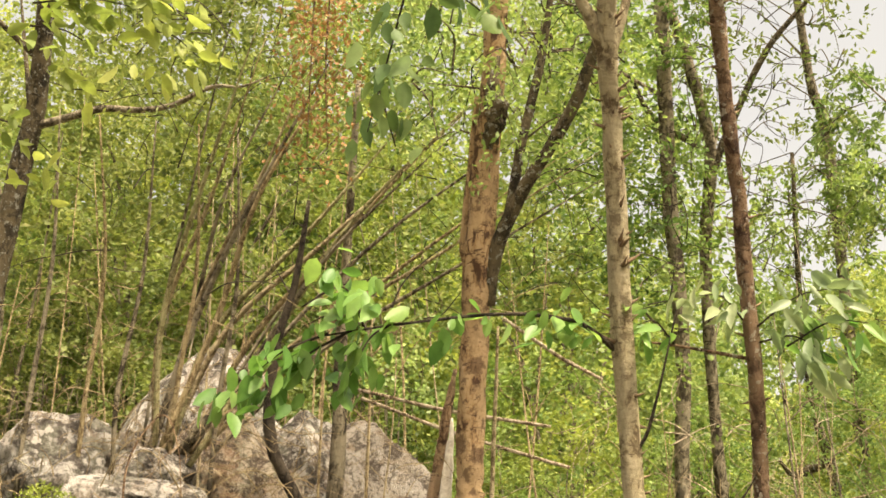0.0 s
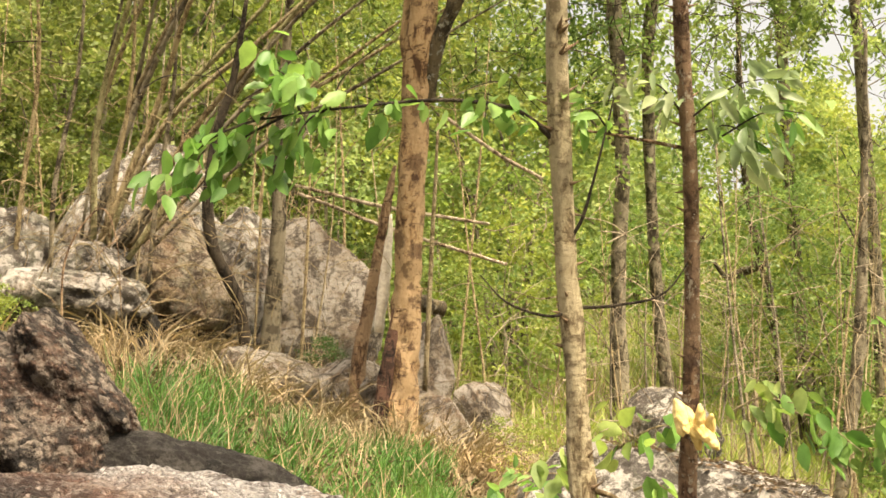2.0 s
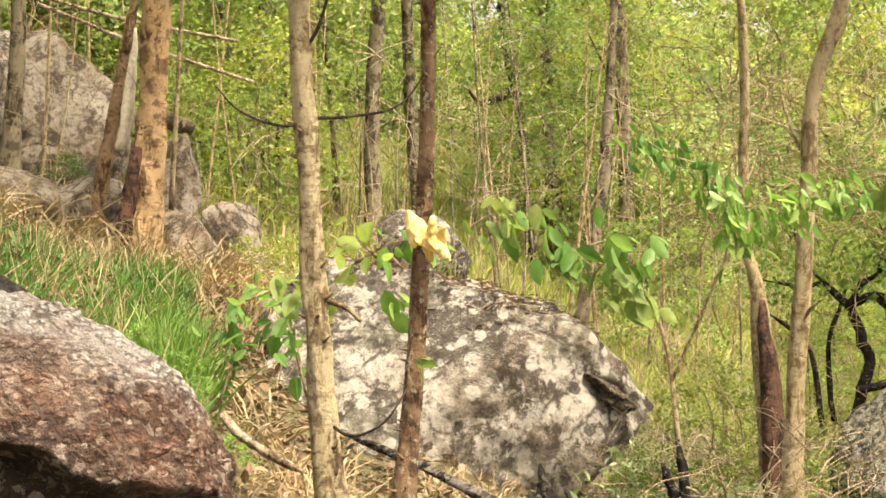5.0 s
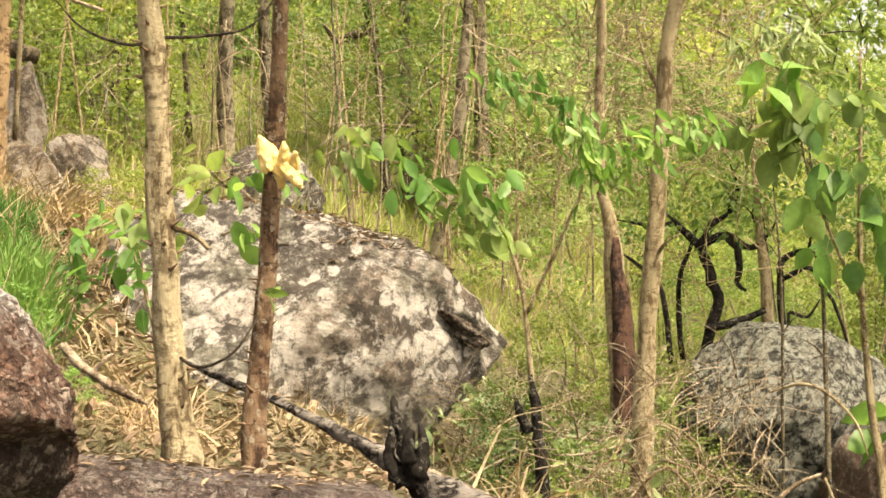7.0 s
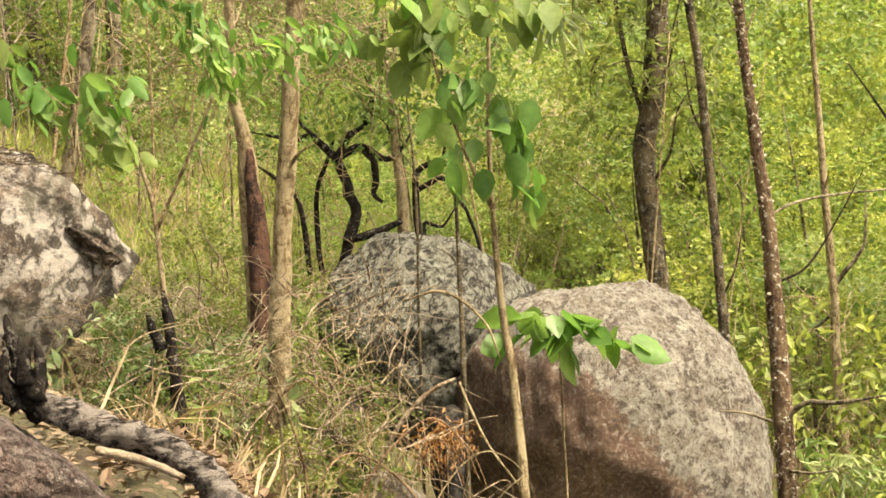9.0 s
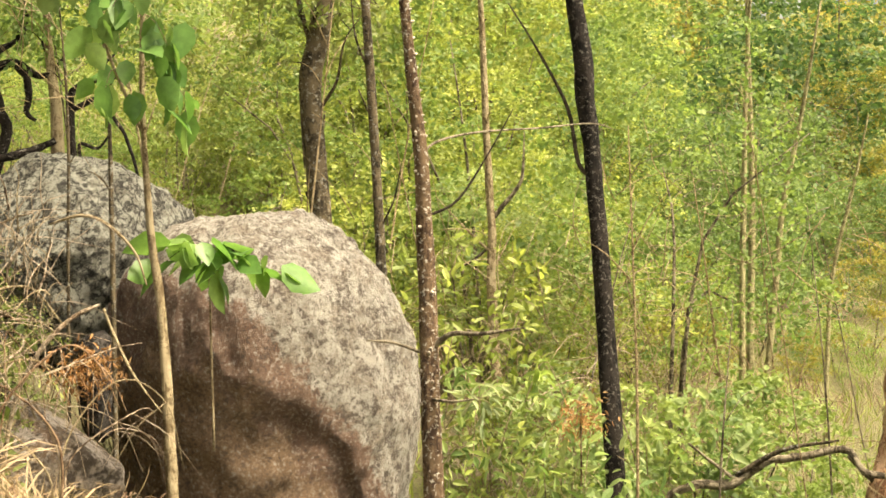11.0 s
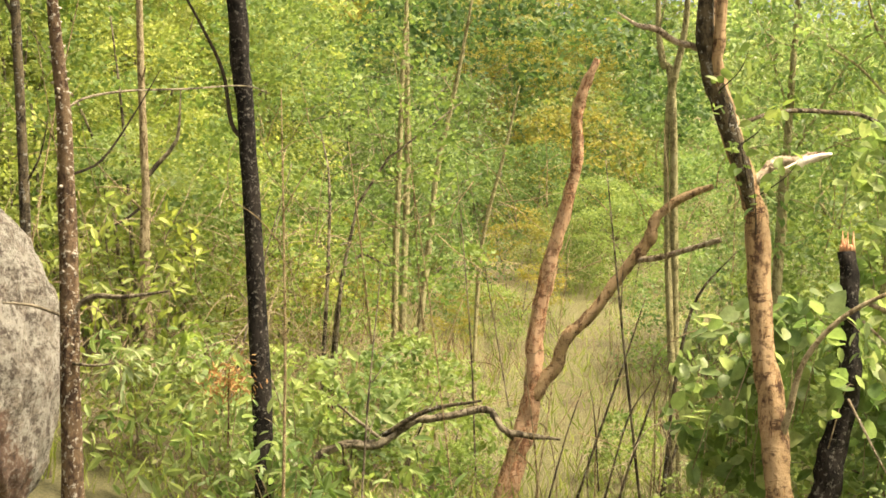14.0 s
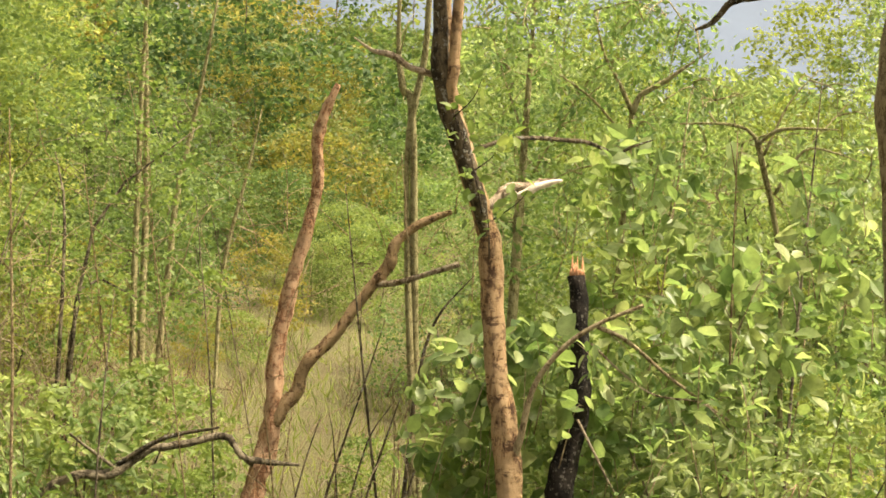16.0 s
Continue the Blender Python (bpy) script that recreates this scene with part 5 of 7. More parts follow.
limb(edge, [(79.9, 7.4, 11.05, 0.04), (78.4, 7.7, 11.3, 0.036), (76.8, 7.1, 11.5, 0.034), (75.47, 6.92, 11.6, 0.03), (74.5, 6.73, 11.7, 0.026), (73.84, 6.04, 11.8, 0.02), (73.26, 5.79, 11.9, 0.010)], BARK_DARK, "bough", seed=21, rough=0.15)
# dead limbs of the split trunk, caught in the leaves
limb(right, [(66.1, -0.6, 12, 0.035), (66.8, 0.15, 12.2, 0.04), (67.5, 0.2, 12.3, 0.042), (68.0, 0.35, 12.4, 0.035), (68.45, 0.5, 12.4, 0.014)], BARK_PALE, "broken_limb", seed=23, rough=0.25)
limb(right, [(65.2, 1.3, 12, 0.018), (66.8, 1.9, 12.3, 0.016), (68.9, 1.92, 12.8, 0.018), (69.7, 1.8, 13.0, 0.017), (70.5, 1.5, 13.1, 0.014), (71.1, 1.75, 13.2, 0.011), (71.8, 2.0, 13.2, 0.005)], BARK_DARK, "broken_limb", seed=24, rough=0.2)


# airy leafy trees closing the valley
def airy_crown(t, ends, window, clumps, leaves, size, mat, seed, bark, narrow=0.42, reach=0.45):
    """Loose drooping sprays of small leaves with gaps, on fine twigs from the boughs."""
    rng = np.random.default_rng(seed)
    a0, a1, e0, e1, d0, d1 = window
    at, way = [], []
    for _ in range(clumps):
        c = spot(rng.uniform(a0, a1), e0 + (e1 - e0) * rng.random() ** 0.9, rng.uniform(d0, d1))
        near = min(ends, key=lambda q: (q - c).length)
        if rng.random() < reach and (near - c).length < 2.2:
            m = near.lerp(c, 0.5) + Vector(rng.normal(size=3)) * 0.08 + Vector((0, 0, 0.1))
            put("twig", stem_mesh("twig", [(*near, 0.010), (*m, 0.007), (*c, 0.003)], bark, 4, 0.05, 3, 0.3, len(at)), t)
            ends = ends + [c]
        go = Vector((rng.normal(), rng.normal(), -0.25 + 0.3 * rng.normal())).normalized()
        long = rng.uniform(0.25, 0.6)
        for k in range(max(6, int(leaves / clumps))):
            f = rng.uniform(-0.5, 1.0)
            at.append(c + go * long * f - Vector((0, 0, 0.25 * long * f * f)) + Vector(rng.normal(size=3)) * 0.05)
            way.append(go * 0.6 + Vector(rng.normal(size=3)) * 0.7 + Vector((0, 0, -0.3)))
    ln = size * rng.uniform(0.6, 1.3, len(at))
    put("foliage", leaves_mesh("foliage", at, way, ln, ln * narrow, mat, rng, flat=0.55), t)


def airy_tree(label, stem, boughs, window, clumps, leaves, size, mat, seed, bark=BARK_GREY, narrow=0.42):
    """A slight tree with long boughs and an airy crown."""
    t = tree("airy_tree", label, stem, bark, sides=10, seed=seed, group="airy trees", rough=0.12)
    ends = []
    for i, b in enumerate(boughs):
        limb(t, [(p, q, d, 0.7 * r) for p, q, d, r in b], bark, "bough", 7, seed + i, 0.14)
        ends += [Vector(q[:3]) for q in smooth_path(polar(b), 3)]
    airy_crown(t, ends, window, clumps, leaves, size, mat, seed, bark, narrow)
    return t


airy_tree("airy tree with pale leaves and dark forked boughs", [(70.2, -7, 15.8, 0.028), (70.7, -1, 15.5, 0.026), (70.95, 3.1, 15.1, 0.025)], [[(70.95, 3.0, 15.1, 0.045), (71.24, 3.66, 15.1, 0.042), (71.92, 4.06, 15.1, 0.036), (72.7, 4.6, 15.1, 0.022), (73.6, 5.2, 15.1, 0.008)], [(70.94, 3.1, 15.1, 0.035), (70.43, 4.14, 15.1, 0.03), (69.9, 5.13, 15.1, 0.02), (69.5, 6.6, 15.0, 0.008)], [(70.9, 2.0, 15.1, 0.02), (69.4, 3.6, 15.0, 0.016), (68.0, 4.6, 14.9, 0.008), (67.0, 6.0, 14.8, 0.004)]], (66.0, 73.6, -2.5, 7.2, 14.4, 17.4), 150, 4200, 0.09, LEAF_FRESH, 401, BARK_OLIVE)
airy_tree("wide airy tree with dead horizontal boughs", [(76.4, -8, 15.4, 0.028), (76.2, -2, 15.2, 0.026), (75.4, 2.0, 14.9, 0.03)], [[(75.4, 1.8, 14.9, 0.03), (75.2, 2.3, 14.9, 0.026), (74.42, 2.65, 14.9, 0.022), (72.65, 2.66, 14.9, 0.012)], [(75.4, 2.0, 14.9, 0.028), (76.2, 2.5, 14.8, 0.024), (78.1, 2.5, 14.6, 0.012)], [(76.0, 0.2, 14.8, 0.022), (76.96, 1.75, 14.8, 0.018), (78.1, 1.67, 14.7, 0.014), (78.8, 1.4, 14.6, 0.006)], [(75.6, 1.6, 14.9, 0.02), (76.4, 3.4, 15.0, 0.014), (77.4, 4.6, 15.1, 0.006)]], (71.6, 80.0, -3.0, 4.4, 14.9, 18.4), 150, 4200, 0.095, LEAF_FRESH, 402, BARK_OLIVE)
airy_tree("airy young tree with feathery leaves", [(66.6, -9, 16, 0.06), (66.9, -2, 16, 0.05), (67.2, 4, 16, 0.03), (67.4, 8, 16, 0.012)], [[(67.0, 0, 16, 0.02), (68.4, 2.6, 15.9, 0.014), (69.6, 4.6, 15.8, 0.006)], [(67.1, 2.0, 16, 0.02), (66.2, 4.6, 16, 0.012), (65.6, 6.6, 16, 0.006)]], (64.6, 71.0, 0.0, 8.0, 15.4, 17.4), 60, 2000, 0.09, LEAF_LIME, 403, BARK_OLIVE, narrow=0.3)

# airy crowns of the tall trees against the sky
def on_line(*pts):
    return [spot(*pts[0]).lerp(spot(*pts[1]), k / 8) for k in range(9)]


airy_crown(grey_tree, on_line((9.1, 20, 20), (9.0, 30, 20)), (3.5, 11.0, 19, 31.5, 19, 21.5), 170, 6400, 0.10, LEAF_LIME, 411, BARK_DARK, reach=0.5)
airy_crown(forked_tree, on_line((10.4, 22, 21), (16.5, 30.6, 21)), (8.5, 16.5, 20.5, 31.5, 20, 22.5), 120, 2800, 0.10, LEAF_OLIVE, 412, BARK_DARK, reach=0.8)
airy_crown(sky_tree, on_line((15.2, 24, 26), (14.4, 31, 26)), (15.0, 19.5, 20, 26.6, 25, 28), 70, 3600, 0.14, LEAF_GREEN, 413, BARK_DARK, reach=0.5)
airy_crown(burl_tree, on_line((14.4, 13, 24), (13.9, 24, 24)), (11.5, 17.0, 13.5, 23.5, 23, 28), 110, 3600, 0.12, LEAF_LIME, 416, BARK_DARK, reach=0.5)
airy_crown(back_tree, on_line((18.5, 12, 22), (18.1, 26, 22)), (15.5, 22.0, 11.0, 24.0, 21, 26), 150, 4200, 0.11, LEAF_LIME, 417, BARK_DARK, reach=0.5)
airy_crown(tan_tree, on_line((2.1, 27, 11.3), (5.2, 29.5, 11.2)), (-1.5, 8.0, 24.5, 32, 10.6, 12.6), 100, 3000, 0.06, LEAF_LIME, 414, BARK_DARK, reach=0.8)

stick = thing("dead_branch", "pale barkless dead branch lying beside the front boulder", "branch", spot(6.0, -1.4, 4.9))
limb(stick, [(4.5, 0.0, 5.0, 0.012), (5.0, -0.6, 4.95, 0.016), (5.7, -1.1, 4.9, 0.014), (6.5, -1.6, 4.88, 0.015), (7.5, -2.1, 4.85, 0.006)], BARK_PALE, "stem", 8, 61, 0.3)
limb(stick, [(5.6, -1.0, 4.9, 0.009), (6.0, -0.5, 4.9, 0.006), (6.3, -0.3, 4.9, 0.002)], BARK_PALE, "twig", 6, 62, 0.2)

limb(right, [(70.1, -4.7, 11.8, 0.018), (71.2, -5.2, 11.8, 0.016), (72.7, -6.4, 11.8, 0.013), (74.8, -7.8, 11.8, 0.009), (76.5, -8.6, 11.8, 0.004)], BARK_SLIM, "bough", 7, 71)
for i, (a0, e0, a1, e1) in enumerate(((70.6, -5.0, 71.8, -6.4), (71.6, -5.5, 73.4, -5.4), (72.6, -6.3, 74.6, -6.6), (73.8, -7.2, 76.0, -7.2), (74.6, -7.7, 75.4, -9.0), (69.4, -5.3, 70.2, -6.4), (71.0, -4.2, 72.8, -4.2))):
    spray("leafy_twig", [spot(a0, e0, 11.8), spot((a0 + a1) / 2, (e0 + e1) / 2 + 0.2, 11.75), spot(a1, e1, 11.7)], right, LEAF_FRESH, 0.11, 24, 820 + i, twig=BARK_SLIM, droop=0.6, narrow=0.45, spread=0.7, radius=0.004)
airy_crown(thick, on_line((38.3, 9, 16), (38.6, 14, 16)), (29.0, 37.5, 10.5, 14.6, 15.0, 18.5), 70, 2600, 0.12, LEAF_LIME, 418, BARK_DARK, reach=0.7)
airy_crown(thick, on_line((37.7, 3, 16), (38.5, 12, 16)), (35.4, 40.6, 4.5, 11.5, 14.8, 17.0), 46, 1500, 0.11, LEAF_OLIVE, 415, BARK_DARK, reach=0.7)

# ---- undergrowth ----
def shrub_meshes(seed, height, width, clumps, leaves, leaf_len, narrow=0.62, fine=False, low=0.08, stems=3):
    """Branchwork and leaves of one shrub at the origin: leaves sit in loose, layered clumps with gaps."""
    rng = np.random.default_rng(seed)
    cs = []
    while len(cs) < clumps:
        h = rng.uniform(low, 1.0)
        reach = 0.5 * width * math.sin(math.pi * min(0.97, 0.22 + 0.72 * h)) ** 0.7
        a, r = rng.uniform(0, 2 * math.pi), reach * rng.uniform(0.25, 1.0) ** 0.6
        cs.append((r * math.cos(a), r * math.sin(a), h * height))
    cs = np.array(cs)
    paths = []
    for k in range(stems):
        e = cs[rng.integers(0, clumps)]
        b = rng.normal(size=3) * 0.03 * width
        b[2] = -0.15
        m = b * 0.5 + e * 0.5 + np.array([0, 0, 0.12 * height]) + rng.normal(size=3) * 0.06 * width
        m[:2] *= 0.7
        r = 0.007 + 0.004 * height
        paths.append([(*b, r), (*m, r * 0.6), (*e, r * 0.2)])
    pick = rng.integers(0, clumps, leaves)
    size = rng.uniform(0.6, 1.5, clumps)[pick][:, None]
    p = cs[pick] + rng.normal(size=(leaves, 3)) * np.array([0.10, 0.10, 0.045]) * size * (0.35 + 0.3 * width)
    p[:, 2] = np.maximum(p[:, 2], 0.03)
    way = rng.normal(size=(leaves, 3)) * np.array([1, 1, 0.6]) + np.array([0, 0, -0.3])
    ln = leaf_len * rng.uniform(0.55, 1.3, leaves)
    return ([join_tubes("stem", [q], BARK_GREY, 5, 3) for q in paths], leaves_mesh("foliage", p, way, ln, ln * narrow, LEAF_LIME, rng, LEAF_FULL if fine else LEAF_QUAD, flat=0.5))


def shrub_kind(name, label, seed, *args, **kw):
    s, l = shrub_meshes(seed, *args, **kw)
    t = thing(name, label, "shrub", Vector((0, 0, -400)))
    for n, me in [("stem", m) for m in s] + [("foliage", l)]:
        ob = new(n, me)
        ob.parent = t
    return t


KINDS = [
    shrub_kind("bush", "leafy green bush on the slope", 101, 1.8, 2.0, 70, 2900, 0.060),
    shrub_kind("bush", "loose leafy bush on the slope", 102, 2.4, 2.2, 90, 3200, 0.064),
    shrub_kind("young_tree", "slender leafy young tree in the forest", 103, 4.2, 2.8, 130, 4800, 0.068, low=0.2),
    shrub_kind("young_tree", "tall thin leafy tree in the forest", 104, 6.0, 3.2, 150, 5600, 0.072, low=0.25),
    shrub_kind("bush", "feathery bush with narrow leaves", 105, 2.2, 2.4, 90, 3400, 0.072, narrow=0.25),
    shrub_kind("bush", "low broad-leaved bush of the slope", 106, 1.5, 1.8, 70, 1250, 0.082, narrow=0.6, fine=True, stems=4),
    shrub_kind("thicket", "dense round thicket of small leaves", 107, 2.6, 4.0, 180, 6000, 0.080),
    shrub_kind("thicket", "broad rounded thicket on the far slope", 108, 2.6, 4.0, 150, 3600, 0.10, stems=3),
    shrub_kind("young_tree", "leafy tree on the far slope", 109, 4.2, 2.8, 100, 2800, 0.09, low=0.2, stems=3),
]


def grow(kind, at, scale, mat, turn, group="undergrowth"):
    ob = copy_thing(KINDS[kind], Matrix.Translation(at) @ Matrix.Rotation(turn, 4, "Z") @ Matrix.Scale(scale, 4))
    ob["group"] = group
    for c in ob.children:
        if c.data.name.startswith("foliage"):
            c.material_slots[0].link = "OBJECT"
            c.material_slots[0].material = mat
    return ob


rnd = random.Random(12)


def tones(az, d):
    """Which leaf tones grow on which side of the slope."""
    if az < -4:
        return (LEAF_LIME, LEAF_OLIVE, LEAF_YELLOW, LEAF_OLIVE, LEAF_OLIVE)
    if az < 22:
        return (LEAF_LIME, LEAF_YELLOW, LEAF_YELLOW, LEAF_FRESH, LEAF_LIME)
    if az < 34:
        return (LEAF_OLIVE, LEAF_LIME, LEAF_LIME, LEAF_YELLOW)
    if az < 48:
        return (LEAF_LIME, LEAF_YELLOW, LEAF_YELLOW, LEAF_FRESH, LEAF_YELLOW)
    if az < 62 and d > 38:
        return (LEAF_GREEN, LEAF_GREEN, LEAF_OLIVE, LEAF_OCHRE)
    if az < 62:
        return (LEAF_GREEN, LEAF_LIME, LEAF_OLIVE, LEAF_GREEN, LEAF_GREEN, LEAF_OCHRE)
    return (LEAF_LIME, LEAF_FRESH, LEAF_FRESH, LEAF_YELLOW)


def scatter(count, az0, az1, d0, d1, kinds, s0, s1):
    for _ in range(count):
        az, d = rnd.uniform(az0, az1), d0 + (d1 - d0) * rnd.random() ** 0.8
        if (7.8 < az < 11.8 and d < 20.5) or (16.4 < az < 19.2 and d < 22.5) or (56 < az < 65.5 and d < 36) or (5.5 < az < 14 and d < 36):
            continue
        grow(rnd.choice(kinds), foot(az, d), rnd.uniform(s0, s1), rnd.choice(tones(az, d)), rnd.uniform(0, 6.28))


scatter(36, -19, 22, 15, 25, (0, 1, 1, 4), 0.8, 1.3)
scatter(26, -19, 7, 18, 32, (2, 3, 3), 0.9, 1.4)
scatter(14, -19, -2, 17, 26, (3, 3, 2), 1.1, 1.5)
scatter(8, 7, 24, 20, 34, (1, 2, 2), 0.9, 1.25)
scatter(22, 6, 26, 30, 52, (7, 8, 8), 1.2, 1.7)
scatter(6, 13, 21, 22, 32, (2, 3, 3), 1.0, 1.35)
scatter(10, 36, 44, 22, 34, (2, 3, 3), 1.1, 1.5)
scatter(40, -18, 30, 26, 48, (1, 8, 7), 1.1, 1.8)
scatter(28, 22, 44, 17, 30, (0, 1, 2, 4), 0.8, 1.3)
scatter(34, 36, 51, 18, 36, (1, 2, 2, 3), 0.9, 1.4)
scatter(46, 48, 84, 27, 48, (7, 7, 0, 1, 4), 0.9, 1.4)
scatter(30, 48, 84, 44, 75, (7, 7, 8), 1.6, 2.4)
scatter(30, 22, 56, 45, 80, (7, 8, 8), 1.8, 2.8)
scatter(22, 63, 84, 16, 27, (0, 1, 1, 4), 0.8, 1.3)
scatter(12, 64, 82, 20, 28, (2, 3, 2), 0.85, 1.1)

for i, (az, d, sc) in enumerate(((-6.0, 20, 1.5), (-2.5, 22, 1.6), (0.6, 21, 1.6), (3.4, 23, 1.7), (5.6, 21.5, 1.55), (7.6, 24, 1.6))):
    grow(3, foot(az, d), sc, (LEAF_YELLOW, LEAF_LIME, LEAF_FRESH)[i % 3], i * 2.6, "tall trees of the slope")

for i in range(12):
    grow((0, 1, 4)[i % 3], foot(rnd.uniform(4.5, 14.5), rnd.uniform(20.8, 32)), rnd.uniform(0.35, 0.7), (LEAF_YELLOW, LEAF_FRESH)[i % 2], i * 1.9)

for az, d, sc, m in ((46.0, 21, 1.0, LEAF_YELLOW), (48.5, 23, 1.0, LEAF_LIME), (44.6, 24, 1.1, LEAF_YELLOW), (51.8, 31, 1.2, LEAF_GREEN), (53.0, 28, 0.9, LEAF_GREEN), (61.5, 33, 0.8, LEAF_LIME), (56.2, 27, 0.4, LEAF_LIME), (57.6, 37, 1.0, LEAF_GREEN), (55.2, 36, 0.9, LEAF_GREEN), (59.0, 40, 0.9, LEAF_GREEN), (60.0, 36, 0.8, LEAF_LIME), (58.8, 33, 0.6, LEAF_OLIVE), (64.5, 25, 0.8, LEAF_FRESH), (68, 26, 1.1, LEAF_PALE), (72, 24, 1.1, LEAF_PALE), (76, 26, 1.2, LEAF_LIME)):
    grow(6, foot(az, d), sc, m, az * 1.7, "thickets of the valley")

for az, d, sc in ((57.2, 44, 1.15), (59.3, 46, 1.2), (55.4, 45, 1.0), (51.0, 26, 0.5)):
    grow(2, foot(az, d), sc, LEAF_OCHRE, az, "ochre young trees")

for az, d, sc, kd in ((46.4, 21.5, 0.8, 1), (48.8, 24, 0.8, 0), (57.2, 29, 0.9, 1), (51.4, 25, 0.6, 1), (55.0, 26, 0.5, 0)):
    grow(kd, foot(az, d), sc, LEAF_OCHRE, az * 2.0, "ochre bushes")


def far_woods():
    """The wooded hillsides beyond, as clumps of leaves."""
    r = np.random.default_rng(77)
    cs = []
    while len(cs) < 620:
        az, d = r.uniform(-24, 88), r.uniform(60, 150)
        g = foot(az, d)
        h = r.uniform(2.5, 6.5)
        for k in range(5):
            cs.append((g.x + r.normal() * 1.8, g.y + r.normal() * 1.8, g.z + h * r.uniform(0.2, 1.0)))
    cs = np.array(cs)
    n = 42000
    p = cs[r.integers(0, len(cs), n)] + r.normal(size=(n, 3)) * np.array([1.2, 1.2, 0.8])
    ln = r.uniform(0.3, 0.7, n)
    me = leaves_mesh("far_woods", p, r.normal(size=(n, 3)), ln, ln * 0.6, LEAF_OLIVE, r, flat=0.45)
    tagged(new("far_woods", me), "dense olive-green forest on the far hillside", "forest", kind="stuff")


far_woods()

# cane clump fanning over the rocks
cl = thing("cane_clump", "clump of leaning old canes fanning over the rocks", "bamboo", spot(-10.2, 14.0, 12.6))
rc = random.Random(5)
for i in range(17):
    lean = ((i + 0.5) / 17) ** 0.7 + rc.uniform(-0.12, 0.08)
    a0, e0 = -11.6 + 2.6 * lean + rc.uniform(-0.5, 0.5), 12.8 + rc.uniform(-0.3, 0.6)
    a1, e1 = a0 + 0.3 + 8.6 * lean ** 1.2 + rc.uniform(-0.5, 0.5), 23.5 - 3.0 * lean + rc.uniform(-0.8, 0.8)
    a2, e2 = a1 + 0.5 + 6.5 * lean, e1 + 6.5 - 2.6 * lean
    d = 12.6 + rc.uniform(-0.5, 0.6)
    r0 = rc.uniform(0.016, 0.032)
    limb(cl, [(a0, e0, d, r0), (a0 * 0.55 + a1 * 0.45 - 0.5 * lean + rc.uniform(-0.7, 0.7), e0 * 0.5 + e1 * 0.5 + rc.uniform(-0.2, 0.5), d, r0 * 0.95), (a1, e1, d - 0.2, r0 * 0.7), (a2, e2, d - 0.3, r0 * 0.12)], (BARK_GREY, CANE, BARK_OLIVE, BARK_GREY, BARK_SLIM)[i % 5], "cane", 6, seed=i)
for i in range(5):
    a0 = -15.5 + 1.7 * i + rc.uniform(-0.4, 0.4)
    limb(cl, [(a0, 11.0, 12.2, 0.02), (a0 + rc.uniform(-0.3, 0.3), 15.0, 12.2, 0.022), (a0 + rc.uniform(-0.2, 0.7), 19.5, 12.2, 0.017), (a0 + rc.uniform(-0.5, 1.4), 25.0, 12.2, 0.006)], (BARK_GREY, CANE)[i % 2], "cane", 6, seed=40 + i)
rng = np.random.default_rng(21)
p = np.array([spot(rng.uniform(-14, 4), rng.uniform(19.5, 31), rng.uniform(12, 14.5)) for _ in range(160)])
p = p[rng.integers(0, 160, 4200)] + rng.normal(size=(4200, 3)) * 0.2
put("leaves", leaves_mesh("leaves", p, rng.normal(size=(4200, 3)) + np.array([0.3, 0, -0.5]), 0.075, 0.02, LEAF_OLIVE, rng, flat=0.4), cl)

# upright thin stems over the slope
for i in range(128):
    az = rc.uniform(-17, 24) if i < 95 else rc.uniform(24, 78)
    d = rc.uniform(12.5, 22)
    g = foot(az, d)
    h = rc.uniform(1.8, 5.0)
    lean = Vector((rc.uniform(-0.12, 0.16) if i < 95 else rc.uniform(-0.3, 0.4), rc.uniform(-0.1, 0.1), 1)) * h
    r0 = rc.uniform(0.008, 0.018)
    mat = rc.choice((BARK_GREY, BARK_SLIM, CANE, CANE))
    sapling = thing("bare_sapling", "thin bare sapling stem with a few twigs", "sapling", g, "bare saplings")
    put("stem", stem_mesh("stem", [(*g, r0), (*(g + lean * 0.5 + Vector((rc.uniform(-0.1, 0.1), 0, 0))), r0 * 0.8), (*(g + lean), r0 * 0.3)], mat, 6, 0.08, 5, 0.5, i), sapling)
    for k in range(rc.randrange(2, 5)):
        s = g + lean * rc.uniform(0.4, 0.9)
        e = s + Vector((rc.uniform(-0.5, 0.5), rc.uniform(-0.3, 0.3), rc.uniform(0.2, 0.5)))
        put("twig", stem_mesh("twig", [(*s, r0 * 0.5), (*(s.lerp(e, 0.5) + Vector((0, 0, 0.05))), r0 * 0.35), (*e, r0 * 0.15)], mat, 4, 0.05, 3, 0, k), sapling)

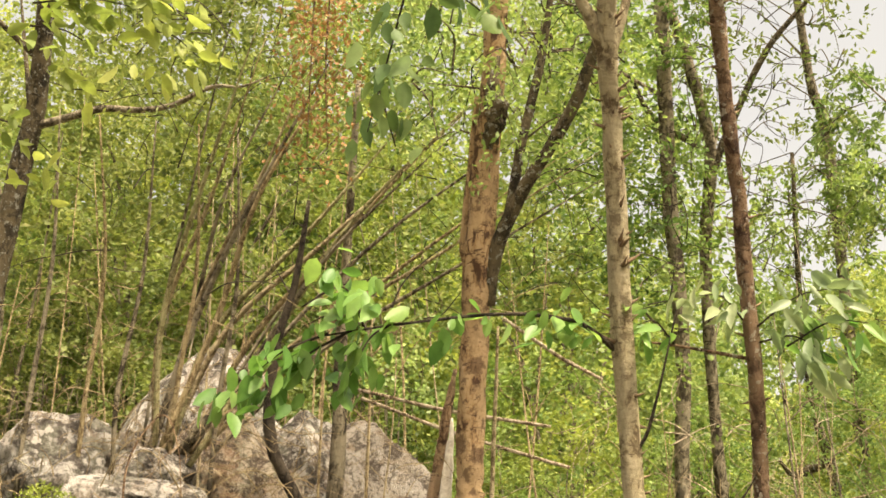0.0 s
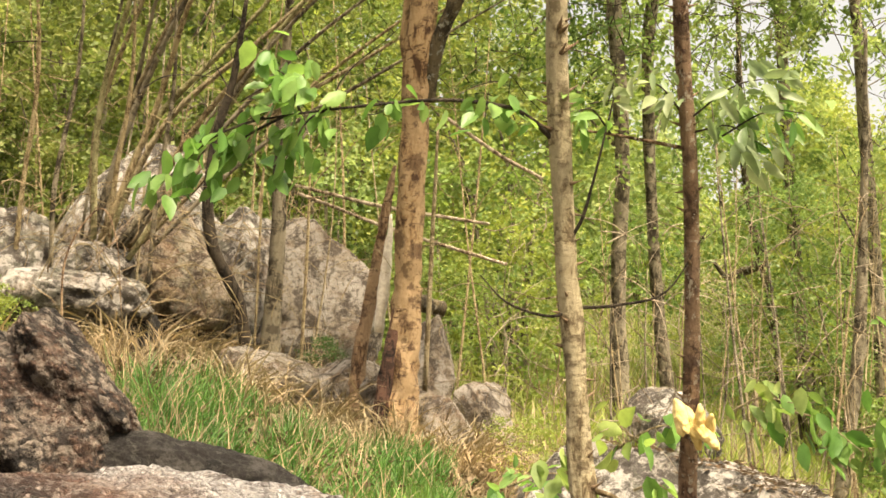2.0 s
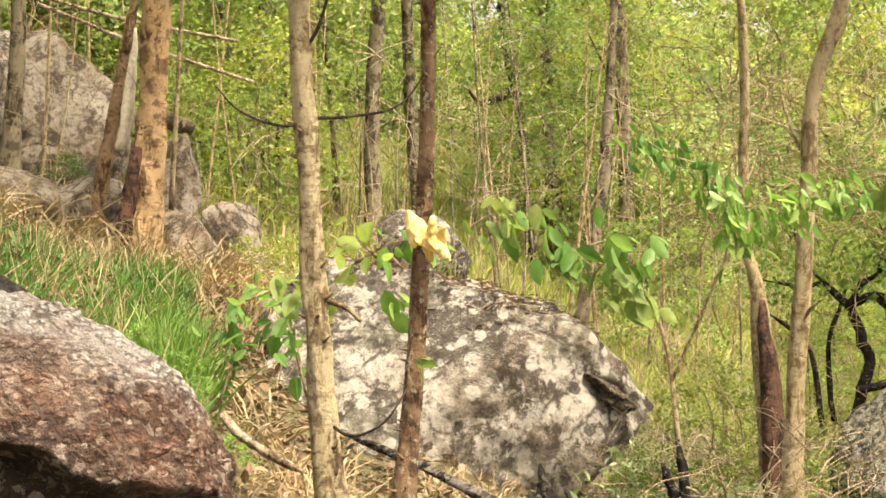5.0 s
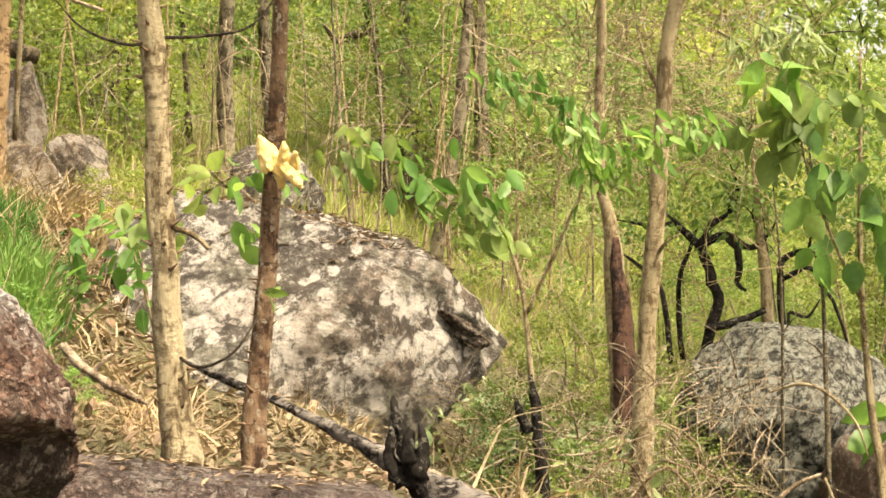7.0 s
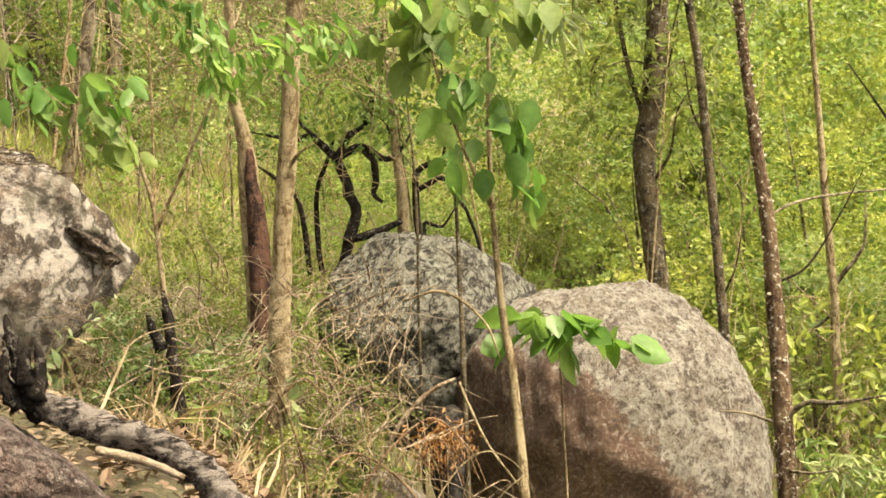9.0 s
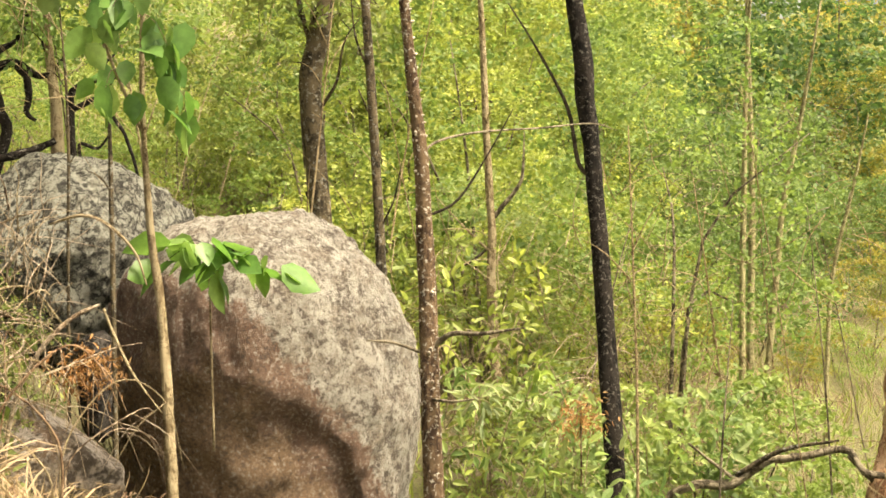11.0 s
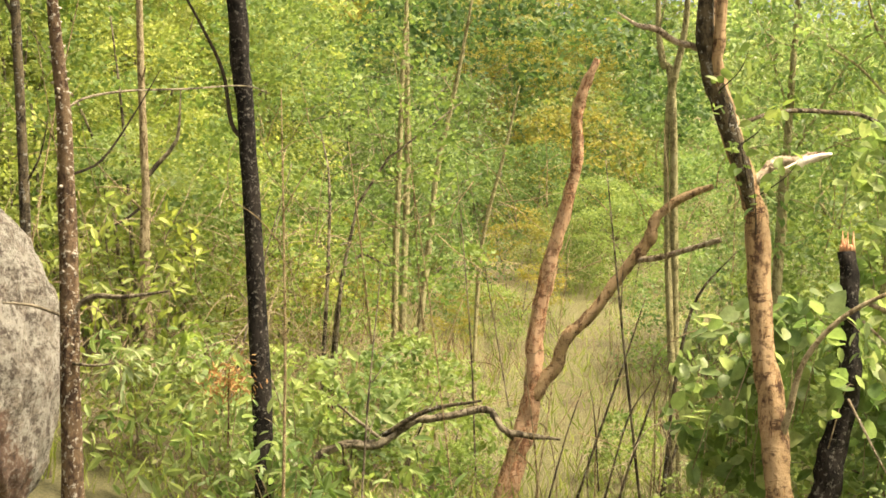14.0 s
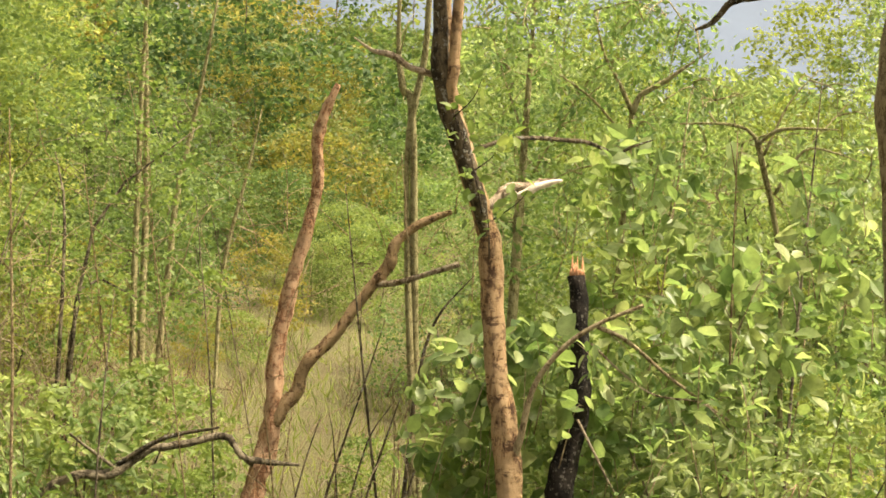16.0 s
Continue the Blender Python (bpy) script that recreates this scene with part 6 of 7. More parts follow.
# dry twining stems and twigs between the boulders and in the thickets
def tangle(label, count, az0, az1, el0, el1, d0, d1, seed, mat, length=0.8, radius=0.006):
    r = random.Random(seed)
    paths = []
    for _ in range(count):
        p = spot(r.uniform(az0, az1), r.uniform(el0, el1), r.uniform(d0, d1))
        q = Vector((r.uniform(-1, 1), r.uniform(-0.4, 0.4), r.uniform(-0.4, 1.2))).normalized()
        turn = Vector((r.uniform(-1, 1), r.uniform(-0.5, 0.5), r.uniform(-0.8, 0.5))) * 0.5
        n = length * r.uniform(0.4, 1.2) / 4
        k = radius * r.uniform(0.5, 1.3)
        pts = [(*p, k)]
        for j in range(4):
            q = (q + turn + Vector((r.uniform(-1, 1), r.uniform(-1, 1), r.uniform(-1, 1))) * 0.28).normalized()
            p = p + q * n
            pts.append((*p, k * (0.85 - 0.17 * j)))
        paths.append(pts)
    ob = new("dry_twigs", join_tubes("dry_twigs", paths, mat, 3, 3))
    tagged(ob, label, "twigs", kind="stuff")


tangle("tangle of straw-coloured dry twigs between the boulders", 320, 17, 29, -8, -1.0, 7.4, 10.5, 1, BARK_SLIM, 0.45, 0.004)
tangle("pale dry twigs crossing over the dark hollow", 340, 17.5, 29, -7.5, -0.5, 7.8, 10.2, 21, BARK_PALE, 0.6, 0.005)
tangle("hanging tangle of dry straw-coloured vines", 330, 18, 31, 3, 15, 9.5, 14, 2, CANE, 0.8, 0.005)
tangle("dry brown twigs on the rocky slope", 320, -18, 3, 9.5, 19, 11.0, 14.5, 3, CANE, 0.5, 0.005)
tangle("dark bare twigs in the tree tops", 320, -14, 14, 18, 32, 11, 18, 4, DARK_WOOD, 0.9, 0.006)
tangle("grey bare twigs behind the thorny trees", 320, 4, 24, 6, 15, 9, 18, 5, BARK_PALE, 0.7, 0.005)
tangle("dry straw-coloured twigs and bamboo leaves among the rocks", 310, -18, -5, 9.5, 15, 11.2, 12.4, 12, STRAW, 0.3, 0.004)
tangle("pale dry creeper stems hanging over the slope", 420, 22, 29, 7, 13, 9.8, 12.5, 7, BARK_SLIM, 0.7, 0.005)
tangle("grey bare brushwood among the valley bushes", 320, 50, 57, -4, 3.5, 21, 27, 8, BARK_GREY, 0.6, 0.007)
tangle("thin brown dry stalks before the young growth", 380, 41.5, 50.5, -9.5, -1.5, 15.5, 20, 14, BARK_SLIM, 1.0, 0.006)
tangle("arching dry stalks in the valley", 340, 38, 80, -11, 1, 14, 24, 6, CANE, 1.2, 0.007)

# fallen poles by the tan tree
for i, (a, b) in enumerate((((-3.4, 15.6, 12.6), (4.2, 14.3, 12.4)), ((-3.2, 15.3, 12.5), (4.9, 12.8, 12.2)), ((2.4, 18.3, 12.0), (6.2, 16.0, 12.0)))):
    p0, p1 = spot(*a), spot(*b)
    me = stem_mesh("fallen_pole", [(*p0, 0.014), (*(p0.lerp(p1, 0.5) + Vector((0, 0, -0.03))), 0.016), (*p1, 0.014)], BARK_PALE, 7, seed=i)
    tagged(new("fallen_pole", me), "pale dead pole leaning through the trees", "pole", "fallen poles")

# charred log on the slab
bl = thing("charred_log", "grey and black charred log with a burnt stub", "log", spot(20.5, -7.0, 5.0))
limb(bl, [(7.6, 0.0, 5.7, 0.006), (8.95, -0.61, 5.6, 0.010), (11.72, -1.83, 5.4, 0.014), (14.16, -3.05, 5.1, 0.020), (15.6, -3.9, 4.98, 0.028), (16.5, -4.5, 4.92, 0.036), (17.9, -5.22, 4.84, 0.040), (19.1, -5.78, 4.8, 0.043), (20.4, -6.22, 4.78, 0.044), (21.52, -6.82, 4.76, 0.046), (22.35, -7.4, 4.75, 0.043), (23.0, -8.15, 4.72, 0.040), (23.7, -8.95, 4.68, 0.040), (24.5, -10.3, 4.62, 0.036)], ASH_LOG, "log_body", 20, 3, 0.30)
for i, pts in enumerate(([(16.6, -4.2, 4.86, 0.010), (18.6, -5.0, 4.86, 0.009), (20.3, -5.75, 4.88, 0.007), (21.6, -6.5, 4.9, 0.003)], [(18.9, -6.5, 4.74, 0.013), (20.6, -7.0, 4.72, 0.014), (21.8, -7.6, 4.72, 0.010)])):
    limb(bl, pts, BARK_PALE, "bare_branch", 7, 60 + i, 0.2)
for i, pts in enumerate(([(17.3, -5.3, 4.86, 0.034), (16.81, -4.5, 4.86, 0.035), (16.35, -3.22, 4.86, 0.024), (16.12, -2.4, 4.86, 0.014), (16.02, -1.8, 4.87, 0.003)], [(16.9, -4.7, 4.84, 0.027), (17.12, -3.4, 4.84, 0.015), (16.95, -2.7, 4.85, 0.003)], [(16.4, -5.0, 4.85, 0.027), (15.9, -4.0, 4.85, 0.018), (15.98, -3.1, 4.85, 0.010), (15.9, -2.7, 4.86, 0.002)], [(16.6, -4.2, 4.82, 0.020), (16.55, -3.3, 4.82, 0.011), (16.62, -2.9, 4.82, 0.002)])):
    limb(bl, pts, BARK_CHAR, "burnt_stub", 9, 4 + i, 0.45)
stump = tree("charred_stump", "burnt-out black stump among dry twigs", [(21.05, -5.1, 8.0, 0.040), (20.9, -3.15, 8.0, 0.028), (20.75, -1.55, 8.0, 0.024), (20.6, -0.5, 8.0, 0.008)], BARK_CHAR, sides=9, seed=91, rough=0.35)
limb(stump, [(20.5, -2.6, 8.0, 0.03), (20.15, -1.7, 8.0, 0.022), (20.0, -1.2, 8.0, 0.005)], BARK_CHAR, "limb", 8, 92, 0.3)
fl = thing("fallen_log", "fallen mossy log with dead side branches", "log", foot(54, 15.5))
limb(fl, [(49.8, -11.0, 15.5, 0.03), (51.2, -10.2, 15.5, 0.04), (52.7, -10.1, 15.5, 0.045), (53.9, -9.3, 15.5, 0.04), (55.1, -9.1, 15.5, 0.036), (56.6, -8.8, 15.5, 0.034), (57.2, -9.5, 15.4, 0.03), (58.0, -9.7, 15.4, 0.026), (59.3, -9.8, 15.3, 0.014)], BARK_GREY, "log_body", 10, 5, 0.3)
limb(fl, [(52.7, -9.9, 15.5, 0.03), (54.4, -8.9, 15.4, 0.024), (56.4, -8.5, 15.3, 0.012)], BARK_DARK, "side_branch", 7, 6)
limb(fl, [(53.0, -10.1, 15.5, 0.02), (51.8, -9.2, 15.4, 0.014), (50.8, -8.4, 15.3, 0.007)], BARK_GREY, "side_branch", 7, 7)

# leafy saplings with broad leaves
sap = far_tree("slender sapling with broad drooping leaves before the boulders", [(33.0, -8.5, 9.6, 0.034), (32.75, -4.0, 9.6, 0.028), (32.4, -1.0, 9.6, 0.022), (32.2, 3.5, 9.6, 0.016), (32.3, 7.5, 9.6, 0.013), (32.4, 11, 9.6, 0.008)], BARK_SLIM, 81)
limb(sap, [(32.2, 2.2, 9.6, 0.012), (31.2, 4.6, 9.55, 0.010), (30.4, 7.2, 9.5, 0.008), (30.2, 9.5, 9.5, 0.005)], BARK_SLIM, seed=9)
for i, (a0, e0, a1, e1, k) in enumerate(((32.3, 8.5, 29.4, 9.2, 16), (32.3, 7.6, 31.0, 6.0, 14), (32.2, 6.4, 33.4, 4.6, 14), (30.6, 7.0, 28.6, 8.6, 12), (32.2, 5.0, 33.8, 3.2, 10), (31.4, 4.4, 30.9, 3.4, 8), (32.3, 9.4, 33.8, 9.0, 14), (30.4, 9.0, 29.0, 10.4, 14))):
    spray("leafy_twig", [spot(a0, e0, 9.55), spot((a0 + a1) / 2, (e0 + e1) / 2 + 0.4, 9.45), spot(a1, e1, 9.4)], sap, LEAF_BROAD if i % 3 else LEAF_LIME, 0.20, int(k * 1.25), 90 + i, twig=BARK_SLIM, droop=1.0, narrow=0.68, spread=0.35, radius=0.005)
tuft = thing("leaf_tuft", "sprig of broad fresh green leaves before the boulder", "sapling", spot(34.6, -5.0, 9.8))
limb(tuft, [(34.5, -9.0, 9.9, 0.008), (34.45, -5.0, 9.85, 0.007), (34.4, -1.9, 9.8, 0.005)], BARK_SLIM, "stem")
for i, (a1, e1, k) in enumerate(((32.7, -2.5, 5), (33.4, -1.9, 4), (35.6, -2.3, 6), (36.9, -2.9, 7), (34.7, -3.6, 5), (34.4, -2.0, 4))):
    spray("leafy_twig", [spot(34.4, -1.8, 9.8), spot((34.4 + a1) / 2, (-1.8 + e1) / 2 + 0.25, 9.75), spot(a1, e1, 9.7)], tuft, LEAF_BROAD, 0.25, k, 110 + i, droop=0.45, narrow=0.72, spread=0.12, radius=0.004)
for name, pts in (("silver", ((28.4, 10.7), (29.7, 11.0), (30.7, 11.2), (30.0, 9.6))), ("silver", ((36.2, 10.8), (37.3, 11.1), (35.0, 8.5), (38.4, 10.2)))):
    sv = thing("silvery_sprays", "feathery sprays of narrow silvery-green leaves", "branch", spot(*pts[0], 9.6))
    for i, (a, e) in enumerate(pts):
        for j in range(3):
            spray("leafy_twig", [spot(a - 1.0, e + 1.2, 9.8), spot(a - 0.3, e + 0.7, 9.7), spot(a + 0.5 * (j - 1), e - 0.2 * j, 9.6)], sv, LEAF_PALE, 0.15, 11, 500 + i * 7 + j + int(a), droop=0.5, narrow=0.2, spread=0.15, radius=0.004)
vine = thing("leafy_sprays", "long sprays of hanging green leaves between the stems", "sapling", spot(20.8, -1.0, 8.2))
limb(vine, [(20.9, -3.4, 8.2, 0.018), (20.6, -0.5, 8.2, 0.016), (20.3, 2.6, 8.2, 0.012), (19.6, 5.0, 8.2, 0.008)], BARK_SLIM, "stem", seed=4)
limb(vine, [(20.4, 1.6, 8.2, 0.010), (21.6, 4.2, 8.2, 0.008), (22.6, 6.4, 8.2, 0.006)], BARK_SLIM, "stem", seed=5)
for i, (a0, e0, a1, e1, k) in enumerate(((18.6, 10.2, 20.6, 9.6, 18), (20.2, 9.8, 22.6, 8.2, 24), (21.6, 8.6, 23.4, 6.8, 26), (23.2, 7.8, 25.4, 7.6, 22), (25.2, 8.0, 27.4, 8.2, 18), (22.4, 7.2, 23.0, 6.2, 14))):
    spray("leafy_twig", [spot(a0, e0, 8.2), spot((a0 + a1) / 2, (e0 + e1) / 2 + 0.5, 8.15), spot(a1, e1, 8.1)], vine, LEAF_BROAD, 0.095, int(k * 2.2), 130 + i, twig=BARK_SLIM, droop=1.1, narrow=0.42, spread=0.6)
low = thing("broad_leaf_sapling", "low sapling with broad lime leaves over the lichen boulder", "sapling", spot(12.6, 4.0, 7.0))
for i, (a0, e0, a1, e1, k) in enumerate(((9.0, 5.8, 12.0, 6.6, 16), (13.0, 7.0, 15.4, 7.4, 20), (14.8, 7.2, 17.8, 5.6, 26), (16.6, 6.2, 19.6, 4.4, 26), (17.6, 6.4, 20.0, 6.0, 16), (5.0, 4.4, 8.0, 4.6, 14), (9.6, 4.3, 11.2, 4.0, 8), (9.8, 6.0, 8.4, 6.4, 10))):
    spray("leafy_twig", [spot(a0, e0, 6.6), spot((a0 + a1) / 2, (e0 + e1) / 2 + 0.4, 6.55), spot(a1, e1, 6.5)], low, LEAF_LIME if i % 2 else LEAF_BROAD, 0.12, k, 150 + i, twig=BARK_SLIM, droop=0.7, narrow=0.55, spread=0.45)
top = thing("overhanging_branch", "overhanging branch with dark green leaves", "branch", spot(-4.5, 27.5, 5.2))
for i, (a0, e0, a1, e1, k, m) in enumerate(((-1.0, 33.0, -3.2, 25.0, 22, LEAF_GREEN), (-1.5, 31.5, 1.5, 29.6, 16, LEAF_GREEN), (-3.0, 27.5, -2.0, 24.6, 10, LEAF_GREEN))):
    spray("leafy_twig", [spot(a0, e0, 5.2), spot((a0 + a1) / 2, (e0 + e1) / 2, 5.2), spot(a1, e1, 5.2)], top, m, 0.10, k, 170 + i, droop=0.9, narrow=0.6, spread=0.5)
yel = thing("yellow_leafed_branch", "branch with pale yellow-green leaves", "branch", spot(-14, 27.5, 7.5))
for i, (a0, e0, a1, e1, k) in enumerate(((-17.4, 29.6, -13.0, 29.2, 22), (-17.0, 28.6, -12.5, 28.9, 22), (-17.0, 27.8, -14.2, 27.2, 18), (-13.5, 29.6, -10.6, 28.6, 20), (-12.4, 28.2, -10.2, 27.4, 12), (-18, 24.4, -15.4, 23.2, 12))):
    spray("leafy_twig", [spot(a0, e0, 7.5), spot((a0 + a1) / 2, (e0 + e1) / 2 + 0.3, 7.5), spot(a1, e1, 7.5)], yel, LEAF_YELLOW, 0.11, int(k * 2.2), 180 + i, droop=0.3, narrow=0.5, spread=1.1)
rusty = thing("dry_creeper", "hanging mass of dry rust-brown creeper leaves", "creeper", spot(-5.0, 27, 10.5))
rng = np.random.default_rng(31)
hang = np.array([spot(-5.0 + rng.normal() * 0.7, 24.2 + 7.5 * rng.random(), 10.5 + rng.normal() * 0.2) for _ in range(34)])
p = hang[rng.integers(0, 34, 1300)] + rng.normal(size=(1300, 3)) * np.array([0.09, 0.09, 0.16])
put("leaves", leaves_mesh("leaves", p, rng.normal(size=(1300, 3)) + np.array([0, 0, -0.7]), rng.uniform(0.02, 0.06, 1300), 0.022, LEAF_RED, rng, flat=0.3), rusty)
put("vines", join_tubes("vines", [[(*spot(-5.0 + k * 0.25 - 0.6, 32, 10.5), 0.008), (*spot(-5.1 + k * 0.2 - 0.5, 28, 10.5), 0.006), (*spot(-4.9 + k * 0.28 - 0.7, 24.4, 10.5), 0.004)] for k in (0, 3)], BARK_BROWN), rusty)
for az, el, d, k in ((30.0, -6.0, 11.0, 420), (47.4, -7.8, 13.2, 240)):
    t = thing("dry_leaf_bunch", "bunch of hanging dry rust-red leaves", "dry leaves", spot(az, el, d))
    p = np.array([spot(az + rng.normal() * 0.5, el + rng.normal() * 0.45, d + rng.normal() * 0.1) for _ in range(k)])
    put("leaves", leaves_mesh("leaves", p, rng.normal(size=(k, 3)) + np.array([0, 0, -0.8]), 0.055, 0.016, LEAF_RED, rng, LEAF_FULL, flat=0.3), t)
    put("stalk", join_tubes("stalk", [[(*spot(az, el - 2.5, d), 0.008), (*spot(az, el, d), 0.006), (*spot(az + 0.1, el + 0.4, d), 0.004)]], BARK_BROWN), t)

creep = thing("leafy_creeper", "small-leaved creeper round the split trunk", "creeper", spot(65.8, 0.0, 11.8))
for i, (a0, e0, a1, e1) in enumerate(((66.2, -2.4, 65.6, 0.6), (65.9, -0.8, 64.6, 3.2), (66.3, -1.0, 67.6, 0.2), (65.4, 0.6, 66.6, 1.8), (64.8, 2.6, 65.8, 4.0))):
    spray("leafy_twig", [spot(a0, e0, 11.85), spot((a0 + a1) / 2 + 0.2, (e0 + e1) / 2, 11.8), spot(a1, e1, 11.8)], creep, LEAF_LIME, 0.10, 16, 210 + i, droop=0.4, narrow=0.55, spread=0.7)

# broad-leaved bushes of the lower slope
for i, (az, d, s, m) in enumerate(((68.9, 14.2, 0.95, LEAF_FRESH), (71, 13.2, 1.2, LEAF_FRESH), (73.5, 13.2, 1.25, LEAF_FRESH), (76, 13.0, 0.9, LEAF_FRESH), (78.5, 13.8, 1.0, LEAF_LIME), (70, 15.2, 1.4, LEAF_LIME), (74, 15.4, 1.5, LEAF_LIME), (77, 15.6, 1.5, LEAF_FRESH), (64.8, 13.8, 0.6, LEAF_FRESH), (67.4, 11.2, 0.45, LEAF_LIME), (72.4, 11.2, 0.7, LEAF_FRESH),
                                  (46.5, 15, 0.9, LEAF_FRESH), (49.5, 15.6, 0.9, LEAF_LIME), (51.5, 16, 0.9, LEAF_FRESH), (53.4, 17, 1.0, LEAF_LIME), (55.0, 18, 0.9, LEAF_LIME), (44.8, 14.5, 0.8, LEAF_OLIVE), (61.5, 19, 0.6, LEAF_LIME))):
    grow(5, foot(az, d), s, m, i * 1.3, "broad-leaved bushes")
# drooping pale sprays over the fallen log and round the snapped stub
for label, boxes, d, size, narrow, seed in (("low shrub with long drooping pale leaves", ((45.0, 53.5, -10.8, -7.4, 18),), 15.9, 0.20, 0.36, 700), ("shrub with rounded pale leaves round the snapped stub", ((66.0, 74.0, -10.5, -4.4, 26), (73.0, 79.0, -8.0, -1.5, 12), (63.8, 67.2, -10.4, -5.2, 16)), 12.6, 0.17, 0.70, 760)):
    sh = thing("leafy_shrub", label, "shrub", foot(boxes[0][0] + 3, d))
    r = random.Random(seed)
    base = foot(boxes[0][0] + 3, d)
    for a0, a1, e0, e1, n in boxes:
        for k in range(n):
            tip = spot(r.uniform(a0, a1), r.uniform(e0, e1), d + r.uniform(-0.4, 0.5))
            root = tip + Vector((r.uniform(-0.5, 0.5), r.uniform(-0.2, 0.3), -r.uniform(0.4, 0.8)))
            spray("leafy_twig", [root, root.lerp(tip, 0.6) + Vector((0, 0, 0.15)), tip], sh, LEAF_FRESH, size, 16, seed + k, twig=BARK_SLIM, droop=0.3, narrow=narrow, spread=0.4, radius=0.005)
for i, (az, d, s) in enumerate(((48.6, 14.4, 0.5), (55.6, 16.4, 0.42))):
    grow(5, foot(az, d), s, LEAF_LIME, i * 2.3, "broad-leaved bushes")
# the understorey between the boulders
def loose_shrub(label, az0, az1, el0, el1, d, twigs, size, narrow, mat, seed):
    """A sprawling shrub: leaning twigs, each with its own loose row of leaves."""
    r = random.Random(seed)
    rng = np.random.default_rng(seed)
    t = thing("loose_shrub", label, "shrub", foot((az0 + az1) / 2, d), "understorey")
    for k in range(twigs):
        tip = spot(r.uniform(az0, az1), r.uniform(el0, el1), d + r.uniform(-0.5, 0.5))
        root = tip + Vector((r.uniform(-0.35, 0.35), r.uniform(-0.2, 0.2), -r.uniform(0.3, 0.6)))
        mid = root.lerp(tip, 0.6) + Vector((0, 0, 0.1))
        tw_ob = put("leafy_twig", stem_mesh("leafy_twig", [(*root, 0.006), (*mid, 0.004), (*tip, 0.002)], BARK_SLIM, 4, 0.05, 4, 0.3, seed + k), t)
        n = 16
        f = rng.uniform(0.2, 1.0, n)[:, None]
        at = (1 - f) * np.array(root) + f * np.array(tip) + rng.normal(size=(n, 3)) * size * 0.5
        way = np.array(tip - root) * 0.4 + rng.normal(size=(n, 3)) * 0.35 + np.array([0, 0, -0.1])
        ln = size * rng.uniform(0.5, 1.3, n)
        put("foliage", leaves_mesh("foliage", at, way, ln, ln * narrow, mat, rng, LEAF_FULL, flat=0.55), tw_ob)


for i, (az0, az1, el0, el1, d, n, size, narrow, mat) in enumerate((
    (16.8, 20.0, -5.0, -0.6, 8.7, 20, 0.09, 0.5, LEAF_PALE), (19.0, 22.4, -6.0, -1.6, 8.4, 20, 0.085, 0.5, LEAF_LIME), (21.6, 24.8, -6.4, -2.2, 9.0, 20, 0.10, 0.55, LEAF_PALE),
    (22.0, 25.6, -3.5, 0.5, 10.4, 16, 0.09, 0.4, LEAF_LIME), (24.6, 28.4, -8.0, -4.2, 9.4, 16, 0.09, 0.5, LEAF_OLIVE), (43.0, 46.4, -10.5, -5.6, 13.2, 16, 0.14, 0.35, LEAF_LIME),
    (45.5, 50.0, -11.0, -7.0, 13.6, 20, 0.15, 0.4, LEAF_FRESH), (50.5, 56.0, -12.5, -10.2, 14.2, 16, 0.15, 0.4, LEAF_LIME), (71.5, 79.5, -11.0, -5.5, 11.4, 30, 0.12, 0.36, LEAF_FRESH), (4.0, 7.4, 3.9, 5.2, 7.2, 5, 0.10, 0.55, LEAF_BROAD),
    (40.6, 46.0, -7.0, -1.0, 15.0, 26, 0.13, 0.42, LEAF_YELLOW), (69.5, 79.5, -4.5, 2.4, 13.6, 40, 0.17, 0.62, LEAF_FRESH), (63.6, 70.5, -10.5, -5.0, 12.9, 24, 0.15, 0.62, LEAF_FRESH),
)):
    loose_shrub(("sprawling shrub with narrow pale leaves", "sprawling leafy shrub in the thicket", "low leafy shrub among dry twigs")[i % 3], az0, az1, el0, el1, d, n, size, narrow, mat, 2000 + 50 * i)
for i, (az, d, s, m, kd) in enumerate(((19.8, 8.2, 0.30, LEAF_OLIVE, 1), (22.4, 8.8, 0.32, LEAF_LIME, 5), (26.2, 9.4, 0.34, LEAF_OLIVE, 1), (24.6, 8.2, 0.3, LEAF_OLIVE, 5), (21.2, 10.4, 0.5, LEAF_OLIVE, 1), (-14.5, 10.8, 0.35, LEAF_YELLOW, 5), (-12.0, 10.2, 0.22, LEAF_LIME, 5), (-2.0, 12.9, 0.3, LEAF_GREEN, 0), (5.5, 11.0, 0.4, LEAF_YELLOW, 0), (1.0, 7.4, 0.18, LEAF_BROAD, 5), (2.4, 7.0, 0.2, LEAF_BROAD, 5), (22.9, 9.6, 0.4, LEAF_PALE, 5), (23.6, 8.9, 0.3, LEAF_LIME, 5), (25.4, 9.9, 0.42, LEAF_LIME, 5), (26.6, 11.2, 0.5, LEAF_OLIVE, 1), (24.0, 11.6, 0.55, LEAF_OLIVE, 1), (22.4, 12.2, 0.6, LEAF_LIME, 4), (25.2, 13.4, 0.7, LEAF_YELLOW, 4), (4.5, 6.4, 0.13, LEAF_BROAD, 5), (-13.2, 11.3, 0.25, LEAF_LIME, 5))):
    grow(kd, foot(az, d), s, m, i * 2.1, "understorey")


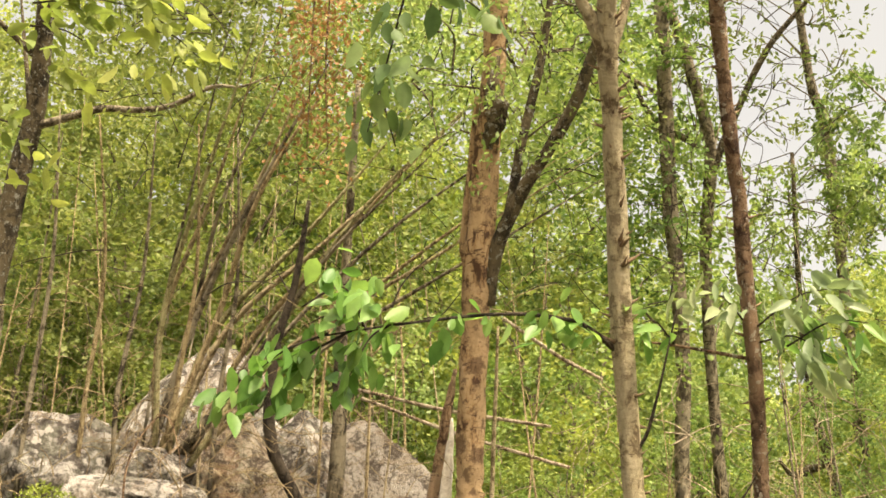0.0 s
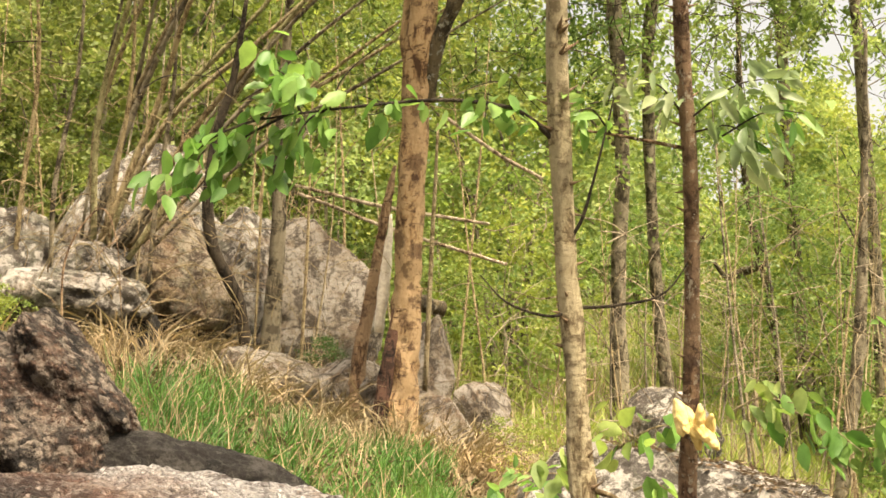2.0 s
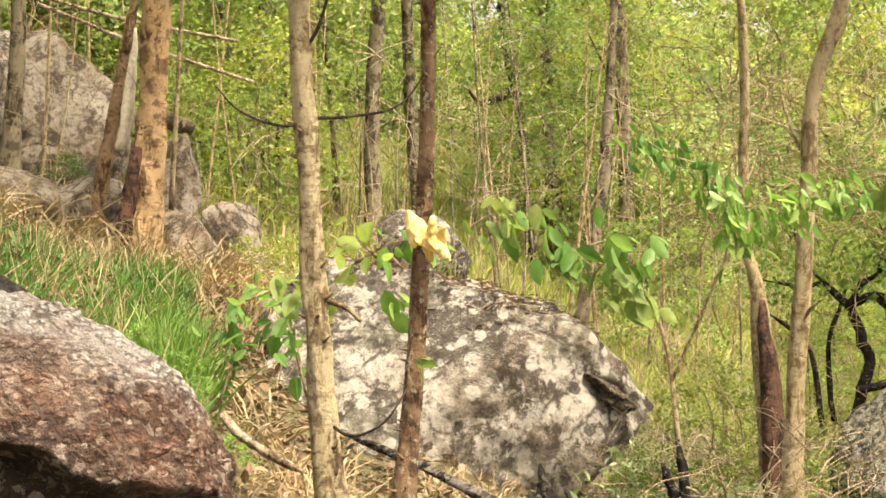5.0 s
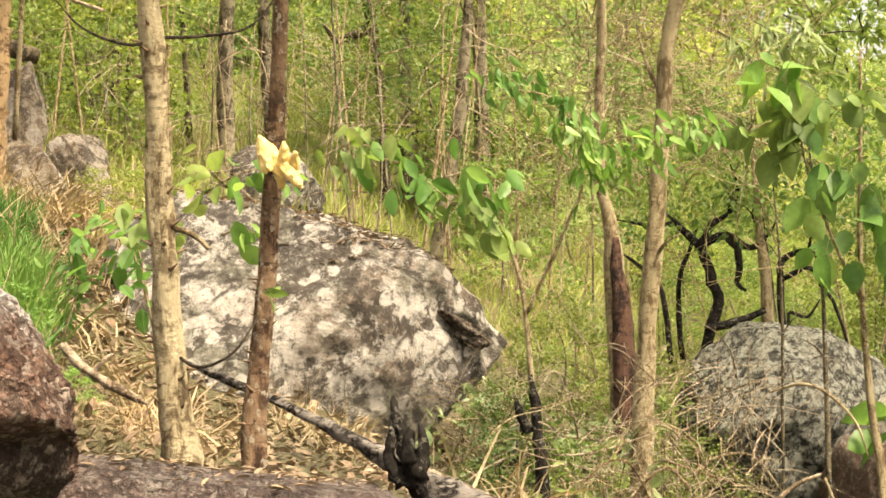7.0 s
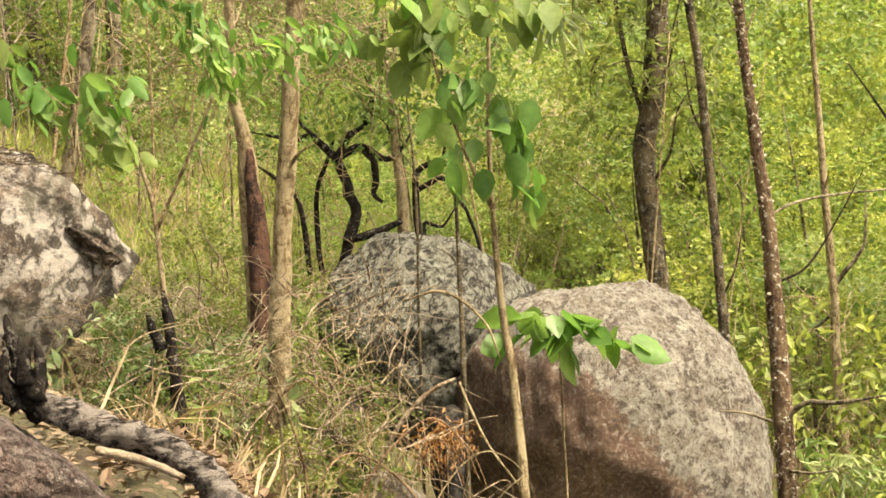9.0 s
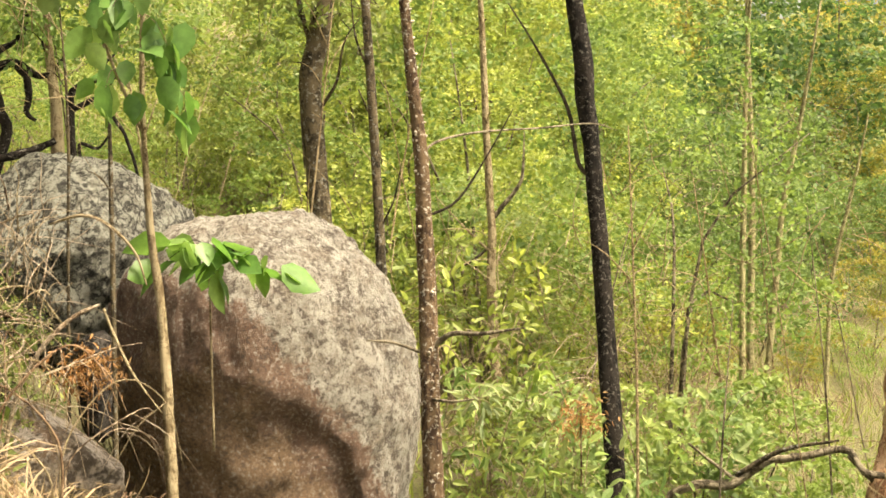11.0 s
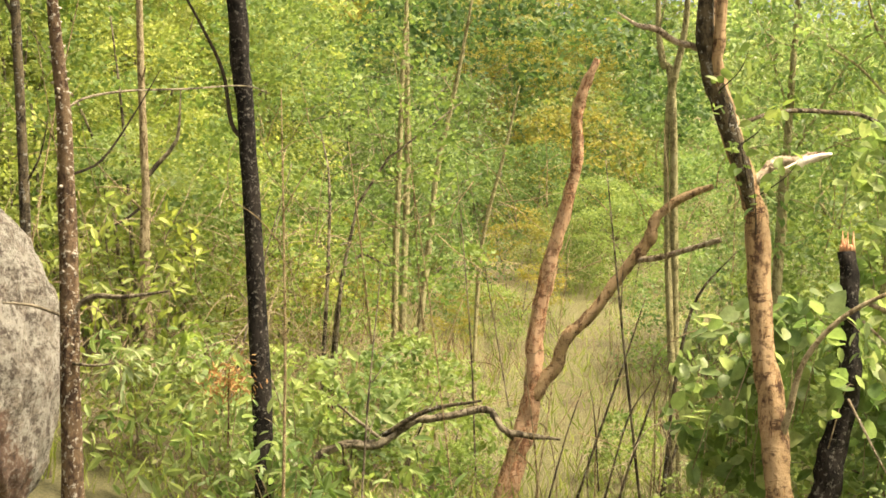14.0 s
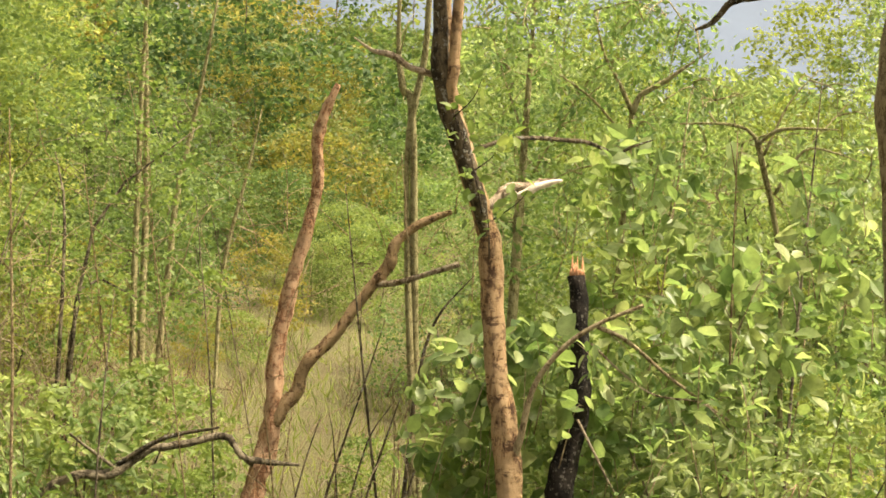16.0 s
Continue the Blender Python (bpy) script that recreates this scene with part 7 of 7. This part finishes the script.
# dead wood hanging before the grey and the rounded boulder
dead_wood = thing("dead_branch", "pale bare dead branches arching over a dark pole", "branch", foot(27.0, 9.6))
for i, (pts, mat) in enumerate((
    ([(24.4, -3.6, 9.9, 0.030), (25.06, -4.31, 9.8, 0.034), (25.99, -5.31, 9.7, 0.034), (27.43, -6.85, 9.6, 0.030)], BARK_DARK),
    ([(29.0, -1.0, 9.5, 0.006), (30.06, -0.71, 9.4, 0.010), (30.93, -1.01, 9.4, 0.010), (31.87, -1.98, 9.4, 0.008), (32.3, -3.2, 9.4, 0.004)], BARK_SLIM),
    ([(30.7, -3.85, 9.2, 0.008), (29.76, -4.29, 9.2, 0.014), (28.76, -5.3, 9.2, 0.015), (27.82, -6.99, 9.3, 0.014), (27.3, -9.6, 9.4, 0.012)], BARK_PALE),
    ([(30.83, -3.98, 9.2, 0.008), (31.15, -4.86, 9.2, 0.009), (31.8, -6.28, 9.2, 0.008), (32.8, -7.69, 9.2, 0.004)], BARK_SLIM),
    ([(25.9, -5.6, 9.6, 0.009), (25.71, -3.74, 9.6, 0.009), (25.65, -2.86, 9.6, 0.009), (26.05, -2.27, 9.6, 0.008), (26.2, -2.7, 9.6, 0.005)], BARK_PALE),
    ([(26.53, -5.35, 9.6, 0.010), (26.32, -3.94, 9.6, 0.010), (27.13, -3.27, 9.6, 0.009), (28.37, -3.24, 9.6, 0.008), (29.38, -4.5, 9.6, 0.006)], BARK_SLIM),
    ([(25.3, -3.4, 9.7, 0.008), (27.11, -3.98, 9.6, 0.008), (27.97, -4.36, 9.5, 0.004)], BARK_DEAD),
)):
    limb(dead_wood, pts, mat, ("pole" if i == 0 else "bare_branch"), 7, 640 + i, 0.12)
for i, (label, pts) in enumerate((
    ("slender dark sapling before the grey boulder", [(29.36, -6.0, 11.2, 0.012), (29.39, -1.49, 11.2, 0.011), (29.44, 1.17, 11.2, 0.011), (29.41, 3.84, 11.2, 0.009), (29.2, 7.0, 11.2, 0.004)]),
    ("slender dark sapling before the grey boulder", [(30.94, -6.5, 11.0, 0.018), (30.92, -2.08, 11.0, 0.017), (30.91, 0.23, 11.0, 0.016), (30.84, 3.79, 11.0, 0.013), (30.5, 8.0, 11.0, 0.005)]),
)):
    t = tree("sapling", label, pts, BARK_DARK, sides=7, seed=660 + i, rough=0.15)
    for k, (a, e, d, r) in enumerate(pts[2:4]):
        way = (-1) ** (i + k)
        limb(t, [(a, e, d, r * 0.5), (a + 0.35 * way, e + 0.5, d - 0.05, r * 0.35), (a + 0.9 * way, e + 0.8, d - 0.1, r * 0.12)], BARK_DARK, "side_twig", 5, 670 + 2 * i + k)

# thin dark stalks leaning in the valley grass
for i, pts in enumerate((
    [(59.9, -12.0, 15.5, 0.014), (60.77, -9.26, 15.5, 0.012), (61.67, -6.52, 15.5, 0.009), (62.25, -4.6, 15.5, 0.004)],
    [(61.4, -12.0, 15.4, 0.014), (62.16, -9.5, 15.4, 0.012), (62.87, -7.4, 15.4, 0.006)],
    [(58.9, -12.0, 15.3, 0.010), (59.54, -9.55, 15.3, 0.008), (60.05, -8.0, 15.3, 0.004)],
    [(60.9, -12.0, 15.2, 0.012), (61.73, -8.97, 15.2, 0.009), (62.6, -7.6, 15.2, 0.004)],
    [(60.7, -11.6, 15.6, 0.008), (60.5, -9.0, 15.6, 0.007), (60.3, -7.9, 15.6, 0.003)],
    [(63.0, -12.0, 15.0, 0.022), (63.43, -7.27, 15.0, 0.018), (64.08, -4.62, 15.0, 0.013), (65.47, -2.9, 15.0, 0.005)],
    [(62.9, -11.8, 15.2, 0.012), (63.9, -8.6, 15.2, 0.010), (64.9, -6.6, 15.2, 0.004)],
)):
    st = thing("leaning_stalk", "thin dark bare stalk leaning in the grass", "stalk", polar(pts)[0][:3], "leaning stalks")
    put("stem", stem_mesh("stem", polar(pts), BARK_DARK, 6, 0.1, 5, 0.3, 700 + i), st)
# drooping twigs under the arching limb of the split trunk
for i, pts in enumerate(([(69.48, -8.0, 12, 0.010), (70.18, -9.28, 11.95, 0.009), (70.75, -10.3, 11.9, 0.006), (71.2, -11.0, 11.9, 0.003)], [(69.9, -5.3, 11.8, 0.010), (71.19, -6.44, 11.75, 0.009), (72.28, -7.06, 11.7, 0.007), (73.87, -7.26, 11.7, 0.005), (74.82, -8.13, 11.7, 0.003)])):
    limb(right, pts, BARK_PALE, "twig", 6, 720 + i)
limb(right, [(66.7, 0.1, 12.1, 0.02), (67.2, -0.1, 12.0, 0.024), (67.9, 0.25, 12.0, 0.028), (68.7, 0.45, 12.05, 0.012)], BLEACHED, "broken_limb", 9, 724, 0.3)
# silvery rosettes of leaves on the speckled stem's broken branch
sv = thing("silvery_sprays", "rosette of narrow silvery-green leaves on a broken branch", "branch", spot(43.9, -7.0, 10.3))
for i, (a, e) in enumerate(((43.25, -7.0), (44.05, -6.5), (44.82, -6.85), (45.2, -7.4), (44.0, -8.4), (43.4, -7.8), (44.6, -7.9))):
    spray("leafy_twig", [spot(43.9, -7.3, 10.35), spot((43.9 + a) / 2, (e - 7.0) / 2, 10.3), spot(a, e, 10.25)], sv, LEAF_PALE, 0.11, 8, 730 + i, twig=BARK_SLIM, droop=0.5, narrow=0.24, spread=0.2, radius=0.004)
limb(sv, [(42.2, -7.3, 10.55, 0.012), (43.0, -7.4, 10.45, 0.010), (43.9, -7.3, 10.35, 0.006)], BARK_GREY, "broken_branch", 6, 740)

# dry vines that arch up and hang over between the stems
def arching_vine(at, rise, reach, fall, radius, mat, seed):
    """One bare vine: it climbs from its root, bends over and droops at the tip."""
    r = random.Random(seed)
    jit = lambda k: Vector((r.uniform(-k, k), r.uniform(-k, k), r.uniform(-k, k)))
    top = at + Vector((reach * 0.45, r.uniform(-0.2, 0.2), rise))
    end = at + Vector((reach, r.uniform(-0.3, 0.3), rise - fall))
    pts = [at, at + Vector((reach * 0.1, 0, rise * 0.6)) + jit(0.06), top, top.lerp(end, 0.5) + Vector((reach * 0.1, 0, fall * 0.22)) + jit(0.04), end]
    t = thing("dry_vine", "bare straw-coloured vine arching over the undergrowth", "vine", at, "dry vines")
    put("stem", stem_mesh("stem", [(*p, radius * (1 - 0.18 * i)) for i, p in enumerate(pts)], mat, 5, 0.08, 6, 0.3, seed), t)
    for k in range(2):
        p = pts[2 + k]
        q = p + Vector((r.uniform(-0.4, 0.4), r.uniform(-0.2, 0.2), -r.uniform(0.1, 0.4)))
        put("twig", stem_mesh("twig", [(*p, radius * 0.5), (*(p.lerp(q, 0.5) + Vector((0, 0, 0.06))), radius * 0.4), (*q, radius * 0.15)], mat, 4, 0.05, 4, 0.2, seed + k), t)


rv = random.Random(77)
for az0, az1, d0, d1, count, rise, reach in ((42, 51, 14, 18, 22, 1.3, 1.4), (21, 30, 7.6, 10.4, 30, 0.8, 0.7), (59, 66, 14, 18, 14, 1.5, 0.8), (-15, -9, 11.2, 12.6, 8, 0.9, 0.8), (50, 56, 17, 22, 12, 1.6, 1.2), (68, 78, 11.5, 13.5, 14, 0.9, 1.0)):
    for k in range(count):
        g = foot(rv.uniform(az0, az1), rv.uniform(d0, d1))
        arching_vine(g, rise * rv.uniform(0.5, 1.3), reach * rv.choice((-1, 1)) * rv.uniform(0.5, 1.2), rise * rv.uniform(0.2, 0.9), rv.uniform(0.006, 0.010), rv.choice((CANE, BARK_SLIM, BARK_PALE, BARK_DEAD)), 900 + int(az0) * 40 + k)

# tufts of long drooping straw hanging over the rocks of the bank
def straw_tuft(at, blades_n, length, seed):
    r = np.random.default_rng(seed)
    t = thing("straw_tuft", "tuft of long pale dry grass drooping over the rocks", "dry grass", at, "straw tufts")
    go = r.uniform(0, 6.28)
    way = np.stack([np.cos(go + r.normal(size=blades_n) * 0.9), np.sin(go + r.normal(size=blades_n) * 0.9), r.uniform(0.1, 1.0, blades_n)], 1)
    p = np.asarray(at) + r.normal(size=(blades_n, 3)) * np.array([0.05, 0.05, 0.01])
    put("tuft", leaves_mesh("tuft", p, way, length * r.uniform(0.5, 1.2, blades_n), 0.012, STRAW, r, BLADE_BENT, flat=0.7), t)


for k in range(46):
    az, d = rv.uniform(-15, 6), rv.uniform(10.4, 12.6)
    straw_tuft(foot(az, d, -0.02), 26, rv.uniform(0.3, 0.6), 1300 + k)
for k in range(34):
    az, d = rv.uniform(-6.0, 4.5), rv.uniform(10.4, 11.4)
    straw_tuft(foot(az, d, -0.02), 12, rv.uniform(0.35, 0.7), 1600 + k)
for k in range(12):
    az, d = rv.uniform(1.8, 6.5), rv.uniform(10.4, 13.4)
    straw_tuft(foot(az, d, -0.02), 26, rv.uniform(0.3, 0.55), 1450 + k)
for k in range(26):
    az, d = rv.uniform(3.5, 30), rv.uniform(6.2, 11.5)
    straw_tuft(foot(az, d, -0.02), 22, rv.uniform(0.2, 0.4), 1400 + k)
for k in range(16):
    az, d = rv.uniform(17.5, 27), rv.uniform(5.8, 8.6)
    straw_tuft(foot(az, d, -0.02), 7, rv.uniform(0.25, 0.5), 1500 + k)


# ---- grass, straw and litter ----
def blades(name, label, mat, spots, height, width, seed, lean=0.4, category="grass"):
    r = np.random.default_rng(seed)
    n = len(spots)
    way = r.normal(size=(n, 3)) * lean
    way[:, 2] = np.abs(way[:, 2]) * 0.3 + 1
    ln = height * r.uniform(0.4, 1.25, n)
    me = leaves_mesh(name, spots, way, ln, width, mat, r, BLADE, flat=0.0)
    tagged(new(name, me), label, category, kind="stuff")


def patch(count, az0, az1, d0, d1, seed, clump=0.0):
    r = random.Random(seed)
    out = []
    centres = [(r.uniform(az0, az1), r.uniform(d0, d1)) for _ in range(max(1, count // 40))]
    for _ in range(count):
        if clump:
            a, d = r.choice(centres)
            a, d = a + r.gauss(0, clump * 3), d + r.gauss(0, clump)
        else:
            a, d = r.uniform(az0, az1), r.uniform(d0, d1)
        out.append(tuple(foot(a, d, 0.02)))
    return out


blades("green_grass", "patch of fresh green grass behind the front boulder", GRASS, patch(4200, -9.5, 3.0, 6.6, 9.4, 1, 0.14), 0.24, 0.009, 2, 0.9)
blades("green_grass", "low green grass at the foot of the rocky bank", GRASS, patch(2400, -6.5, 2.4, 9.2, 10.7, 51, 0.12), 0.20, 0.010, 52, 0.9)
blades("green_grass", "tuft of fresh green grass below the tan tree", GRASS, patch(1000, 1.6, 3.4, 7.2, 8.2, 7, 0.1), 0.34, 0.012, 3)
blades("dry_grass", "thin straw between the green tufts", STRAW, patch(1100, -11, 4.5, 6.4, 10.4, 31, 0.35), 0.40, 0.007, 32, 0.6)
blades("dry_grass", "flattened straw in the gap between boulders", STRAW, patch(1500, 2, 10, 4.8, 8.6, 33, 0.3), 0.16, 0.004, 34, 1.6)
blades("dry_grass", "dry straw grass on the rocky slope", STRAW, patch(1700, -17, 8, 9.5, 13.5, 3, 0.3), 0.30, 0.008, 4, 0.6)
blades("dry_grass", "dry straw grass around the boulders", STRAW, patch(1700, 3, 32, 6.4, 13, 5, 0.3), 0.28, 0.006, 6, 0.7)
blades("dry_grass", "dry straw among the rocks and canes", STRAW, patch(1500, -19, -5, 12, 16, 18, 0.3), 0.4, 0.009, 19, 0.9)
blades("dry_grass", "thin dry grass stalks under the forest", STRAW, patch(5000, -18, 34, 13, 26, 8, 0.4), 0.6, 0.012, 9, 0.5)
blades("slope_grass", "thin yellow-green grass of the wooded slope", LEAF_YELLOW, patch(12000, 2, 34, 14.5, 42, 41), 0.5, 0.022, 42, 0.6)
blades("meadow_grass", "thin yellow-green grass of the valley floor", LEAF_YELLOW, patch(13000, 38, 84, 13.4, 36, 10), 0.36, 0.018, 11, 0.6)
blades("dry_grass", "tall dry stalks in the valley grass", STRAW, patch(2400, 36, 78, 14, 30, 12, 0.5), 0.6, 0.012, 13, 0.6)


def litter(count, az0, az1, d0, d1, seed, size, lift=0.0, on=None):
    r = np.random.default_rng(seed)
    p = []
    for _ in range(count):
        q = foot(r.uniform(az0, az1), r.uniform(d0, d1), -0.015)
        p.append((q.x, q.y, (on if on is not None else q.z) + lift + r.uniform(0, 0.03)))
    way = r.normal(size=(count, 3)) * np.array([1, 1, 0.45])
    ln = size * r.uniform(0.5, 1.3, count)
    me = leaves_mesh("leaf_litter", p, way, ln, ln * 0.5, LITTER, r, LEAF_FULL, flat=0.8)
    tagged(new("leaf_litter", me), "curled dry brown leaves strewn on the ground", "leaf litter", kind="stuff")


litter(2300, 3, 20, 4.7, 8.6, 1, 0.055)
litter(5200, -14, 9, 8, 13.5, 2, 0.075)
litter(1600, 3, 22, 7.5, 11, 4, 0.09)
litter(1500, 20, 34, 6, 12, 3, 0.06)
litter(900, 19, 27, 4.4, 7.2, 5, 0.06)


def litter_on(rock_ob, count, seed, size, steep=0.75):
    """Dry leaves and needles lodged on the flat upper side of a rock."""
    r = np.random.default_rng(seed)
    tops = [v for v in rock_ob.data.vertices if v.normal.z > steep]
    high = max(v.co.z for v in tops)
    tops = [v.co for v in tops if v.co.z > high - 0.55]
    p = [tops[i] + Vector((0, 0, 0.012 * r.random())) for i in r.integers(0, len(tops), count)]
    way = r.normal(size=(count, 3)) * np.array([1, 1, 0.2])
    ln = size * r.uniform(0.4, 1.3, count)
    me = leaves_mesh("leaf_litter", p, way, ln, ln * 0.3, LITTER, r, LEAF_FULL, flat=0.8)
    tagged(new("leaf_litter", me), "brown dry leaves lodged on top of the boulder", "leaf litter", kind="stuff")


litter_on(lichen_rock, 4200, 61, 0.05, 0.7)
litter_on(slab, 310, 62, 0.045, 0.9)
for k in KINDS:
    for ch in list(k.children):
        bpy.data.objects.remove(ch)
    bpy.data.objects.remove(k)
